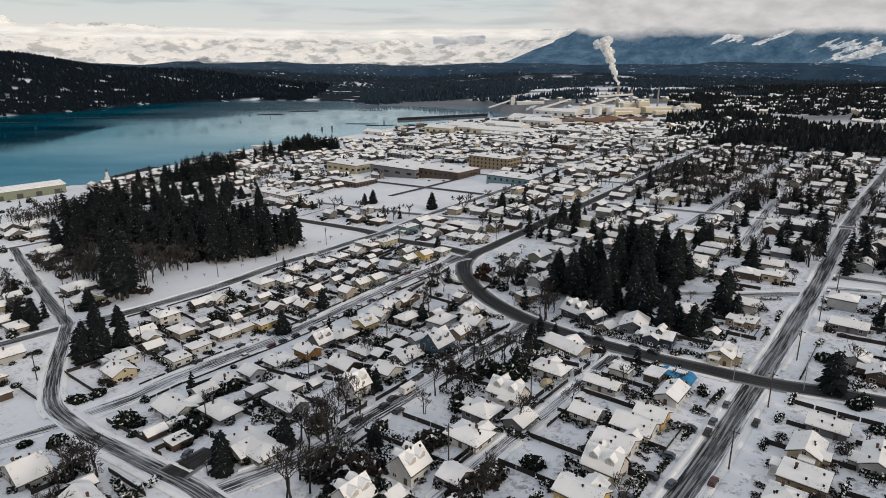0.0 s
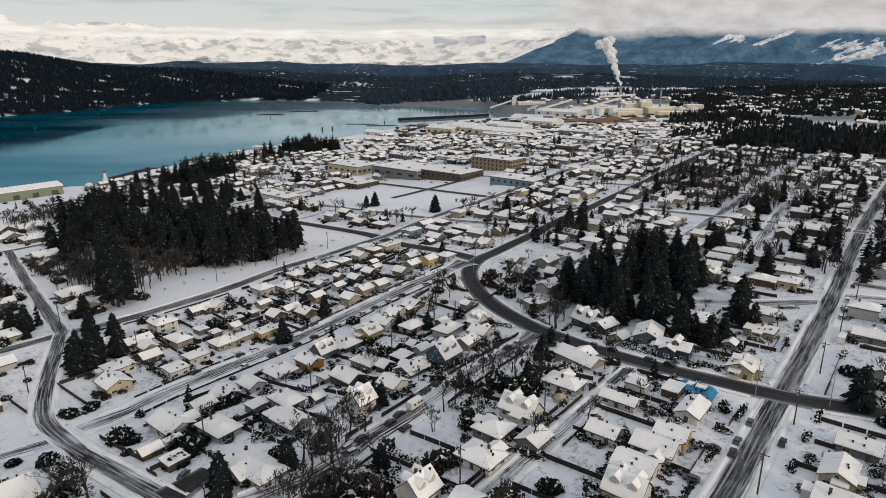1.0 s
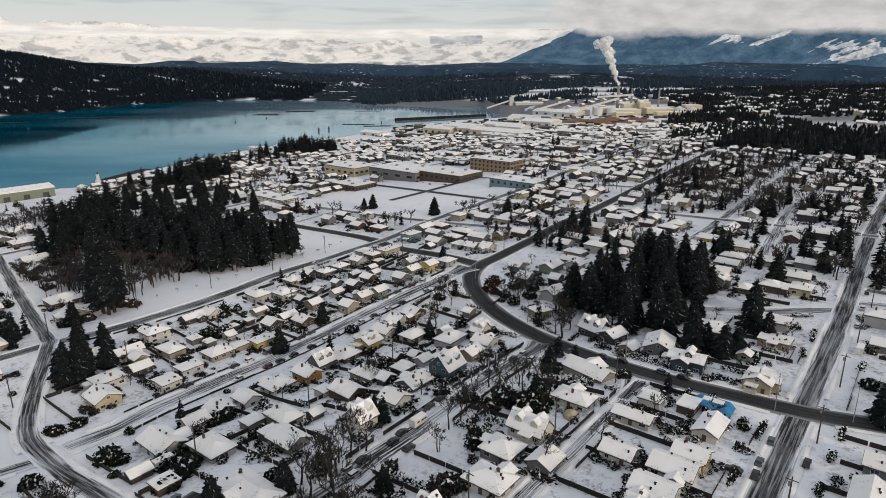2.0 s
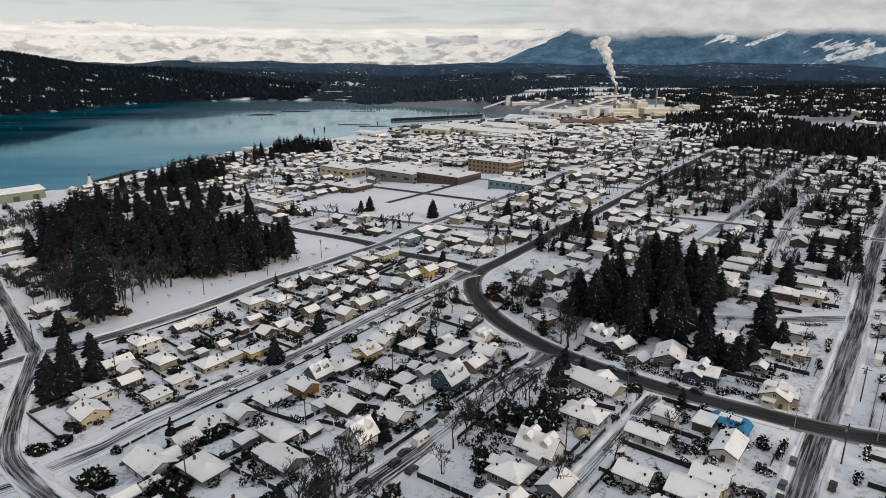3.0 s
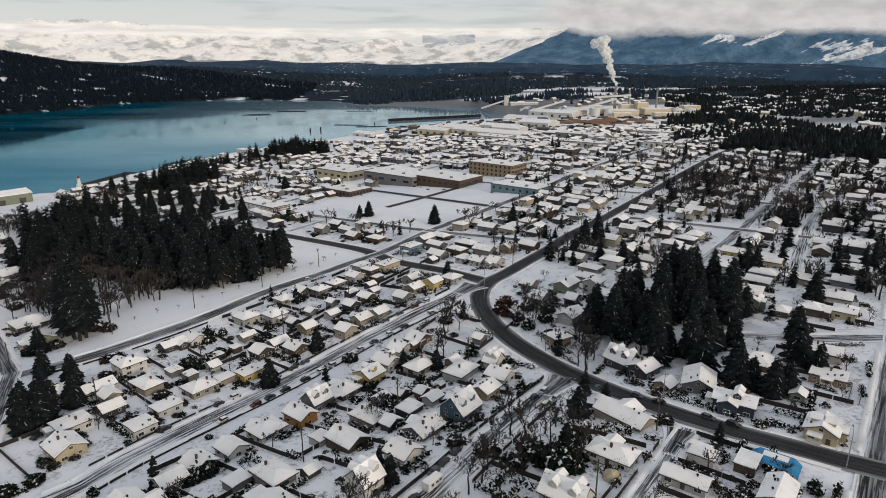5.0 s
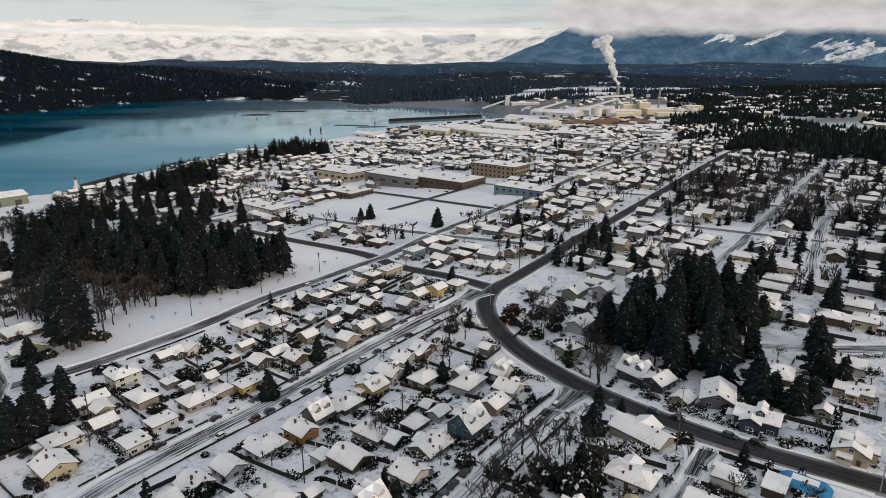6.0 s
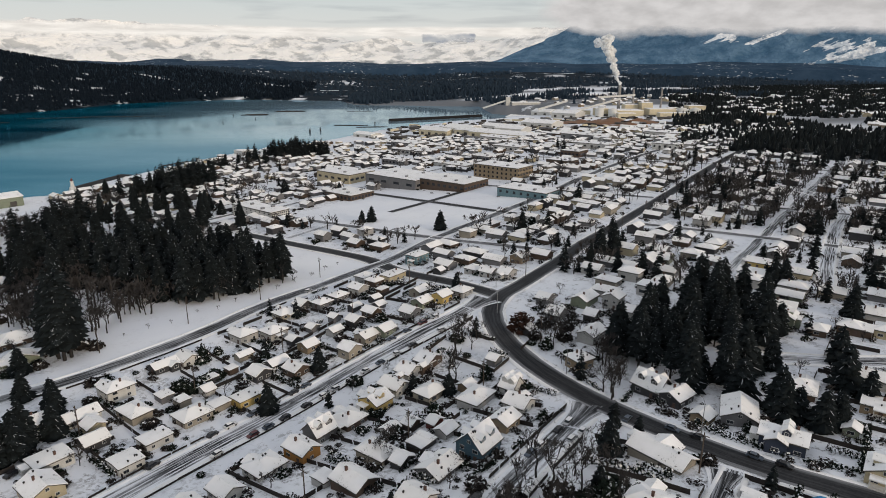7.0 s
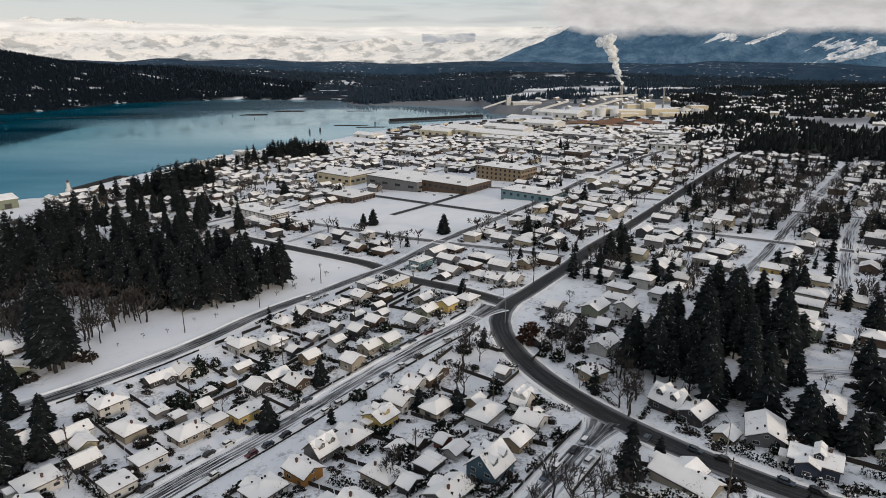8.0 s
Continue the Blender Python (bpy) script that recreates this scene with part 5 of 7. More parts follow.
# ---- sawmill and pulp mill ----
# a patch of warm sunlight is put into these sheds' wall colour
SUNLIT_CREAM = "mill shed with warm sunlight put into its cream wall colour"
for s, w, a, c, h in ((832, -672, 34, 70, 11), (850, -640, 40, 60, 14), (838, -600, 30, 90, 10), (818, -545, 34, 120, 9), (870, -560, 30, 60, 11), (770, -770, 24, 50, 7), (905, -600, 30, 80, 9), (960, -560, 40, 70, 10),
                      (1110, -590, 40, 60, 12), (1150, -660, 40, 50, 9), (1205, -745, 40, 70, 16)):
    gable_shed("mill_shed", s, w, a, c * 0.8, h * 0.7, "mill" if s < 840 and w > -760 else "pale", SUNLIT_CREAM if s < 840 and w > -760 else "pale mill shed with a snowy roof", "v")
# the pulp mill's blocks carry the same sunlight in their colour
pulp = thing("pulp_mill", pose(345, 1230, gz(345, 1230)), "large pulp mill coloured a sunlit cream, with stacks, tanks and conveyors", "mill", "mill buildings")
for dx, dy, a, b, h in ((0, 0, 70, 50, 14), (60, -10, 60, 40, 18), (45, 25, 26, 26, 30), (110, 0, 50, 40, 14), (20, 40, 30, 30, 24), (-40, 20, 30, 24, 16), (80, -50, 90, 22, 12), (140, 30, 40, 30, 22), (-10, -40, 40, 20, 10), (150, -45, 34, 24, 9), (-70, 45, 40, 16, 8), (105, 48, 22, 18, 15)):
    a, b, h = a * 0.8, b * 0.8, h * 0.72
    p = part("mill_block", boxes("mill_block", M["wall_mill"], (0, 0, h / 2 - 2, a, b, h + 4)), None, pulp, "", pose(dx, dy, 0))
    part("snow_cover", boxes("snow_cover", M["snow"], (0, 0, h + 0.3, a - 1, b - 1, 0.6)), None, p)
for dx, dy, rad, h in ((5, 62, 2.6, 52), (30, 55, 1.8, 44), (75, 30, 1.6, 48)):
    v, f = [], []
    tapered([((0, 0, -2), rad * 1.25), ((0, 0, h), rad)], 12, v, f)
    part("stack", from_lists("stack", v, f, M["concrete"], True), None, pulp, "tall round chimney stack", pose(dx, dy, 0))
for dx, dy, rad, h in ((95, -25, 9, 14), (118, -28, 9, 14), (-28, -18, 8, 12), (-50, -10, 8, 12)):
    v, f = [], []
    tapered([((0, 0, -2), rad), ((0, 0, h), rad), ((0, 0, h + 2.5), 0.3)], 16, v, f)
    part("tank", from_lists("tank", v, f, M["trim"], True), None, pulp, "white storage tank", pose(dx, dy, 0))
for ax, az, bx, bz, dy in ((-90, 8, -10, 30, 0), (-40, 30, 30, 34, 45), (-150, 6, -95, 22, 60)):
    ln, tilt = math.hypot(bx - ax, bz - az), -math.degrees(math.atan2(bz - az, bx - ax))
    part("conveyor", boxes("conveyor", M["trim"], (0, 0, 0, ln, 3.5, 3.5)), None, pulp, "sloping enclosed conveyor", pose((ax + bx) / 2, dy, (az + bz) / 2, 0, tilt, 0))


terminal = thing("chip_terminal", pose(205, 1587, -9), "pale shed and tower with a sloping conveyor beside the river mouth", "industrial building", "mill buildings")
for name, bit in (("wall", boxes("wall", M["wall_pale"], (10, 0, 6, 66, 26, 16))), ("tower", boxes("tower", M["wall_pale"], (-32, 0, 12, 10, 10, 28))), ("roof", boxes("roof", M["snow"], (10, 0, 14.5, 68, 28, 1.0)))):
    part(name, bit, None, terminal)
part("conveyor", boxes("conveyor", M["trim"], (0, 0, 0, 62, 3.5, 3.5)), None, terminal, "sloping enclosed conveyor", pose(-62, 0, 10, 0, -18, 0))


def chip_pile(x, y, rx, ry, h, seed):
    bm = bmesh.new()
    bmesh.ops.create_grid(bm, x_segments=14, y_segments=14, size=1.0)
    for q in bm.verts:
        d = math.hypot(q.co.x, q.co.y)
        q.co.z = max(0, 1 - d) * h * (1 + 0.5 * noise.noise((q.co.x * 2 + seed, q.co.y * 2, 0))) - 0.5
        q.co.x, q.co.y = q.co.x * rx, q.co.y * ry
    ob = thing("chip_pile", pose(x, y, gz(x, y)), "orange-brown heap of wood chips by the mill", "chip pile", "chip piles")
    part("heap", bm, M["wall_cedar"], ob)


# the heaps' orange-brown also carries the warm sunlight on the yard
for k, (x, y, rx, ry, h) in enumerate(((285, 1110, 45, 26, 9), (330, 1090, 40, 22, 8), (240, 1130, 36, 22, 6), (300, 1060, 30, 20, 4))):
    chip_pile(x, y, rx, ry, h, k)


def mill_yard():
    """Stacked logs, lumber and containers on the mill's flat yards."""
    r = random.Random(19)
    bits = []
    while len(bits) < 420:
        x, y = r.uniform(-110, 520), r.uniform(890, 1230)
        if float(shore_distance(x, y)) > -20 or near_spot(x, y, 4) or float(wooded(x, y)) > 0.2:
            continue
        v, f = [], []
        ln, wd, h = r.uniform(6, 26), r.uniform(3, 7), r.uniform(1.2, 4)
        sec = [(-wd / 2, -1), (wd / 2, -1), (wd * 0.42, h * 0.7), (wd * 0.2, h), (-wd * 0.2, h), (-wd * 0.42, h * 0.7)]
        mat = r.choice((M["bark"], M["fascia"], M["fascia"], M["snow"], M["wall_mill"], M["bark"], M["wall_grey"]))
        bits.append((*extruded(sec, -ln / 2, ln / 2), mat, pose(x, y, gz(x, y), 0, 0, base_turn + r.choice((0, 90)) + r.uniform(-4, 4))))
    joined("log_stacks", bits, "stacks of logs, lumber and containers on the mill yards", "log stacks")


mill_yard()


def steam_plume():
    """Billows of steam that rise and drift from the tall stack."""
    r = random.Random(5)
    bm = bmesh.new()
    base = Vector((350, 1292, gz(350, 1292) + 52))
    for k in range(46):
        q = (k + 0.5) / 46
        rad = 1.8 + 7.0 * q ** 0.9
        c = base + Vector((-36 * q ** 0.9 + r.gauss(0, 1.0 + 3 * q), r.gauss(0, 3), 84 * q))
        made = bmesh.ops.create_icosphere(bm, subdivisions=3, radius=rad * r.uniform(0.65, 1.1), matrix=Matrix.Translation(c))
        for vert in made["verts"]:
            d = (vert.co - c)
            vert.co = c + d * (1 + 0.35 * noise.noise(vert.co * 0.12) + 0.2 * noise.noise(vert.co * 0.35))
    me = bpy.data.meshes.new("steam_plume")
    bm.to_mesh(me)
    bm.free()
    n = Nodes("steam", 1.0, spec=0.0)
    lay = n.node("ShaderNodeBsdfTranslucent", Color=(0.97, 0.97, 0.96, 1))
    clear = n.node("ShaderNodeBsdfTransparent")
    m1, m2 = n.node("ShaderNodeMixShader", Fac=0.5), n.node("ShaderNodeMixShader")
    puff = n.noise(n.position(), 0.06, 5, 0.6)
    n.join(n.ramp(puff, 0.35, 0.62, 0.25, 0.85), m2.inputs[0])
    n.colour((0.97, 0.97, 0.96))
    n.join(n.b.outputs[0], m1.inputs[1])
    n.join(lay.outputs[0], m1.inputs[2])
    n.join(clear.outputs[0], m2.inputs[1])
    n.join(m1.outputs[0], m2.inputs[2])
    n.join(m2.outputs[0], n.t.nodes["Material Output"].inputs[0])
    me.materials.append(n.mat)
    me.polygons.foreach_set("use_smooth", [True] * len(me.polygons))
    tagged(new("steam_plume", me), "white column of steam drifting above the mill stack", "steam", kind="stuff")


steam_plume()


# ---- woods: far forests as one mass of many small firs ----
def fir_mass(name, places, label, seed, mat="needles"):
    """Many small three-tiered firs in one mesh; places are (x, y, height, width)."""
    rng = np.random.default_rng(seed)
    tiers = ((0.05, 1.0, 0.50), (0.30, 0.74, 0.76), (0.55, 0.48, 1.0))
    tv, tf = [], []
    for z0, rad, z1 in tiers:
        b = len(tv)
        for j in range(6):
            a = j * math.pi / 3 + z0 * 9
            tv.append((math.cos(a) * rad, math.sin(a) * rad, z0 - 0.04 * (j % 2)))
        tv.append((0, 0, z1))
        tf += [(b + j, b + (j + 1) % 6, b + 6) for j in range(6)]
    tv, tf = np.array(tv), np.array(tf)
    p = np.array(places)
    n = len(p)
    spin = rng.uniform(0, 6.28, n)
    c, s = np.cos(spin)[:, None], np.sin(spin)[:, None]
    jit = rng.uniform(0.75, 1.25, (n, len(tv)))
    w = p[:, 3][:, None] * 0.5 * jit
    x = (tv[:, 0] * c - tv[:, 1] * s) * w + p[:, 0][:, None]
    y = (tv[:, 0] * s + tv[:, 1] * c) * w + p[:, 1][:, None]
    z = tv[:, 2] * p[:, 2][:, None] + ground(p[:, 0], p[:, 1])[:, None] - 0.5
    verts = np.stack([x, y, z], 2).reshape(-1, 3)
    faces = (tf[None] + (np.arange(n) * len(tv))[:, None, None]).reshape(-1, 3)
    me = from_lists(name, verts.tolist(), faces.tolist(), M[mat])
    tagged(new(name, me), label, "forest", kind="stuff")


def scatter(count, x0, x1, y0, y1, keep, seed, h0, h1, slim):
    rng = np.random.default_rng(seed)
    x, y = rng.uniform(x0, x1, count), rng.uniform(y0, y1, count)
    ok = keep(x, y, rng.uniform(0, 1, count))
    h = rng.uniform(h0, h1, count)
    return np.stack([x, y, h, h * slim], 1)[ok]


def patchy(x, y, scale, cut):
    """True where a slow random field lies above cut."""
    return np.array([noise.noise((a * scale, b * scale, 3.3)) > cut for a, b in zip(x, y)])


shore_hill = scatter(30000, -2300, -420, 1150, 2500, lambda x, y, r: (wooded(x, y) > 0.5) & (shore_distance(x, y) < -3), 1, 10, 16, 0.7)
fir_mass("shore_forest", shore_hill, "dark fir forest on the hills across the inlet with snowy clearings", 1, "shore_needles")
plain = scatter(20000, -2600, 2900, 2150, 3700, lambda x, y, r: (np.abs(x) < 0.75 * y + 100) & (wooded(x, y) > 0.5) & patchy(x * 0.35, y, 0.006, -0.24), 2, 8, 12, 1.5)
fir_mass("valley_forest", plain, "dark forest covering the far valley floor", 2, "hazed_needles")
belt = scatter(7000, 150, 1000, 560, 1250, lambda x, y, r: wooded(x, y) > 0.4, 3, 9, 16, 0.62)
fir_mass("belt_forest", belt, "dense belt of dark firs beyond the eastern streets", 3)
east = scatter(32000, 250, 2000, 800, 2200, lambda x, y, r: (wooded(x, y) < 0.4) & (x > 0.35 * y) & (x < 0.8 * y + 100) & patchy(x, y, 0.010, -0.22), 4, 7, 12, 0.8)
fir_mass("east_woods", east, "scattered dark woods among the eastern outskirts", 4)
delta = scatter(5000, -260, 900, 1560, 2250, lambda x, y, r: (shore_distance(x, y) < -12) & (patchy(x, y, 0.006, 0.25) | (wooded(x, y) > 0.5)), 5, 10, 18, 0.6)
fir_mass("delta_woods", delta, "low dark woods along the river mouth", 5, "hazed_needles")


def outskirts():
    """Snowy roofs scattered through the eastern outskirts."""
    r = random.Random(31)
    bits = []
    while len(bits) < 760:
        y = r.uniform(840, 1900)
        x = r.uniform(0.12 * y, 0.78 * y)
        s, w = sw(x, y)
        if float(wooded(x, y)) > 0.3 or noise.noise((x * 0.006, y * 0.006, 9)) < -0.2 or (x < 460 and y > 1000 and y < 1420):
            continue
        m = pose(x, y, gz(x, y), 0, 0, base_turn + r.choice((0, 90)))
        colour = r.choice(("white", "beige", "cream", "grey", "brown", "tan"))
        ln, wd, h = r.uniform(10, 18), r.uniform(8, 12), r.choice((3, 4, 5))
        bits.append((*wall_lists("g", ln, wd, h, 3), M["wall_" + colour], m))
        bits.append((*roof_lists("g", ln, wd, h, 0.6, 0.3), M["snow"], m))
    joined("outskirt_houses", bits, "distant snow-roofed houses of the eastern outskirts", "houses")


outskirts()


# ---- single trees of the streets, bluff and gardens ----
def clear(x, y, pad=0.0, gap=1.5):
    return not near_spot(x, y, pad) and road_gap(x, y) > gap


def along_line(pts, count, spread, lo, hi, seed):
    r = random.Random(seed)
    line = curve_points(pts, 2.0)
    out = []
    for _ in range(count):
        q = r.choice(line)
        x, y = q.x + r.gauss(0, spread), q.y + r.gauss(0, spread)
        if float(shore_distance(x, y)) < -8 and not near_spot(x, y, 0.5):
            out.append((x, y, r.uniform(lo, hi)))
    return out


bluff = (along_line([(-262, 690), (-262, 733), (-250, 790)], 30, 7, 0.4, 0.75, 2) + along_line([(-236, 790), (-222, 815), (-214, 835)], 34, 9, 0.5, 0.9, 3)
         + along_line([(-204, 850), (-182, 868), (-158, 872)], 130, 10, 0.75, 1.05, 13) + along_line([(-262, 610), (-250, 640), (-238, 668)], 85, 12, 0.8, 1.1, 14)
         + along_line([(-281, 454), (-272, 478), (-268, 520)], 18, 5, 0.8, 1.1, 4))
tree_mass("bluff_firs", [(x, y, k * 1.75) for x, y, k in bluff], FAR_FIR, "dark firs along the bluff above the inlet", 1)


def park_edge(q):
    """East of the house lots along the street to the shore."""
    s, w = sw(q[0], q[1])
    return s > 127 + 0.375 * (-360 - w)


r = random.Random(44)
deep = [(*at(r.uniform(112, 300), r.uniform(-500, -392)), r.uniform(0.7, 1.0)) for _ in range(170)]
deep = [q for q in deep if road_gap(q[0], q[1]) > 3 and not near_spot(q[0], q[1], 1) and park_edge(q)]
tree_mass("park_firs", deep[:40], CONIFERS, "dark firs at the back of the park", 6)
tree_mass("park_bare_trees", [(x, y, k * 1.5) for x, y, k in deep[40:110]], FAR_BARE, "leafless trees at the back of the park", 7)
r = random.Random(45)
slope = [(*at(r.uniform(118, 205), r.uniform(-450, -300)), r.uniform(1.1, 1.9)) for _ in range(480)]
slope = [q for q in slope if road_gap(q[0], q[1]) > 3 and not near_spot(q[0], q[1], 1) and noise.noise((q[0] * 0.03, q[1] * 0.03, 2)) > -0.18 and park_edge(q)]
tree_mass("slope_bare_trees", slope[:230], FAR_BARE, "leafless dark-limbed trees on the slope of the park", 12)
edge = [(*at(r.uniform(240, 335), r.uniform(-600, -470)), r.uniform(0.5, 0.75)) for _ in range(22)] + [(*at(r.uniform(150, 208), r.uniform(-458, -392)), r.uniform(0.75, 1.05)) for _ in range(26)]
tree_mass("slope_firs", [q for q in edge if road_gap(q[0], q[1]) > 3 and not near_spot(q[0], q[1], 1) and park_edge(q)], CONIFERS, "dark firs above the slope of the park", 13)
tree_mass("bluff_thicket", along_line([(-310, 470), (-290, 520), (-285, 570), (-278, 610)], 160, 16, 1.0, 1.6, 5), FAR_BARE, "grey-brown thicket of leafless trees on the bluff", 2)
for s, w, k, sc in ((102, -284.5, 4, 0.72), (81, -290, 4, 0.8), (78, -296, 4, 0.7), (96, -241, 4, 0.75), (140, -196, 4, 0.7), (167, -203, 4, 0.6), (245, -201, 4, 0.5), (150, -91, 4, 0.42),
                    (189, -12, 4, 0.85), (66, -121, 4, 0.62), (331, -336, 4, 0.75), (333, -279, 4, 0.85), (326, -340, 4, 0.6), (251, -58, 4, 0.85), (320, -86, 4, 0.8), (293, -59, 4, 0.9), (417, -89, 4, 0.9),
                    (317, -167, 2, 0.75), (326, -164, 2, 0.8), (477, -46, 2, 0.75), (78, -229, 2, 0.72), (76, -226, 2, 0.64), (80.5, -226, 0, 0.55), (77, -232, 4, 0.8), (82, -230, 4, 0.9), (206, -56, 4, 0.8), (228, -48, 4, 0.7), (211, -67, 4, 0.95), (208, -62, 4, 0.7), (166, -95.5, 4, 0.66)):
    x, y = at(s, w)
    plant(CONIFERS[k], x, y, sc)
for s, w, k, sc in ((47, -147, 0, 1.1), (42, -150, 2, 0.8), (44, -145, 0, 0.9), (66, -96, 2, 1.0), (70, -93, 0, 1.1), (92, -62, 1, 1.2), (88, -60, 0, 1.0), (81, -107, 2, 1.0), (86, -106, 0, 1.2), (90, -108, 2, 1.0),
                    (97, -111, 0, 1.3), (101, -110, 2, 0.9), (125, -99, 2, 0.9), (120, -99, 0, 1.1), (130, -101, 1, 1.2), (147, -105, 0, 1.2), (138, -104, 1, 1.2), (80, -87, 1, 1.2), (218, -139, 0, 1.0), (222, -142, 1, 1.1),
                    (226, -136, 0, 0.9), (217, -120, 2, 0.8), (213, -116, 0, 1.1), (198, -108, 0, 0.9), (208, -113, 1, 1.1), (183, -158, 0, 1.3), (200, -168, 2, 0.8), (205, -172, 0, 1.0), (140, -146, 1, 1.1), (229, -148, 1, 0.9),
                    (118, -70, 0, 1.0), (135, -64, 1, 1.0), (233, -152, 0, 1.0), (230, -145, 1, 1.2), (227, -140, 0, 0.9), (219, -146, 1, 0.9), (221, -124, 2, 0.8), (217, -119, 0, 1.2), (212, -113, 2, 0.8), (201, -110, 0, 0.9), (207, -110, 1, 1.2), (238, -142, 0, 0.8),
                    (207, -170, 0, 1.2), (203, -163, 1, 1.1), (184, -156, 2, 0.9), (210, -166, 1, 1.0), (83, -112.6, 2, 1.0), (87, -111.4, 0, 1.3), (91, -111.6, 2, 0.9), (79, -96, 0, 1.5), (76, -93, 1, 1.4), (72, -99, 0, 1.2), (94, -112, 1, 1.2), (233, -140, 1, 0.9), (144, -84, 1, 1.2), (152, -90, 0, 1.0)):
    x, y = at(s, w)
    plant(BARE[k], x, y, sc)
for s, w, k, sc in ((222.6, -154.5, 4, 4.4), (231, -150, 1, 3.0), (221, -148, 1, 2.6), (217, -147, 0, 1.6), (226, -139, 1, 3.2), (65, -139, 0, 3.2), (69, -142, 3, 3.4), (73, -144, 0, 3.4), (95, -163, 0, 3.6), (91, -163, 3, 3.0), (136, -105, 1, 3.2), (150, -88, 0, 4.0),
                    (146, -86, 0, 3.6), (141, -85, 3, 3.4), (65, -168, 0, 3.0), (62, -166, 2, 2.4), (70, -117, 0, 2.8), (74, -118, 3, 2.6), (233, -142, 1, 2.8), (78, -92, 1, 3.2), (84, -88, 1, 3.4), (75, -89, 1, 3.0), (86, -64, 1, 3.6),
                    (90, -66, 1, 3.2), (160, -222, 0, 3.4), (164, -219, 0, 2.8), (158, -218, 3, 3.0), (112, -216, 1, 2.4), (186, -212, 1, 2.6)):
    x, y = at(s, w)
    plant(SHRUBS[k], x, y, sc)

# leafless trees and hedges round the lots along the street to the shore
for s, w, k, sc in ((119, -390, 0, 1.0), (122, -386, 1, 1.1), (116, -362, 0, 1.0), (119, -368, 2, 0.8), (123, -376, 1, 1.2), (115, -352, 1, 1.1), (112, -341, 0, 0.9), (120, -345, 2, 0.8), (128, -381, 0, 1.1), (138, -428, 1, 1.0), (131, -386, 2, 0.8),
                    (141, -405, 0, 1.0), (160, -524, 1, 1.1), (166, -529, 0, 0.9), (171, -523, 1, 1.1), (153, -490, 0, 0.9), (131, -500, 1, 1.0), (149, -496, 0, 1.1), (108, -311, 1, 0.7), (97, -372, 0, 1.1), (94, -362, 1, 1.2), (92, -352, 0, 1.0)):
    x, y = at(s, w)
    if clear(x, y, -1.0, 1.0):
        plant(BARE[k], x, y, sc)
for s, w, k, sc in ((121, -381, 1, 3.0), (118, -356, 1, 3.2), (125, -371, 1, 3.4), (137, -478, 0, 3.2), (151, -480, 3, 3.4), (133, -478, 1, 3.0), (128, -493, 0, 3.4), (149, -503, 3, 3.2), (162, -500, 1, 3.4), (141, -500, 0, 3.2), (156, -482, 1, 3.0),
                    (122, -405, 0, 2.4), (140, -396, 1, 3.2), (103, -290, 0, 2.6), (99, -286, 3, 2.8), (108, -284, 1, 2.6), (98, -367, 0, 3.2), (93, -357, 1, 3.4), (96, -345, 0, 3.4), (88, -330, 3, 3.0), (84, -312, 0, 3.4), (81, -305, 3, 3.0), (125, -290, 1, 3.6), (127, -284, 1, 3.2)):
    x, y = at(s, w)
    if clear(x, y, -1.0, 1.0):
        plant(SHRUBS[k], x, y, sc)

r = random.Random(47)
lots = [(*at(r.uniform(116, 150), r.uniform(-405, -335)), r.uniform(1.0, 1.5)) for _ in range(46)] + [(*at(r.uniform(150, 200), r.uniform(-548, -520)), r.uniform(0.8, 1.3)) for _ in range(40)] + [(*at(r.uniform(70, 100), r.uniform(-400, -310)), r.uniform(0.8, 1.2)) for _ in range(36)]
tree_mass("lot_bare_trees", [q for q in lots if clear(q[0], q[1], 0.0, 2.0)], FAR_BARE, "leafless trees crowding the house lots near the shore street", 21)
for s, w, k, sc in ((145, -437, 2, 0.85), (150, -430, 0, 0.8), (147, -413, 2, 0.9), (158, -436, 0, 0.85), (139, -401, 4, 0.9)):
    x, y = at(s, w)
    if clear(x, y, -0.5, 1.0):
        plant(CONIFERS[k], x, y, sc)

# thick dark growth of the near gardens
for s, w, k, sc in ((130.1, -230.2, 0, 3.2), (132.3, -225.8, 3, 3.4), (136.8, -226.6, 0, 3.6), (142.2, -228.5, 3, 3.4), (102.4, -204.8, 1, 2.6), (139.2, -88.4, 0, 4.2), (143.4, -86.8, 2, 3.6), (149.8, -87.8, 0, 3.0), (144.6, -90.6, 3, 3.2),
                    (142.7, -97.0, 1, 3.4), (140.4, -94.5, 1, 3.0), (134.0, -96.6, 1, 3.2), (63.2, -166.4, 0, 3.0), (64.5, -162.9, 3, 2.8), (69.7, -150.5, 0, 3.2), (72.8, -148.6, 3, 3.4), (77.7, -151.1, 0, 3.4), (83.3, -151.5, 3, 3.2), (81.5, -161.0, 0, 2.8), (76.5, -96.6, 1, 4.2), (77.2, -91.6, 1, 4.4), (81.3, -91.4, 1, 4.0),
                    (80.7, -98.5, 0, 3.6), (98.8, -84.1, 1, 3.6), (101.3, -82.6, 0, 3.0), (95.4, -64.0, 1, 3.6), (98.1, -63.6, 1, 3.2), (75.1, -97.5, 2, 2.6), (77.4, -79.0, 2, 3.0), (190.5, -148.3, 2, 2.4)):
    x, y = at(s, w)
    plant(SHRUBS[k], x, y, sc)
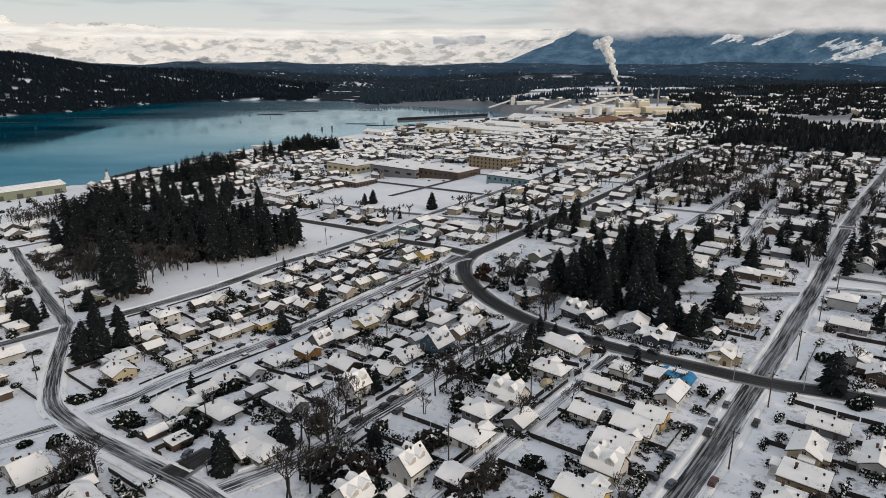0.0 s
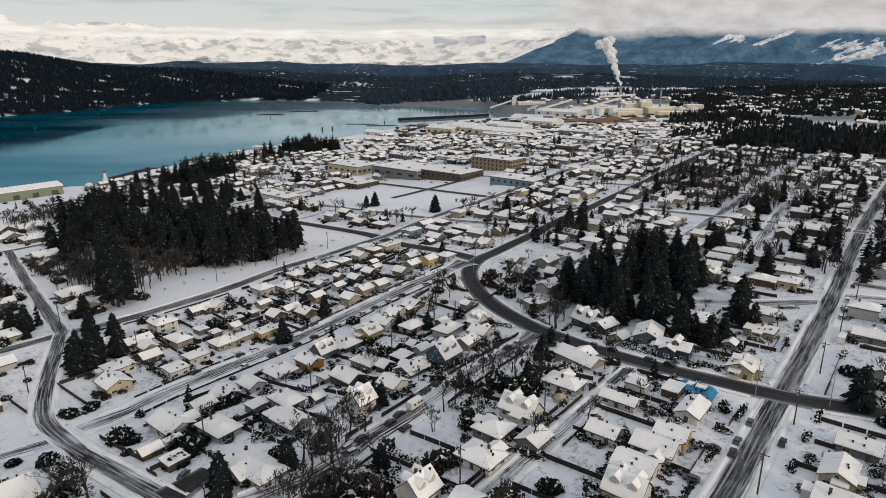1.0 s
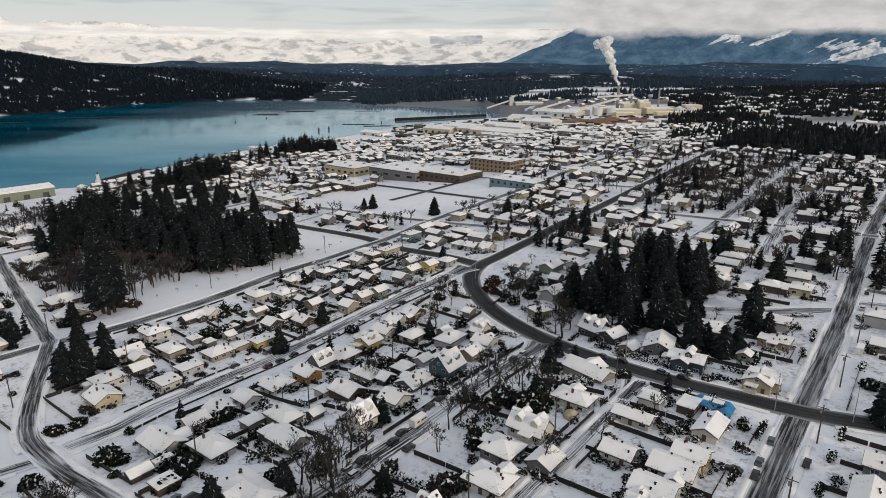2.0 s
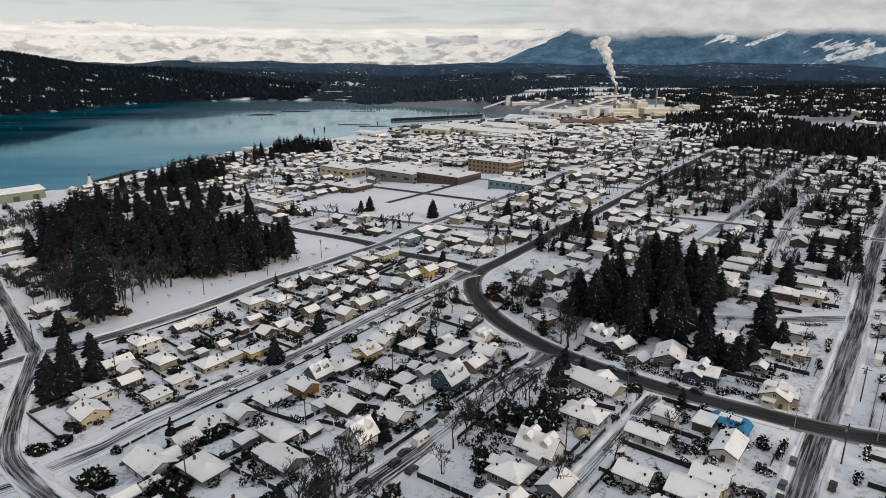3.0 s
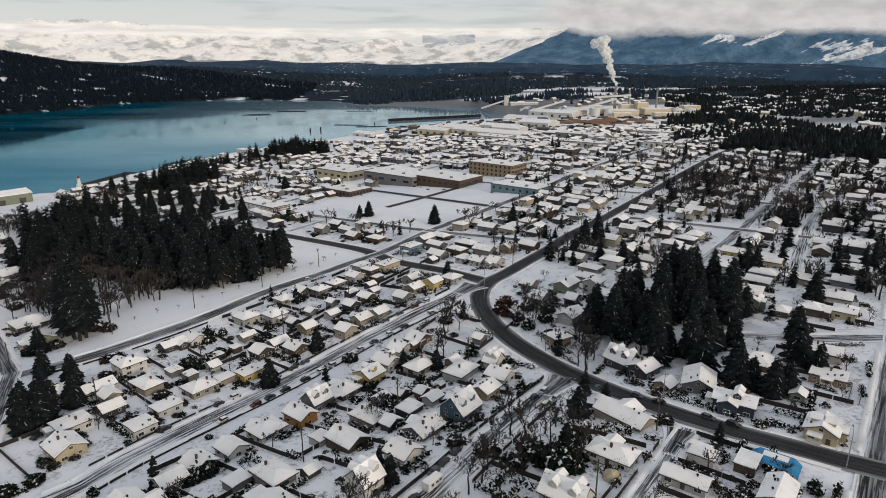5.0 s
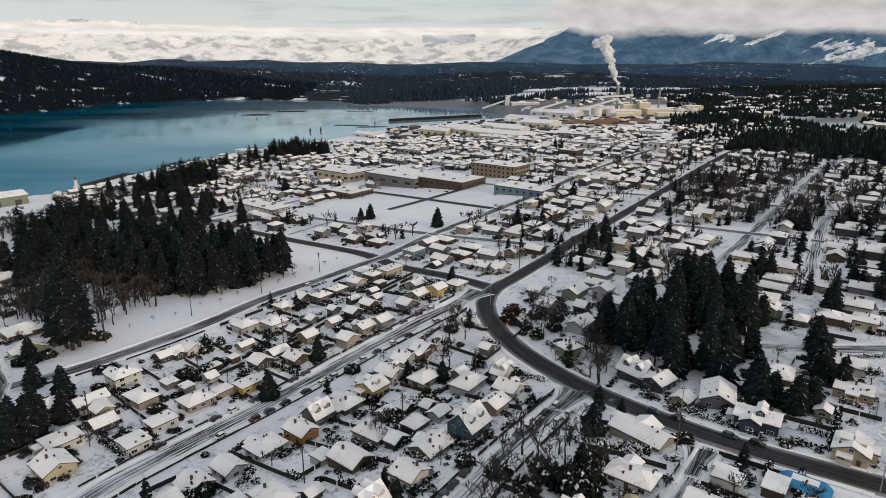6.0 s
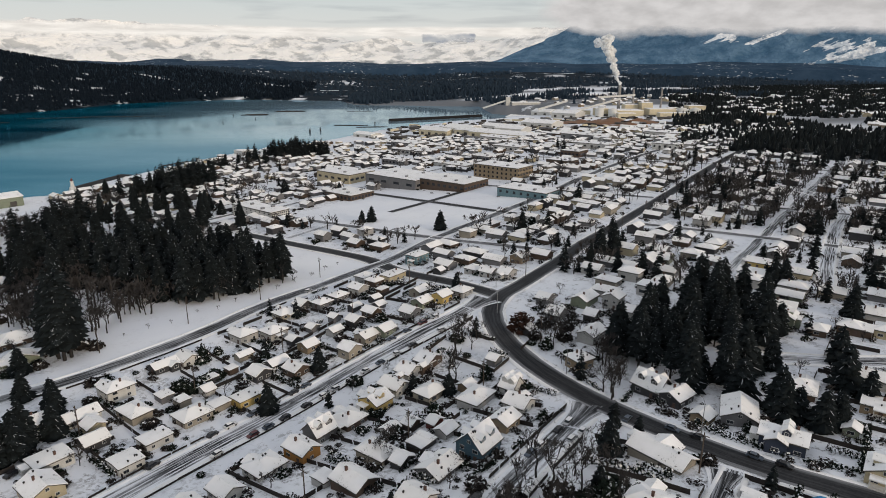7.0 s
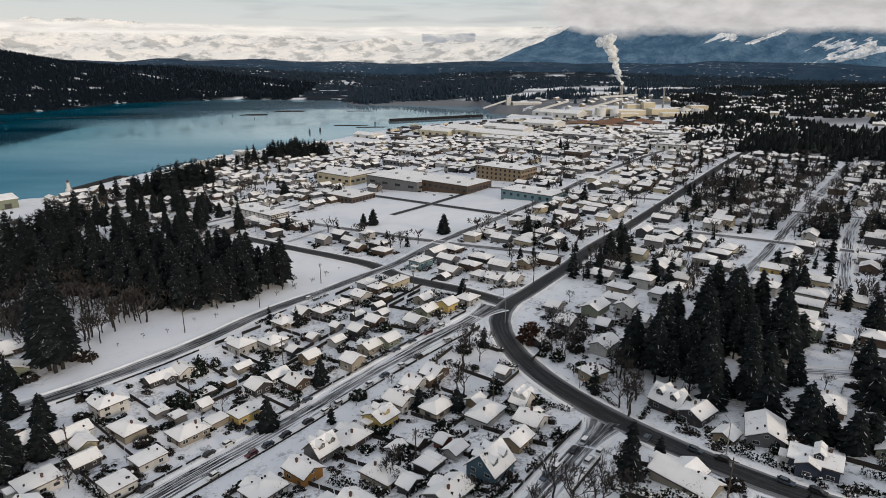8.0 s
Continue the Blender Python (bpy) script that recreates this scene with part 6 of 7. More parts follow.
for s, w, k, sc in ((84.6, -231.2, 2, 0.7), (91.7, -230.4, 4, 0.75), (98.5, -248.0, 4, 0.7), (94.6, -260.7, 4, 0.7), (176.7, -153.2, 4, 0.5), (206.5, -65.0, 4, 0.9), (233.4, -54.3, 4, 0.95), (209.7, -52.9, 4, 0.7), (63.5, -116.6, 4, 0.55), (79.1, -113.5, 4, 0.6),
                    (91.2, -94.3, 4, 0.45)):
    x, y = at(s, w)
    plant(CONIFERS[k], x, y, sc)
for s, w, k, sc in ((136.9, -143.9, 1, 0.9), (195.3, -164.2, 0, 1.4), (196.7, -108.1, 0, 1.3), (200.2, -112.3, 1, 1.3), (66.4, -95.0, 0, 1.3), (142.7, -98.7, 0, 1.3), (140.4, -93.1, 1, 1.2), (148.2, -94.3, 0, 1.2), (152.1, -98.0, 1, 1.1), (134.0, -95.1, 0, 1.1), (157.1, -97.5, 1, 1.0), (41.4, -145.1, 0, 0.9), (46.2, -144.2, 2, 0.7), (43.7, -141.3, 1, 1.0), (36.5, -140.2, 0, 0.9)):
    x, y = at(s, w)
    plant(BARE[k], x, y, sc)

for s, w, k, sc in ((75.8, -293.3, 0, 0.6), (79.4, -294.5, 1, 0.7), (82.8, -293.3, 2, 0.8), (86.9, -293.6, 0, 0.9), (81.3, -321.8, 1, 0.6), (93.4, -350.7, 2, 0.7), (77.7, -279.3, 1, 0.9), (70.4, -287.9, 2, 0.6)):
    x, y = at(s, w)
    if clear(x, y, -1.0, 1.0):
        plant(SMALL[k], x, y, sc)


def garden_trees():
    r = random.Random(77)
    n = {"bare": 0, "small": 0, "shrub": 0}
    for _ in range(9000):
        y = 60 + 560 * r.random() ** 1.4
        x = r.uniform(-0.75 * y - 30, 0.75 * y + 40)
        s, w = sw(x, y)
        if (w < -268 and w > -402 and 90 < s < 262 and r.random() < 0.97) or (-412 < w < -274 and 318 < s < 470) or float(shore_distance(x, y)) > -20:
            continue
        if not clear(x, y, -1.0, 2.2):
            continue
        q = r.random()
        east_side = (w > -112 and s > 200) or s > 290
        if q < 0.30 and n["bare"] < 95:
            n["bare"] += 1
            plant(r.choice(BARE[:2]), x, y, r.uniform(0.45, 0.95))
        elif q < (0.62 if east_side else 0.40) and n["small"] < 85:
            n["small"] += 1
            plant(r.choice(SMALL + CONIFERS[4:] if east_side else SMALL[:2]), x, y, r.uniform(0.5, 1.0))
        elif n["shrub"] < 240:
            n["shrub"] += 1
            plant(r.choice(SHRUBS[:4]), x, y, r.uniform(1.1, 2.9))


garden_trees()


def town_trees():
    """Dark firs and bare trees that stand thick among the farther eastern and northern gardens."""
    r = random.Random(8)
    firs, bare = [], []
    for _ in range(14000):
        y = r.uniform(250, 860)
        x = r.uniform(-0.46 * y, 0.76 * y + 40)
        s, w = sw(x, y)
        if (s < 285 and w < -112) or s < 195 or not clear(x, y, -1.5, 1.5) or open_land(s, w):
            continue
        thick = 1.0 if w > -235 else 0.75
        if noise.noise((x * 0.012, y * 0.012, 5)) + (0.34 if w > -150 else 0.05 if w > -235 else 0.02) < r.uniform(-0.3, 0.5) or r.random() > thick:
            continue
        if r.random() < (0.26 if w > -235 else 0.13):
            firs.append((x, y, r.uniform(0.5, 1.15)))
        else:
            bare.append((x, y, r.uniform(0.8, 1.6)))
    r.shuffle(firs)
    r.shuffle(bare)
    tree_mass("garden_firs", firs[:300], FAR_FIR, "dark firs among the farther gardens", 3)
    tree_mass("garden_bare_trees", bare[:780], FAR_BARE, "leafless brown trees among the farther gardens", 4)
    for proto, q in zip(FAR_FIR + FAR_BARE, firs[300:303] + bare[780:783]):
        plant(proto, q[0], q[1], q[2])


town_trees()
# thickets of bare trees in the eastern blocks
r = random.Random(46)
brush = [(cx + r.gauss(0, 13), cy + r.gauss(0, 13), r.uniform(1.0, 1.8)) for cx, cy in [(181, 484), (206, 513), (200, 460), (250, 503), (216, 420), (215, 394), (180, 400), (320, 538), (188, 530), (260, 597), (269, 449)] for _ in range(18)]
tree_mass("block_thickets", [q for q in brush if clear(q[0], q[1], -2.5, 1.0)], FAR_BARE, "thickets of leafless brown trees between the eastern houses", 15)
for cx, cy, rad, cnt in ((162, 445, 28, 22), (216, 420, 30, 20), (240, 480, 30, 16), (130, 480, 22, 12)):
    for _ in range(cnt):
        x, y = cx + rnd.gauss(0, rad * 0.5), cy + rnd.gauss(0, rad * 0.5)
        if clear(x, y, -2, 1.0):
            plant(rnd.choice(BARE[:3]), x, y, rnd.uniform(0.8, 1.3))


# ---- low growth that crowds the gardens ----
def low_growth():
    """Small evergreen and bare bushes against house walls and along garden edges, too many to count."""
    r = random.Random(303)
    kinds = []
    for k in range(4):
        v, f = [], []
        for _ in range(80):
            d = Vector((r.gauss(0, 1), r.gauss(0, 1), r.gauss(0, 1))).normalized()
            p = Vector((d.x, d.y, abs(d.z) * 0.9 + 0.1)) * r.uniform(0.6, 1.1)
            a = Vector((r.gauss(0, 1), r.gauss(0, 1), r.gauss(0, 0.6))).normalized() * 0.30
            c = d.cross(a).normalized() * 0.16
            i = len(v)
            v.extend([tuple(p - a), tuple(p - c), tuple(p + a), tuple(p + c)])
            f.append((i, i + 1, i + 2, i + 3))
        kinds.append((v, f, EVERGREEN if k < 1 else TWIGGY))
    bits = []
    near = [q for q in SPOTS if q[1] < 420]
    for x, y, rad in near:
        for _ in range(r.randint(8, 14)):
            a, d = r.uniform(0, 6.28), rad * 0.72 + r.uniform(0.3, 5.5)
            px, py = x + math.cos(a) * d, y + math.sin(a) * d
            if road_gap(px, py) < 1.0 or near_spot(px, py, -1.6):
                continue
            v, f, mat = r.choice(kinds)
            sc = r.uniform(0.45, 1.6)
            bits.append((v, f, mat, pose(px, py, gz(px, py) - 0.1, 0, 0, r.uniform(0, 360)) @ Matrix.Diagonal((sc * r.uniform(0.8, 1.6), sc * r.uniform(0.8, 1.6), sc, 1))))
    scrub = []
    for k in range(3):
        v, f = [], []
        for _ in range(14):
            d = Vector((r.gauss(0, 1), r.gauss(0, 1), abs(r.gauss(0, 1)))).normalized() * r.uniform(0.5, 1.0)
            a = Vector((r.gauss(0, 1), r.gauss(0, 1), r.gauss(0, 0.6))).normalized() * 0.6
            c = d.cross(a).normalized() * 0.45
            i = len(v)
            v.extend([tuple(d - a), tuple(d - c), tuple(d + a), tuple(d + c)])
            f.append((i, i + 1, i + 2, i + 3))
        scrub.append((v, f, (EVERGREEN, TWIGGY, TWIGGY)[k]))
    for x, y, rad in SPOTS:
        if 420 <= y < 860:
            for _ in range(r.randint(5, 9)):
                a, d = r.uniform(0, 6.28), rad + r.uniform(-0.8, 5.5)
                px, py = x + math.cos(a) * d, y + math.sin(a) * d
                if road_gap(px, py) > 1.0 and not near_spot(px, py, -2.0):
                    v, f, mat = r.choice(scrub)
                    sc = r.uniform(0.7, 1.7)
                    bits.append((v, f, mat, pose(px, py, gz(px, py) - 0.1, 0, 0, r.uniform(0, 360)) @ Matrix.Diagonal((sc * r.uniform(0.8, 1.8), sc, sc * 0.9, 1))))
    joined("garden_growth", bits, "low dark bushes and twiggy growth crowding the gardens", "bushes")
    trees = []
    for x, y, rad in near:
        if r.random() < 0.42:
            a, d = r.uniform(0, 6.28), rad + r.uniform(1.0, 5.0)
            px, py = x + math.cos(a) * d, y + math.sin(a) * d
            if road_gap(px, py) > 1.5 and not near_spot(px, py, -1.0):
                trees.append((px, py, r.uniform(0.4, 0.8)))
    trees += [(*at(128 + 10.5 * k + r.uniform(-2, 2), -284 + r.uniform(-3, 3)), r.uniform(0.3, 0.45)) for k in range(13)]
    tree_mass("garden_saplings", trees, FAR_BARE, "small leafless fruit trees and saplings in the gardens", 9)


low_growth()


# ---- back-garden sheds ----
def garden_sheds():
    r = random.Random(64)
    made = 0
    for back, s0, s1 in ((-228, 110, 260), (-220, 40, 250), (-150, 20, 215), (-139, 30, 190), (-76, 50, 175), (-64, 60, 185), (10, 80, 240)):
        s = s0
        while s < s1 and made < 70:
            s += r.uniform(8, 19)
            w = back + r.uniform(-2.5, 2.5)
            x, y = at(s, w)
            if near_spot(x, y, 3.0) or road_gap(x, y) < 3.0:
                continue
            made += 1
            house(s, w, r.uniform(5, 7.5), r.uniform(4.5, 6.5), r.uniform(2.3, 2.8), r.choice("uv"), r.choice("ggf"), r.choice(("dark", "grey", "brown", "white", "dark")), False)


garden_sheds()


# ---- fences, hedges, poles, cars ----
def panel_mesh(mat):
    """A stretch of upright boards, stepped in and out, with a post at one end, as one closed sheet."""
    sec, n = [], 12
    for k in range(n):
        x, y = -2.4 + 4.8 * k / n, 0.05 if k % 2 else 0.02
        sec += [(x, y), (x + 4.8 / n - 0.02, y)]
    sec = sec + [(2.4, -0.04), (-2.4, -0.04)]
    verts = [(x, y, -0.2) for x, y in sec] + [(x, y, 1.30 + 0.03 * (k // 2 % 2)) for k, (x, y) in enumerate(sec)]
    m = len(sec)
    faces = [(k, (k + 1) % m, m + (k + 1) % m, m + k) for k in range(m)] + [tuple(range(m, 2 * m))]
    return from_lists("panel", verts, faces, mat)


PANEL, CEDAR_PANEL = panel_mesh(M["fence"]), panel_mesh(M["cedar"])


def fence(s0, w0, s1, w1, cedar=False, tall=1.0):
    """Board panels from one place to another; panels that would stand in a house or street are left out."""
    a, b = Vector((*at(s0, w0), 0)), Vector((*at(s1, w1), 0))
    n = max(1, round((b - a).length / 4.8))
    d = (b - a) / n
    keep = [p for p in (a + d * (k + 0.5) for k in range(n)) if road_gap(p.x, p.y) > 1.2 and not near_spot(p.x, p.y, -0.9)]
    if len(keep) < 2:
        return None
    ang = math.degrees(math.atan2(d.y, d.x))
    o = keep[0]
    ob = thing("fence", pose(o.x, o.y, gz(o.x, o.y), 0, 0, ang), ("new cedar board fence" if cedar else "dark weathered board fence") + " around a snowy garden", "fence", "garden fences")
    for p in keep:
        run = (p - o).length
        slope = math.degrees(math.atan2(gz(*(p + d * 0.5)[:2]) - gz(*(p - d * 0.5)[:2]), d.length))
        part("panel", CEDAR_PANEL if cedar else PANEL, None, ob, "", pose(run, 0, gz(p.x, p.y) - gz(o.x, o.y), 0, -slope, 0) @ Matrix.Diagonal((1, 1, tall, 1)))
    return ob


def fence_blocks():
    r = random.Random(55)
    # each block: front of the lots, back of the lots, from, to
    for front, back, s0, s1 in ((-258, -226, 108, 262), (-190, -222, 40, 250), (-176, -148, 20, 215), (-118, -142, 20, 190), (-104, -74, 40, 175), (-36, -66, 60, 185), (-20, 12, 60, 250), (-36, -62, 200, 330)):
        s = s0
        while s < s1:
            if r.random() < 0.92:
                cut = r.uniform(0.0, 0.45)
                fence(s, front + (back - front) * cut, s + r.uniform(-0.6, 0.6), back)
            step = r.uniform(11, 16)
            if r.random() < 0.85:
                fence(s + 0.3, back, s + step - r.uniform(0.3, 4), back)
            if r.random() < 0.45:
                fence(s + 0.5, front, s + step - r.uniform(2, 7), front)
            s += step


fence_blocks()


def fence_along(line, side, gap, first, last, tall, rate, seed):
    """Low dark fences and walls between the front gardens and a street, broken by drives."""
    pts, half = ROAD_LINES[line]
    run = np.concatenate([[0.0], np.cumsum(np.hypot(*np.diff(pts, axis=0).T))])
    r = random.Random(seed)

    def place(d):
        k = min(max(1, int(np.searchsorted(run, d))), len(pts) - 1)
        t = pts[k] - pts[k - 1]
        t = t / np.hypot(*t)
        q = pts[k - 1] + t * (d - run[k - 1]) + np.array((t[1], -t[0])) * side * (half + gap)
        return sw(float(q[0]), float(q[1]))

    d = first
    while d < min(last, run[-1] - 6):
        step = r.uniform(9.0, 20.0)
        if r.random() < rate:
            fence(*place(d), *place(d + step), tall=tall * r.uniform(0.8, 1.2))
        d += step + r.choice((0.0, 0.0, 3.5))


for row in ((3, -1, 1.9, 22, 172, 0.55, 0.92), (3, 1, 1.9, 14, 165, 0.5, 0.8), (2, 1, 1.8, 205, 330, 0.45, 0.75), (4, -1, 1.7, 22, 122, 0.8, 0.85), (4, 1, 1.7, 30, 110, 0.7, 0.6),
            (5, -1, 1.6, 20, 110, 0.8, 0.7), (5, 1, 1.6, 20, 110, 0.8, 0.7), (6, 1, 5.5, 235, 420, 0.5, 0.5), (6, -1, 5.0, 300, 420, 0.5, 0.5)):
    fence_along(*row, int(row[3] * 7 + row[0]))
fence(101, -146.7, 111.6, -146.7, True)


def hedge(s0, w0, s1, w1, h, seed):
    """A clipped dark hedge, ragged on top and dusted with snow."""
    a, b = Vector((*at(s0, w0), 0)), Vector((*at(s1, w1), 0))
    if any(near_spot(*(a.lerp(b, t))[:2], -2.0) or road_gap(*(a.lerp(b, t))[:2]) < 0.4 for t in (0, 0.25, 0.5, 0.75, 1)):
        return
    r = random.Random(seed)
    d = b - a
    ob = thing("hedge", pose(a.x, a.y, gz(a.x, a.y), 0, 0, math.degrees(math.atan2(d.y, d.x))), "dark evergreen hedge with snow along its top", "hedge", "hedges")
    v, f, sv, sf = [], [], [], []
    for k in range(int(d.length * 22)):
        t = r.random()
        p = Vector((t * d.length, r.gauss(0, 0.42), r.uniform(0.0, h) * (0.85 + 0.3 * noise.noise((t * 9, seed, 0)))))
        g0 = a + d * t
        p.z += gz(g0.x, g0.y) - gz(a.x, a.y)
        e = Vector((r.gauss(0, 1), r.gauss(0, 1), r.gauss(0, 1))).normalized() * 0.30
        c = e.orthogonal().normalized() * 0.24
        top = p.z > h * 0.78 and r.random() < 0.35
        lv, lf = (sv, sf) if top else (v, f)
        i = len(lv)
        lv.extend(tuple(p + q) for q in (-e, -c, e, c))
        lf.append((i, i + 1, i + 2, i + 3))
    fol = part("foliage", from_lists("foliage", v, f, EVERGREEN), None, ob)
    if sv:
        tagged(part("snow_load", from_lists("snow_load", sv, sf, M["snow"]), None, fol), kind="stuff")


def hedges():
    r = random.Random(91)
    for w0, lo, hi in ((-236, 100, 255), (-212, 40, 245), (-156, 30, 215), (-132, 30, 185), (-92, 50, 175), (-55, 70, 185), (-2, 80, 240)):
        for _ in range(17):
            s, w = r.uniform(lo, hi), w0 + r.uniform(-6, 6)
            if r.random() < 0.5:
                hedge(s, w, s + r.uniform(4, 9), w, r.uniform(1.4, 3.0), r.randint(0, 999))
            else:
                hedge(s, w, s, w + r.uniform(5, 9), r.uniform(1.4, 3.0), r.randint(0, 999))
    k = 0
    for w in (-262, -193, -177, -118, -105, -36, -20):
        s = 30.0
        while s < 250:
            s += r.uniform(9, 26)
            k += 1
            if r.random() < 0.5:
                hedge(s, w + r.uniform(-1, 1), s + r.uniform(5, 11), w + r.uniform(-1, 1), r.uniform(1.0, 1.9), k)
            else:
                back = w + (18 if w in (-262, -177, -105, -20) else -18)
                hedge(s, w + (back - w) * 0.3, s, back, r.uniform(1.2, 2.4), k)


hedges()
for s0, w0, s1, w1, h in ((191.5, -83, 188.8, -75, 2.4), (188.8, -75, 187.5, -66, 2.4), (187.5, -66, 186.8, -60, 1.4), (186.5, -57, 190, -46, 1.1), (190, -46, 214, -46.5, 1.6), (216.7, -46.9, 226.8, -32.5, 1.4), (226.8, -33, 256, -37, 1.6), (257, -39, 246, -53, 1.4),
                          (222.0, -158.7, 214.8, -150.3, 1.0), (214.8, -150.3, 210.8, -142.1, 1.0), (210.8, -142.1, 207.1, -133.0, 1.0), (207.1, -133.0, 205.9, -123.7, 1.0), (204.8, -120.1, 200.7, -113.4, 1.0), (200.7, -113.4, 197.1, -108.5, 1.0),
                          (170, -100, 180, -102, 1.2), (195, -122, 184, -117, 1.8), (184, -117, 172, -118, 1.6)):
    hedge(s0, w0, s1, w1, h, int(s0))


def make_pole(lamp):
    ob = thing("utility_pole", pose(0, 0, 0), "tall wooden utility pole with a crossarm" if not lamp else "grey street lamp with a curved arm", "pole", "poles")
    v, f = [], []
    if lamp:
        tapered([((0, 0, -0.5), 0.14), ((0, 0, 8.5), 0.09), ((0.3, 0, 9.2), 0.07), ((1.2, 0, 9.6), 0.06), ((2.4, 0, 9.7), 0.05)], 6, v, f)
        part("mast", from_lists("mast", v, f, M["metal"], True), None, ob)
        part("lamp_head", boxes("lamp_head", M["metal"], (2.7, 0, 9.65, 0.8, 0.32, 0.18)), None, ob)
    else:
        tapered([((0, 0, -0.5), 0.20), ((0, 0, 10.5), 0.13)], 7, v, f)
        part("mast", from_lists("mast", v, f, M["pole"], True), None, ob)
        part("crossarm", boxes("crossarm", M["pole"], (0, 0, 9.7, 2.4, 0.14, 0.16)), None, ob)
        v, f = [], []
        tapered([((0.35, 0, 8.3), 0.26), ((0.35, 0, 9.2), 0.26)], 8, v, f)
        part("transformer", from_lists("transformer", v, f, M["metal"], True), None, ob)
    return ob


POLES = [make_pole(False), make_pole(True)]


def set_pole(kind, s, w, turn=0.0):
    x, y = at(s, w)
    m = pose(x, y, gz(x, y), 0, 0, turn)
    proto = POLES[kind]
    if proto.name in USED:
        copy_thing(proto, m)
    else:
        USED.add(proto.name)
        proto.matrix_basis = m


for w, s0, s1 in ((-224, 60, 250), (-145, 40, 230), (-75, 60, 180), (-23.5, 60, 400), (-278, 90, 260), (-181, 270, 520)):
    s = s0
    while s < s1:
        set_pole(0, s, w, base_turn + 90)
        s += 36
for s, w, turn in ((205, -127, 120), (230, -170, 160), (187, -80, 90), (184, -18, 60), (252, -185, 200), (178, -35, 60)):
    set_pole(1, s, w, turn)


def make_car(colour, long_roof):
    snowy = colour in ("silver", "white")
    ob = thing("parked_car", pose(0, 0, 0), ("%s parked car with snow on its roof" if snowy else "dusty %s parked car with a cleared roof") % colour, "car", "parked cars")
    body = [(-2.2, 0.35), (2.2, 0.35), (2.25, 0.75), (1.1 if not long_roof else 1.3, 0.95), (-2.1, 1.0), (-2.25, 0.7)]
    v, f = extruded([(x, z) for x, z in body], -0.86, 0.86)
    v = [(b, a, c) for a, b, c in v]
    f = [tuple(reversed(q)) for q in f]
    part("body", from_lists("body", v, f, M["car_" + colour]), None, ob)
    cabin = [(1.2, 0.95), (0.55, 1.45), (-1.3 if not long_roof else -1.9, 1.48), (-1.9 if not long_roof else -2.1, 0.98)]
    v, f = extruded(cabin, -0.76, 0.76)
    part("cabin", from_lists("cabin", [(b, a, c) for a, b, c in v], [tuple(reversed(q)) for q in f], M["glass"]), None, ob, "dark glazed cabin")
    part("roof_panel", boxes("roof_panel", M["car_" + colour], (-0.38 if not long_roof else -0.68, 0, 1.475, 1.7 if not long_roof else 2.3, 1.42, 0.05)), None, ob)
    if snowy:
        part("snow_cap", boxes("snow_cap", M["snow"], (-0.45 if not long_roof else -0.7, 0, 1.53, 1.8 if not long_roof else 2.4, 1.4, 0.14)), None, ob, "layer of snow on the car roof")
    for x in (-1.4, 1.4):
        for y in (-0.82, 0.82):
            v, f = [], []
            tapered([((0, 0, -0.11), 0.33), ((0, 0, 0.11), 0.33)], 12, v, f)
            f += [tuple(range(12)), tuple(range(23, 11, -1))]
            part("wheel", from_lists("wheel", v, f, M["tyre"]), None, ob, "", pose(x, y, 0.33, 90, 0, 0))
    return ob


CARS = [make_car(c, k % 2) for k, c in enumerate(("black", "silver", "slate", "maroon", "white"))]


def park_car(s, w, turn):
    x, y = at(s, w)
    m = pose(x, y, gz(x, y) + 0.20, 0, 0, base_turn + turn) @ Matrix.Diagonal((0.92, 0.92, 0.92, 1))
    proto = rnd.choice((CARS[0],) * 6 + (CARS[2],) * 4 + (CARS[1],) * 2 + tuple(CARS))
    if proto.name in USED:
        copy_thing(proto, m)
    else:
        USED.add(proto.name)
        proto.matrix_basis = m


def park_along(line, side, gap, first, last, rate, r):
    """Cars parked nose to tail beside a street: line, its half width, and the side they stand on."""
    pts, half = ROAD_LINES[line]
    run = np.concatenate([[0.0], np.cumsum(np.hypot(*np.diff(pts, axis=0).T))])
    d = first
    while d < min(last, run[-1] - 8):
        d += r.uniform(4.6, 9)
        if r.random() > rate:
            continue
        k = min(int(np.searchsorted(run, d)), len(pts) - 1)
        t = pts[k] - pts[k - 1]
        t = t / np.hypot(*t)
        q = pts[k - 1] + t * (d - run[k - 1]) + np.array((t[1], -t[0])) * side * (half + gap)
        s, w = sw(float(q[0]), float(q[1]))
        park_car(s, w, math.degrees(math.atan2(t[1], t[0])) - base_turn + r.choice((0, 180)) + r.uniform(-3, 3))


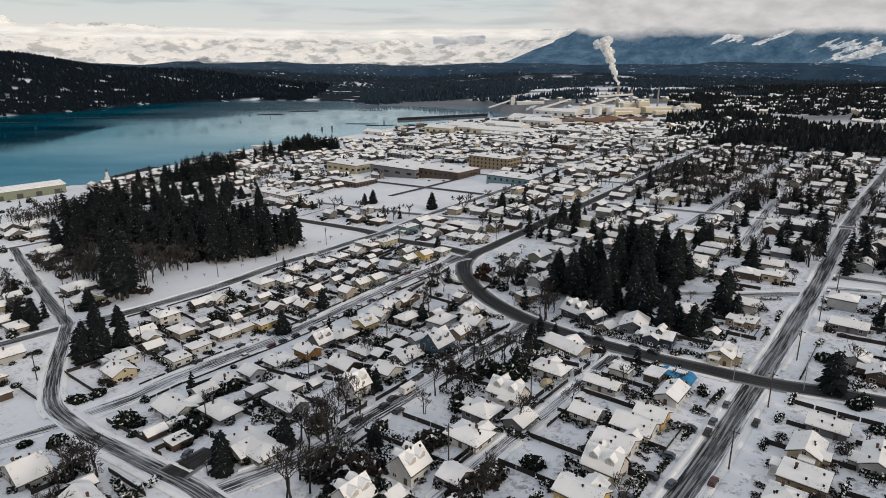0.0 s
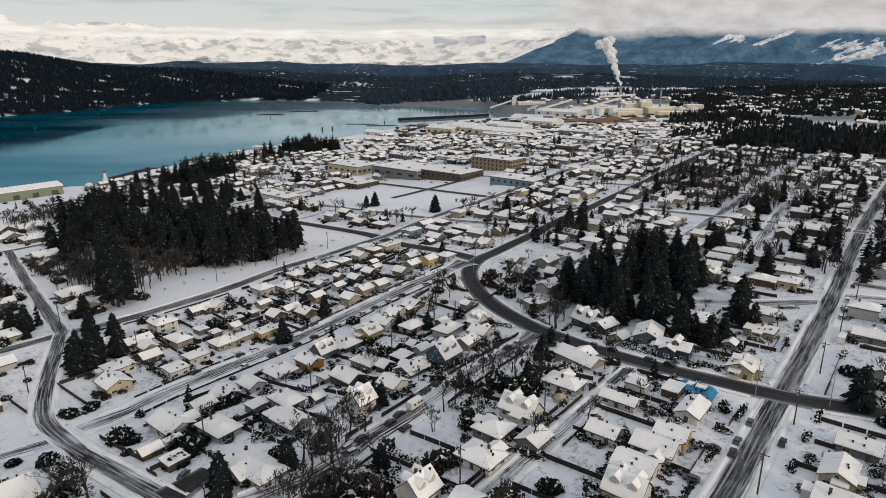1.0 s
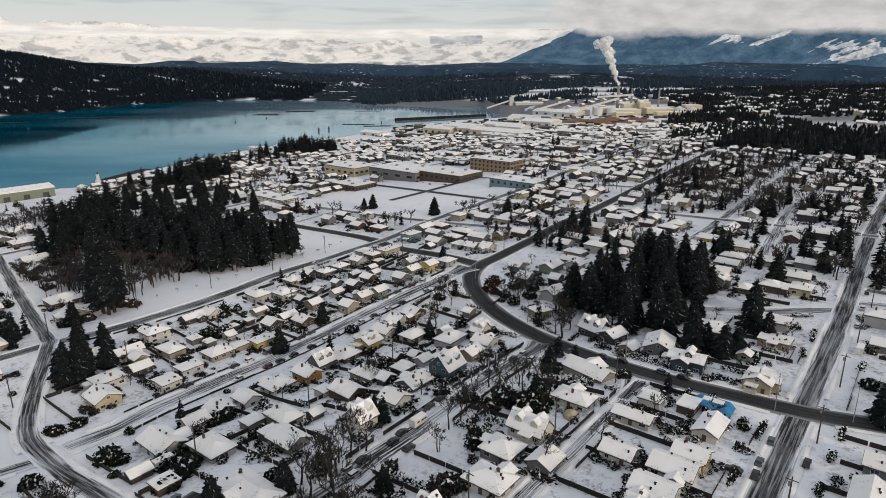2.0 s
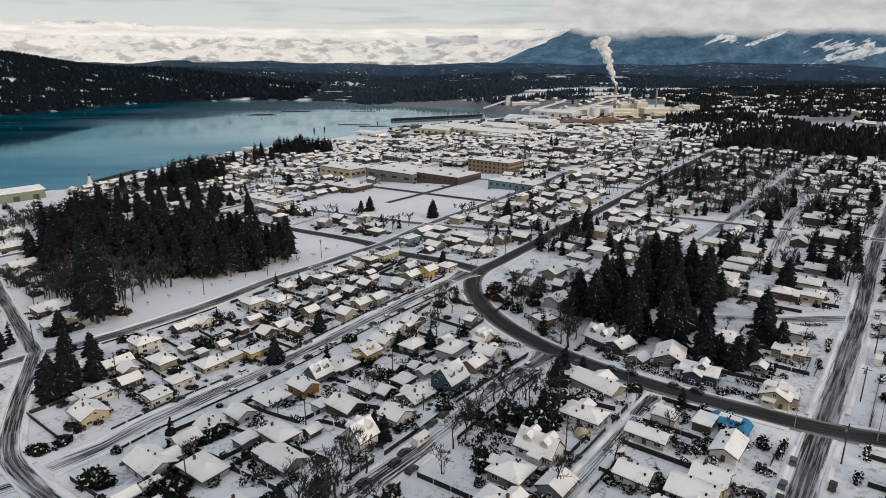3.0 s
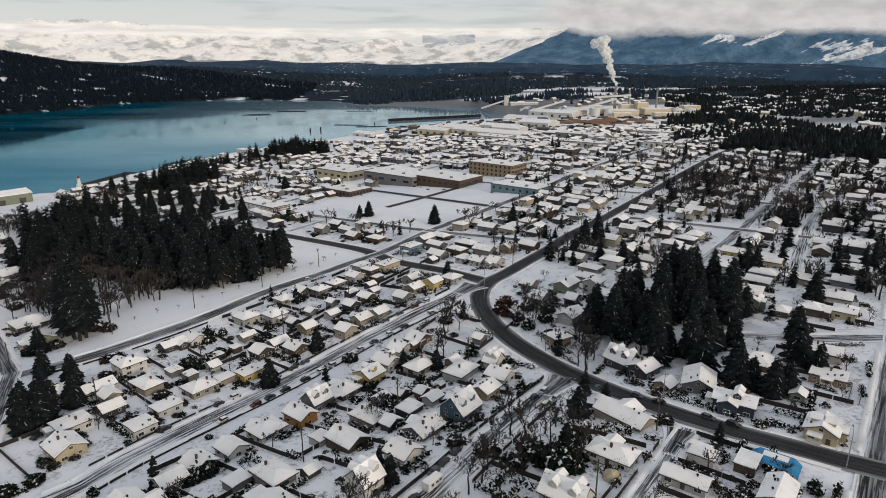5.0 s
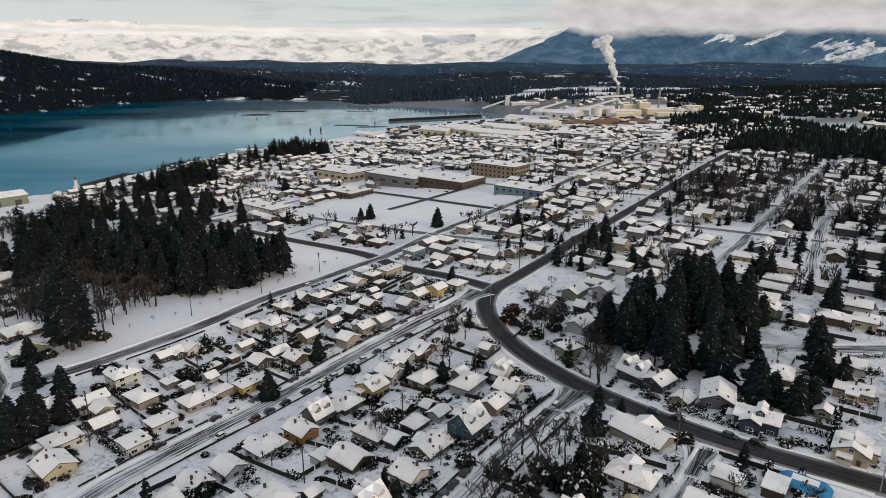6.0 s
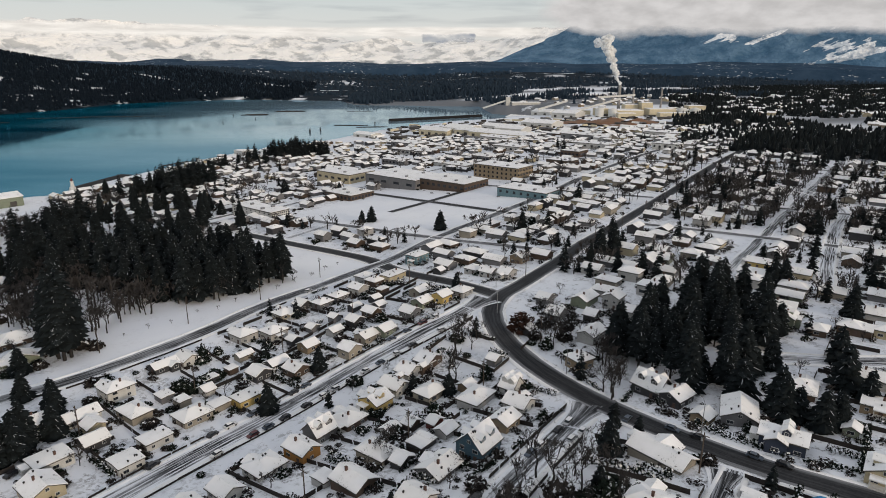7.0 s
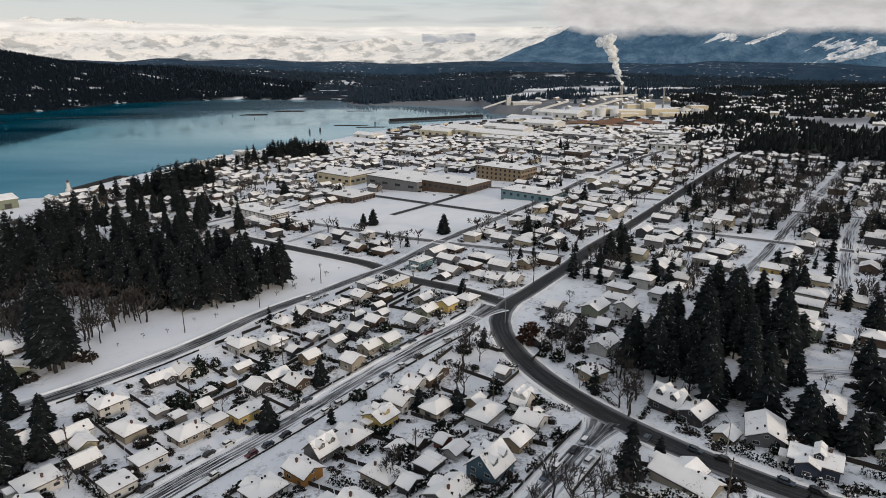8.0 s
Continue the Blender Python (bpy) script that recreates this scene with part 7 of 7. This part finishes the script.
def park_cars():
    r = random.Random(12)
    for line, side, gap, first, last, rate in ((3, -1, 0.5, 30, 165, 0.5), (3, 1, 0.5, 40, 165, 0.5), (4, -1, 0.1, 60, 90, 0.6), (6, -1, 1.4, 150, 210, 0.5), (6, 1, 1.4, 330, 520, 0.2), (2, 1, -1.2, 300, 420, 0.2),
                                               (0, 1, 1.2, 60, 130, 0.4)):
        park_along(line, side, gap, first, last, rate, r)
    # the cars that stand about the bend and along the two streets below it
    for s, w, t in ((171.5, -112.2, 2), (176.6, -112.0, 182), (168.3, -106.6, 0), (173.9, -106.3, 3), (161.5, -111.9, 0), (156.2, -112.0, 180), (185.6, -86.8, -94), (184.3, -80.2, 86), (181.7, -66.4, -92), (181.6, -60.1, -95),
                    (160.9, -32.2, 4), (149.8, -32.3, 0), (143.8, -31.8, 182), (117.8, -31.4, -4), (124.3, -24.6, 0), (111.8, -107.8, 0), (118.0, -108.1, 180), (107.2, -106.7, 2), (106.9, -101.1, 0), (97.2, -107.3, 0), (91.7, -107.3, 180),
                    (113.6, -421.0, 90), (127.7, -430.0, 85), (123.5, -425.5, 88), (118.5, -398.0, 92), (114.5, -381.5, 90)):
        park_car(s, w, t)
    for s, w, t in ((88, -104, 0), (92, -104.5, 3), (96, -104, 0), (181, -100, 10), (186, -99, 0), (100, -36, 90), (108, -37, 80), (118, -36, 90), (128, -36, 100), (143, -36, 90), (77, -219, 20), (63, -132, 30), (203, -152, 20)):
        x, y = at(s, w)
        if not near_spot(x, y, -1.5) and road_gap(x, y) > -1.5:
            park_car(s, w, t)


park_cars()


def tarp_shelter(s, w, along, across):
    """A blue tarpaulin slung over a low frame, sagging between its edges."""
    x, y = at(s, w)
    ob = thing("tarp_shelter", pose(x, y, gz(x, y), 0, 0, base_turn), "bright blue tarpaulin over a low garden shelter", "tarp")
    bm = bmesh.new()
    bmesh.ops.create_grid(bm, x_segments=10, y_segments=14, size=0.5)
    for q in bm.verts:
        u, v = q.co.x, q.co.y
        q.co.x, q.co.y = u * along, v * across
        q.co.z = 2.5 - 2.2 * max(0, abs(v) - 0.38) * 5 - 1.4 * max(0, -u - 0.2) + 0.25 * noise.noise((u * 6, v * 6, 1))
    bmesh.ops.solidify(bm, geom=list(bm.faces), thickness=0.06)
    part("tarpaulin", bm, M["tarp"], ob)
    for dx in (-0.4, 0.4):
        for dy in (-0.36, 0.36):
            part("post", boxes("post", M["fence"], (0, 0, 0.9, 0.12, 0.12, 2.6)), None, ob, "", pose(dx * along, dy * across, 0))
    part("snow_cover", boxes("snow_cover", M["snow"], (0.16 * along, 0, 2.62, along * 0.4, across * 0.5, 0.16)), None, ob)


tarp_shelter(167.5, -48, 5.5, 10.5)


def covered_heap(s, w, rad):
    """A rounded load under a pale tarpaulin, with creases."""
    x, y = at(s, w)
    bm = bmesh.new()
    bmesh.ops.create_icosphere(bm, subdivisions=3, radius=1.0)
    for q in bm.verts:
        k = 1 + 0.16 * noise.noise(q.co * 2.3)
        q.co = Vector((q.co.x * rad * k, q.co.y * rad * k, max(-0.2, q.co.z * rad * 0.95 * k)))
    ob = thing("covered_heap", pose(x, y, gz(x, y)), "tan tarpaulin over a rounded heap beside the lane", "tarp")
    part("tarpaulin", bm, M["wall_cream"], ob)


covered_heap(141.9, -75.6, 2.1)


def trailer(s, w, turn):
    x, y = at(s, w)
    ob = thing("camper_trailer", pose(x, y, gz(x, y) + 0.1, 0, 0, base_turn + turn) @ Matrix.Diagonal((0.9, 0.9, 0.9, 1)), "white camper trailer with a snowy roof beside the street", "trailer", "trailers")
    sec = [(-3.0, 0.6), (2.6, 0.6), (3.2, 1.4), (2.7, 2.6), (-2.9, 2.7), (-3.1, 1.6)]
    v, f = extruded(sec, -1.15, 1.15)
    part("body", from_lists("body", [(b, a, c) for a, b, c in v], [tuple(reversed(q)) for q in f], M["car_white"]), None, ob)
    part("snow_cover", boxes("snow_cover", M["snow"], (-0.1, 0, 2.76, 5.4, 2.2, 0.16)), None, ob)
    for dx in (-1.4, 0.4, 1.7):
        part("window", boxes("window", M["glass"], (0, 0, 0, 0.9, 0.06, 0.6)), None, ob, "", pose(dx, -1.17, 1.9))
    for dy in (-1.0, 1.0):
        v, f = [], []
        tapered([((0, 0, -0.12), 0.35), ((0, 0, 0.12), 0.35)], 12, v, f)
        f += [tuple(range(12)), tuple(range(23, 11, -1))]
        part("wheel", from_lists("wheel", v, f, M["tyre"]), None, ob, "", pose(-0.2, dy, 0.35, 90, 0, 0))


for s, w, t in ((118, -107.5, 0), (163, -63, 90), (150, -141, 90), (232, -22, 0), (70, -150, 0)):
    trailer(s, w, t)


# ---- mountains and cloud on the far side of the valley ----
def mountain_range(name, a0, a1, near, deep, profile, mat, label, seed):
    """A strip of high ground seen between the bearings a0 and a1 (degrees from straight ahead), from near to near + deep metres away."""
    cols, rows = 180, 26
    verts = []
    for j in range(rows):
        t = j / (rows - 1)
        for i in range(cols):
            a = radians(a0 + (a1 - a0) * i / (cols - 1))
            d = near + deep * t
            x, y = d * math.sin(a), d * math.cos(a)
            h = profile(math.degrees(a))
            ridge = 1 - abs(noise.fractal((x * 0.002 + seed, y * 0.002, seed), 1.0, 2.1, 5))
            z = 64 - 50 * max(0.0, 1 - 5 * t) + h * 0.8 * (0.15 + 0.85 * t) * (0.55 + 0.5 * ridge) * math.sin(math.pi / 2 * min(1, t * 1.25)) ** 0.8
            verts.append((x, y, z))
    faces = [(j * cols + i, j * cols + i + 1, (j + 1) * cols + i + 1, (j + 1) * cols + i) for j in range(rows - 1) for i in range(cols - 1)]
    tagged(new(name, from_lists(name, verts, faces, mat, True)), label, "mountains", kind="structure")


def west_profile(a):
    return float(np.interp(a, (-45, -35, -27, -20, -12, -6, 0, 4, 8, 12), (330, 310, 275, 250, 245, 215, 170, 190, 250, 260)))


def east_profile(a):
    return float(np.interp(a, (3.5, 5, 8, 10, 12.4, 15, 20, 27, 35, 45), (15, 50, 135, 215, 300, 320, 330, 350, 420, 450)))


def foot_profile(a):
    return 34 + 7 * math.sin(a * 0.31) + 4 * math.sin(a * 0.83 + 1) + (10 if a < -20 else 0)


mountain_range("backdrop_foothills", -45, 45, 2900, 300, foot_profile, far_mountain("forest_foothills", (0.010, 0.022, 0.036), (0.026, 0.044, 0.066), 400, -0.6, (0.006, 0.013, 0.023), relief=40.0, hamlets=0.8), "low forested foothills coloured haze blue at the head of the valley", 9.0)
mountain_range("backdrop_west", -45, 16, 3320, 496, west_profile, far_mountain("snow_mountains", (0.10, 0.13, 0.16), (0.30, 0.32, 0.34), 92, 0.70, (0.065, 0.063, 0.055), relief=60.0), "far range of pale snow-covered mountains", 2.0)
mountain_range("backdrop_east", 3.5, 45, 3080, 560, east_profile, far_mountain("haze_blue_mountains", (0.022, 0.052, 0.088), (0.10, 0.16, 0.22), 262, -0.85, (0.020, 0.044, 0.070), 2.6, 170.0),
               "forested mountain coloured haze blue, with snowfields under cloud", 5.0)


def cloud_mat(name, colour, cut, soft, stretch):
    n = Nodes(name, 1.0, spec=0.0)
    # daylight on the cloud is put in as emission, with random darker folds
    glow = n.node("ShaderNodeEmission", Color=(*colour, 1), Strength=1.0)
    clear = n.node("ShaderNodeBsdfTransparent")
    m = n.node("ShaderNodeMixShader")
    uv = n.node("ShaderNodeUVMap").outputs[0]
    mp = n.node("ShaderNodeMapping")
    mp.inputs["Scale"].default_value = stretch
    n.join(uv, mp.inputs[0])
    puff = n.noise(mp.outputs[0], 1.0, 7, 0.58)
    sep = n.node("ShaderNodeSeparateXYZ")
    n.join(uv, sep.inputs[0])
    # thins out to all four edges of the bank
    edge = n.math("MULTIPLY", n.ramp(sep.outputs[1], 0.0, 0.42), n.ramp(sep.outputs[1], 0.70, 1.0, 1.0, 0.0))
    ends = n.math("MULTIPLY", n.ramp(sep.outputs[0], 0.0, 0.14), n.ramp(sep.outputs[0], 0.92, 1.0, 1.0, 0.3))
    body = n.math("ADD", puff, n.math("SUBTRACT", n.math("MULTIPLY", edge, ends), 0.62))
    n.join(n.ramp(body, cut, cut + soft), m.inputs[0])
    shade = n.mix(n.ramp(n.noise(mp.outputs[0], 2.2, 5), 0.35, 0.65), tuple(c * 0.78 for c in colour), colour)
    n.join(shade, glow.inputs[0])
    n.join(clear.outputs[0], m.inputs[1])
    n.join(glow.outputs[0], m.inputs[2])
    n.join(m.outputs[0], n.t.nodes["Material Output"].inputs[0])
    return n.mat


def cloud_bank(name, a0, a1, dist, z0, z1, mat, label):
    verts, uvs, n = [], [], 40
    for i in range(n + 1):
        a = radians(a0 + (a1 - a0) * i / n)
        for k in (0, 1):
            verts.append((dist * math.sin(a), dist * math.cos(a), (z0, z1)[k]))
            uvs.append((i / n, float(k)))
    faces = [(2 * i, 2 * i + 2, 2 * i + 3, 2 * i + 1) for i in range(n)]
    me = from_lists(name, verts, faces, mat)
    lay = me.uv_layers.new(name="UVMap")
    for loop in me.loops:
        lay.data[loop.index].uv = uvs[loop.vertex_index]
    ob = tagged(new(name, me), label, "clouds", kind="structure")
    ob.visible_shadow = False


cloud_bank("backdrop_cloud_east", 7, 50, 3040, 156, 452, cloud_mat("cloud_grey", (0.56, 0.555, 0.54), 0.18, 0.30, (8, 2.2, 1)), "bank of grey-white cloud lying on the mountain")
cloud_bank("backdrop_cloud_west", -50, 12, 3290, 175, 268, cloud_mat("cloud_cream", (0.80, 0.775, 0.71), 0.40, 0.45, (11, 2.0, 1)), "pale cream cloud resting along the far snowy ridge")
cloud_bank("backdrop_cloud_high", -16, 30, 3280, 340, 516, cloud_mat("cloud_thin", (0.38, 0.40, 0.41), 0.46, 0.30, (9, 2.0, 1)), "thin grey streaks of high cloud")
cloud_bank("backdrop_cloud_puff", -1.5, 4.0, 3200, 140, 244, cloud_mat("cloud_dark", (0.30, 0.33, 0.37), 0.70, 0.40, (2.5, 2.0, 1)), "small dark cloud before the snowy range")


# ---- from the plan to metres ----
def to_metres():
    grow = Matrix.Scale(SCALE, 4)
    for ob in list(bpy.data.objects):
        if ob.parent is None and ob.type in ("MESH", "EMPTY"):
            ob.matrix_basis = grow @ ob.matrix_basis


to_metres()
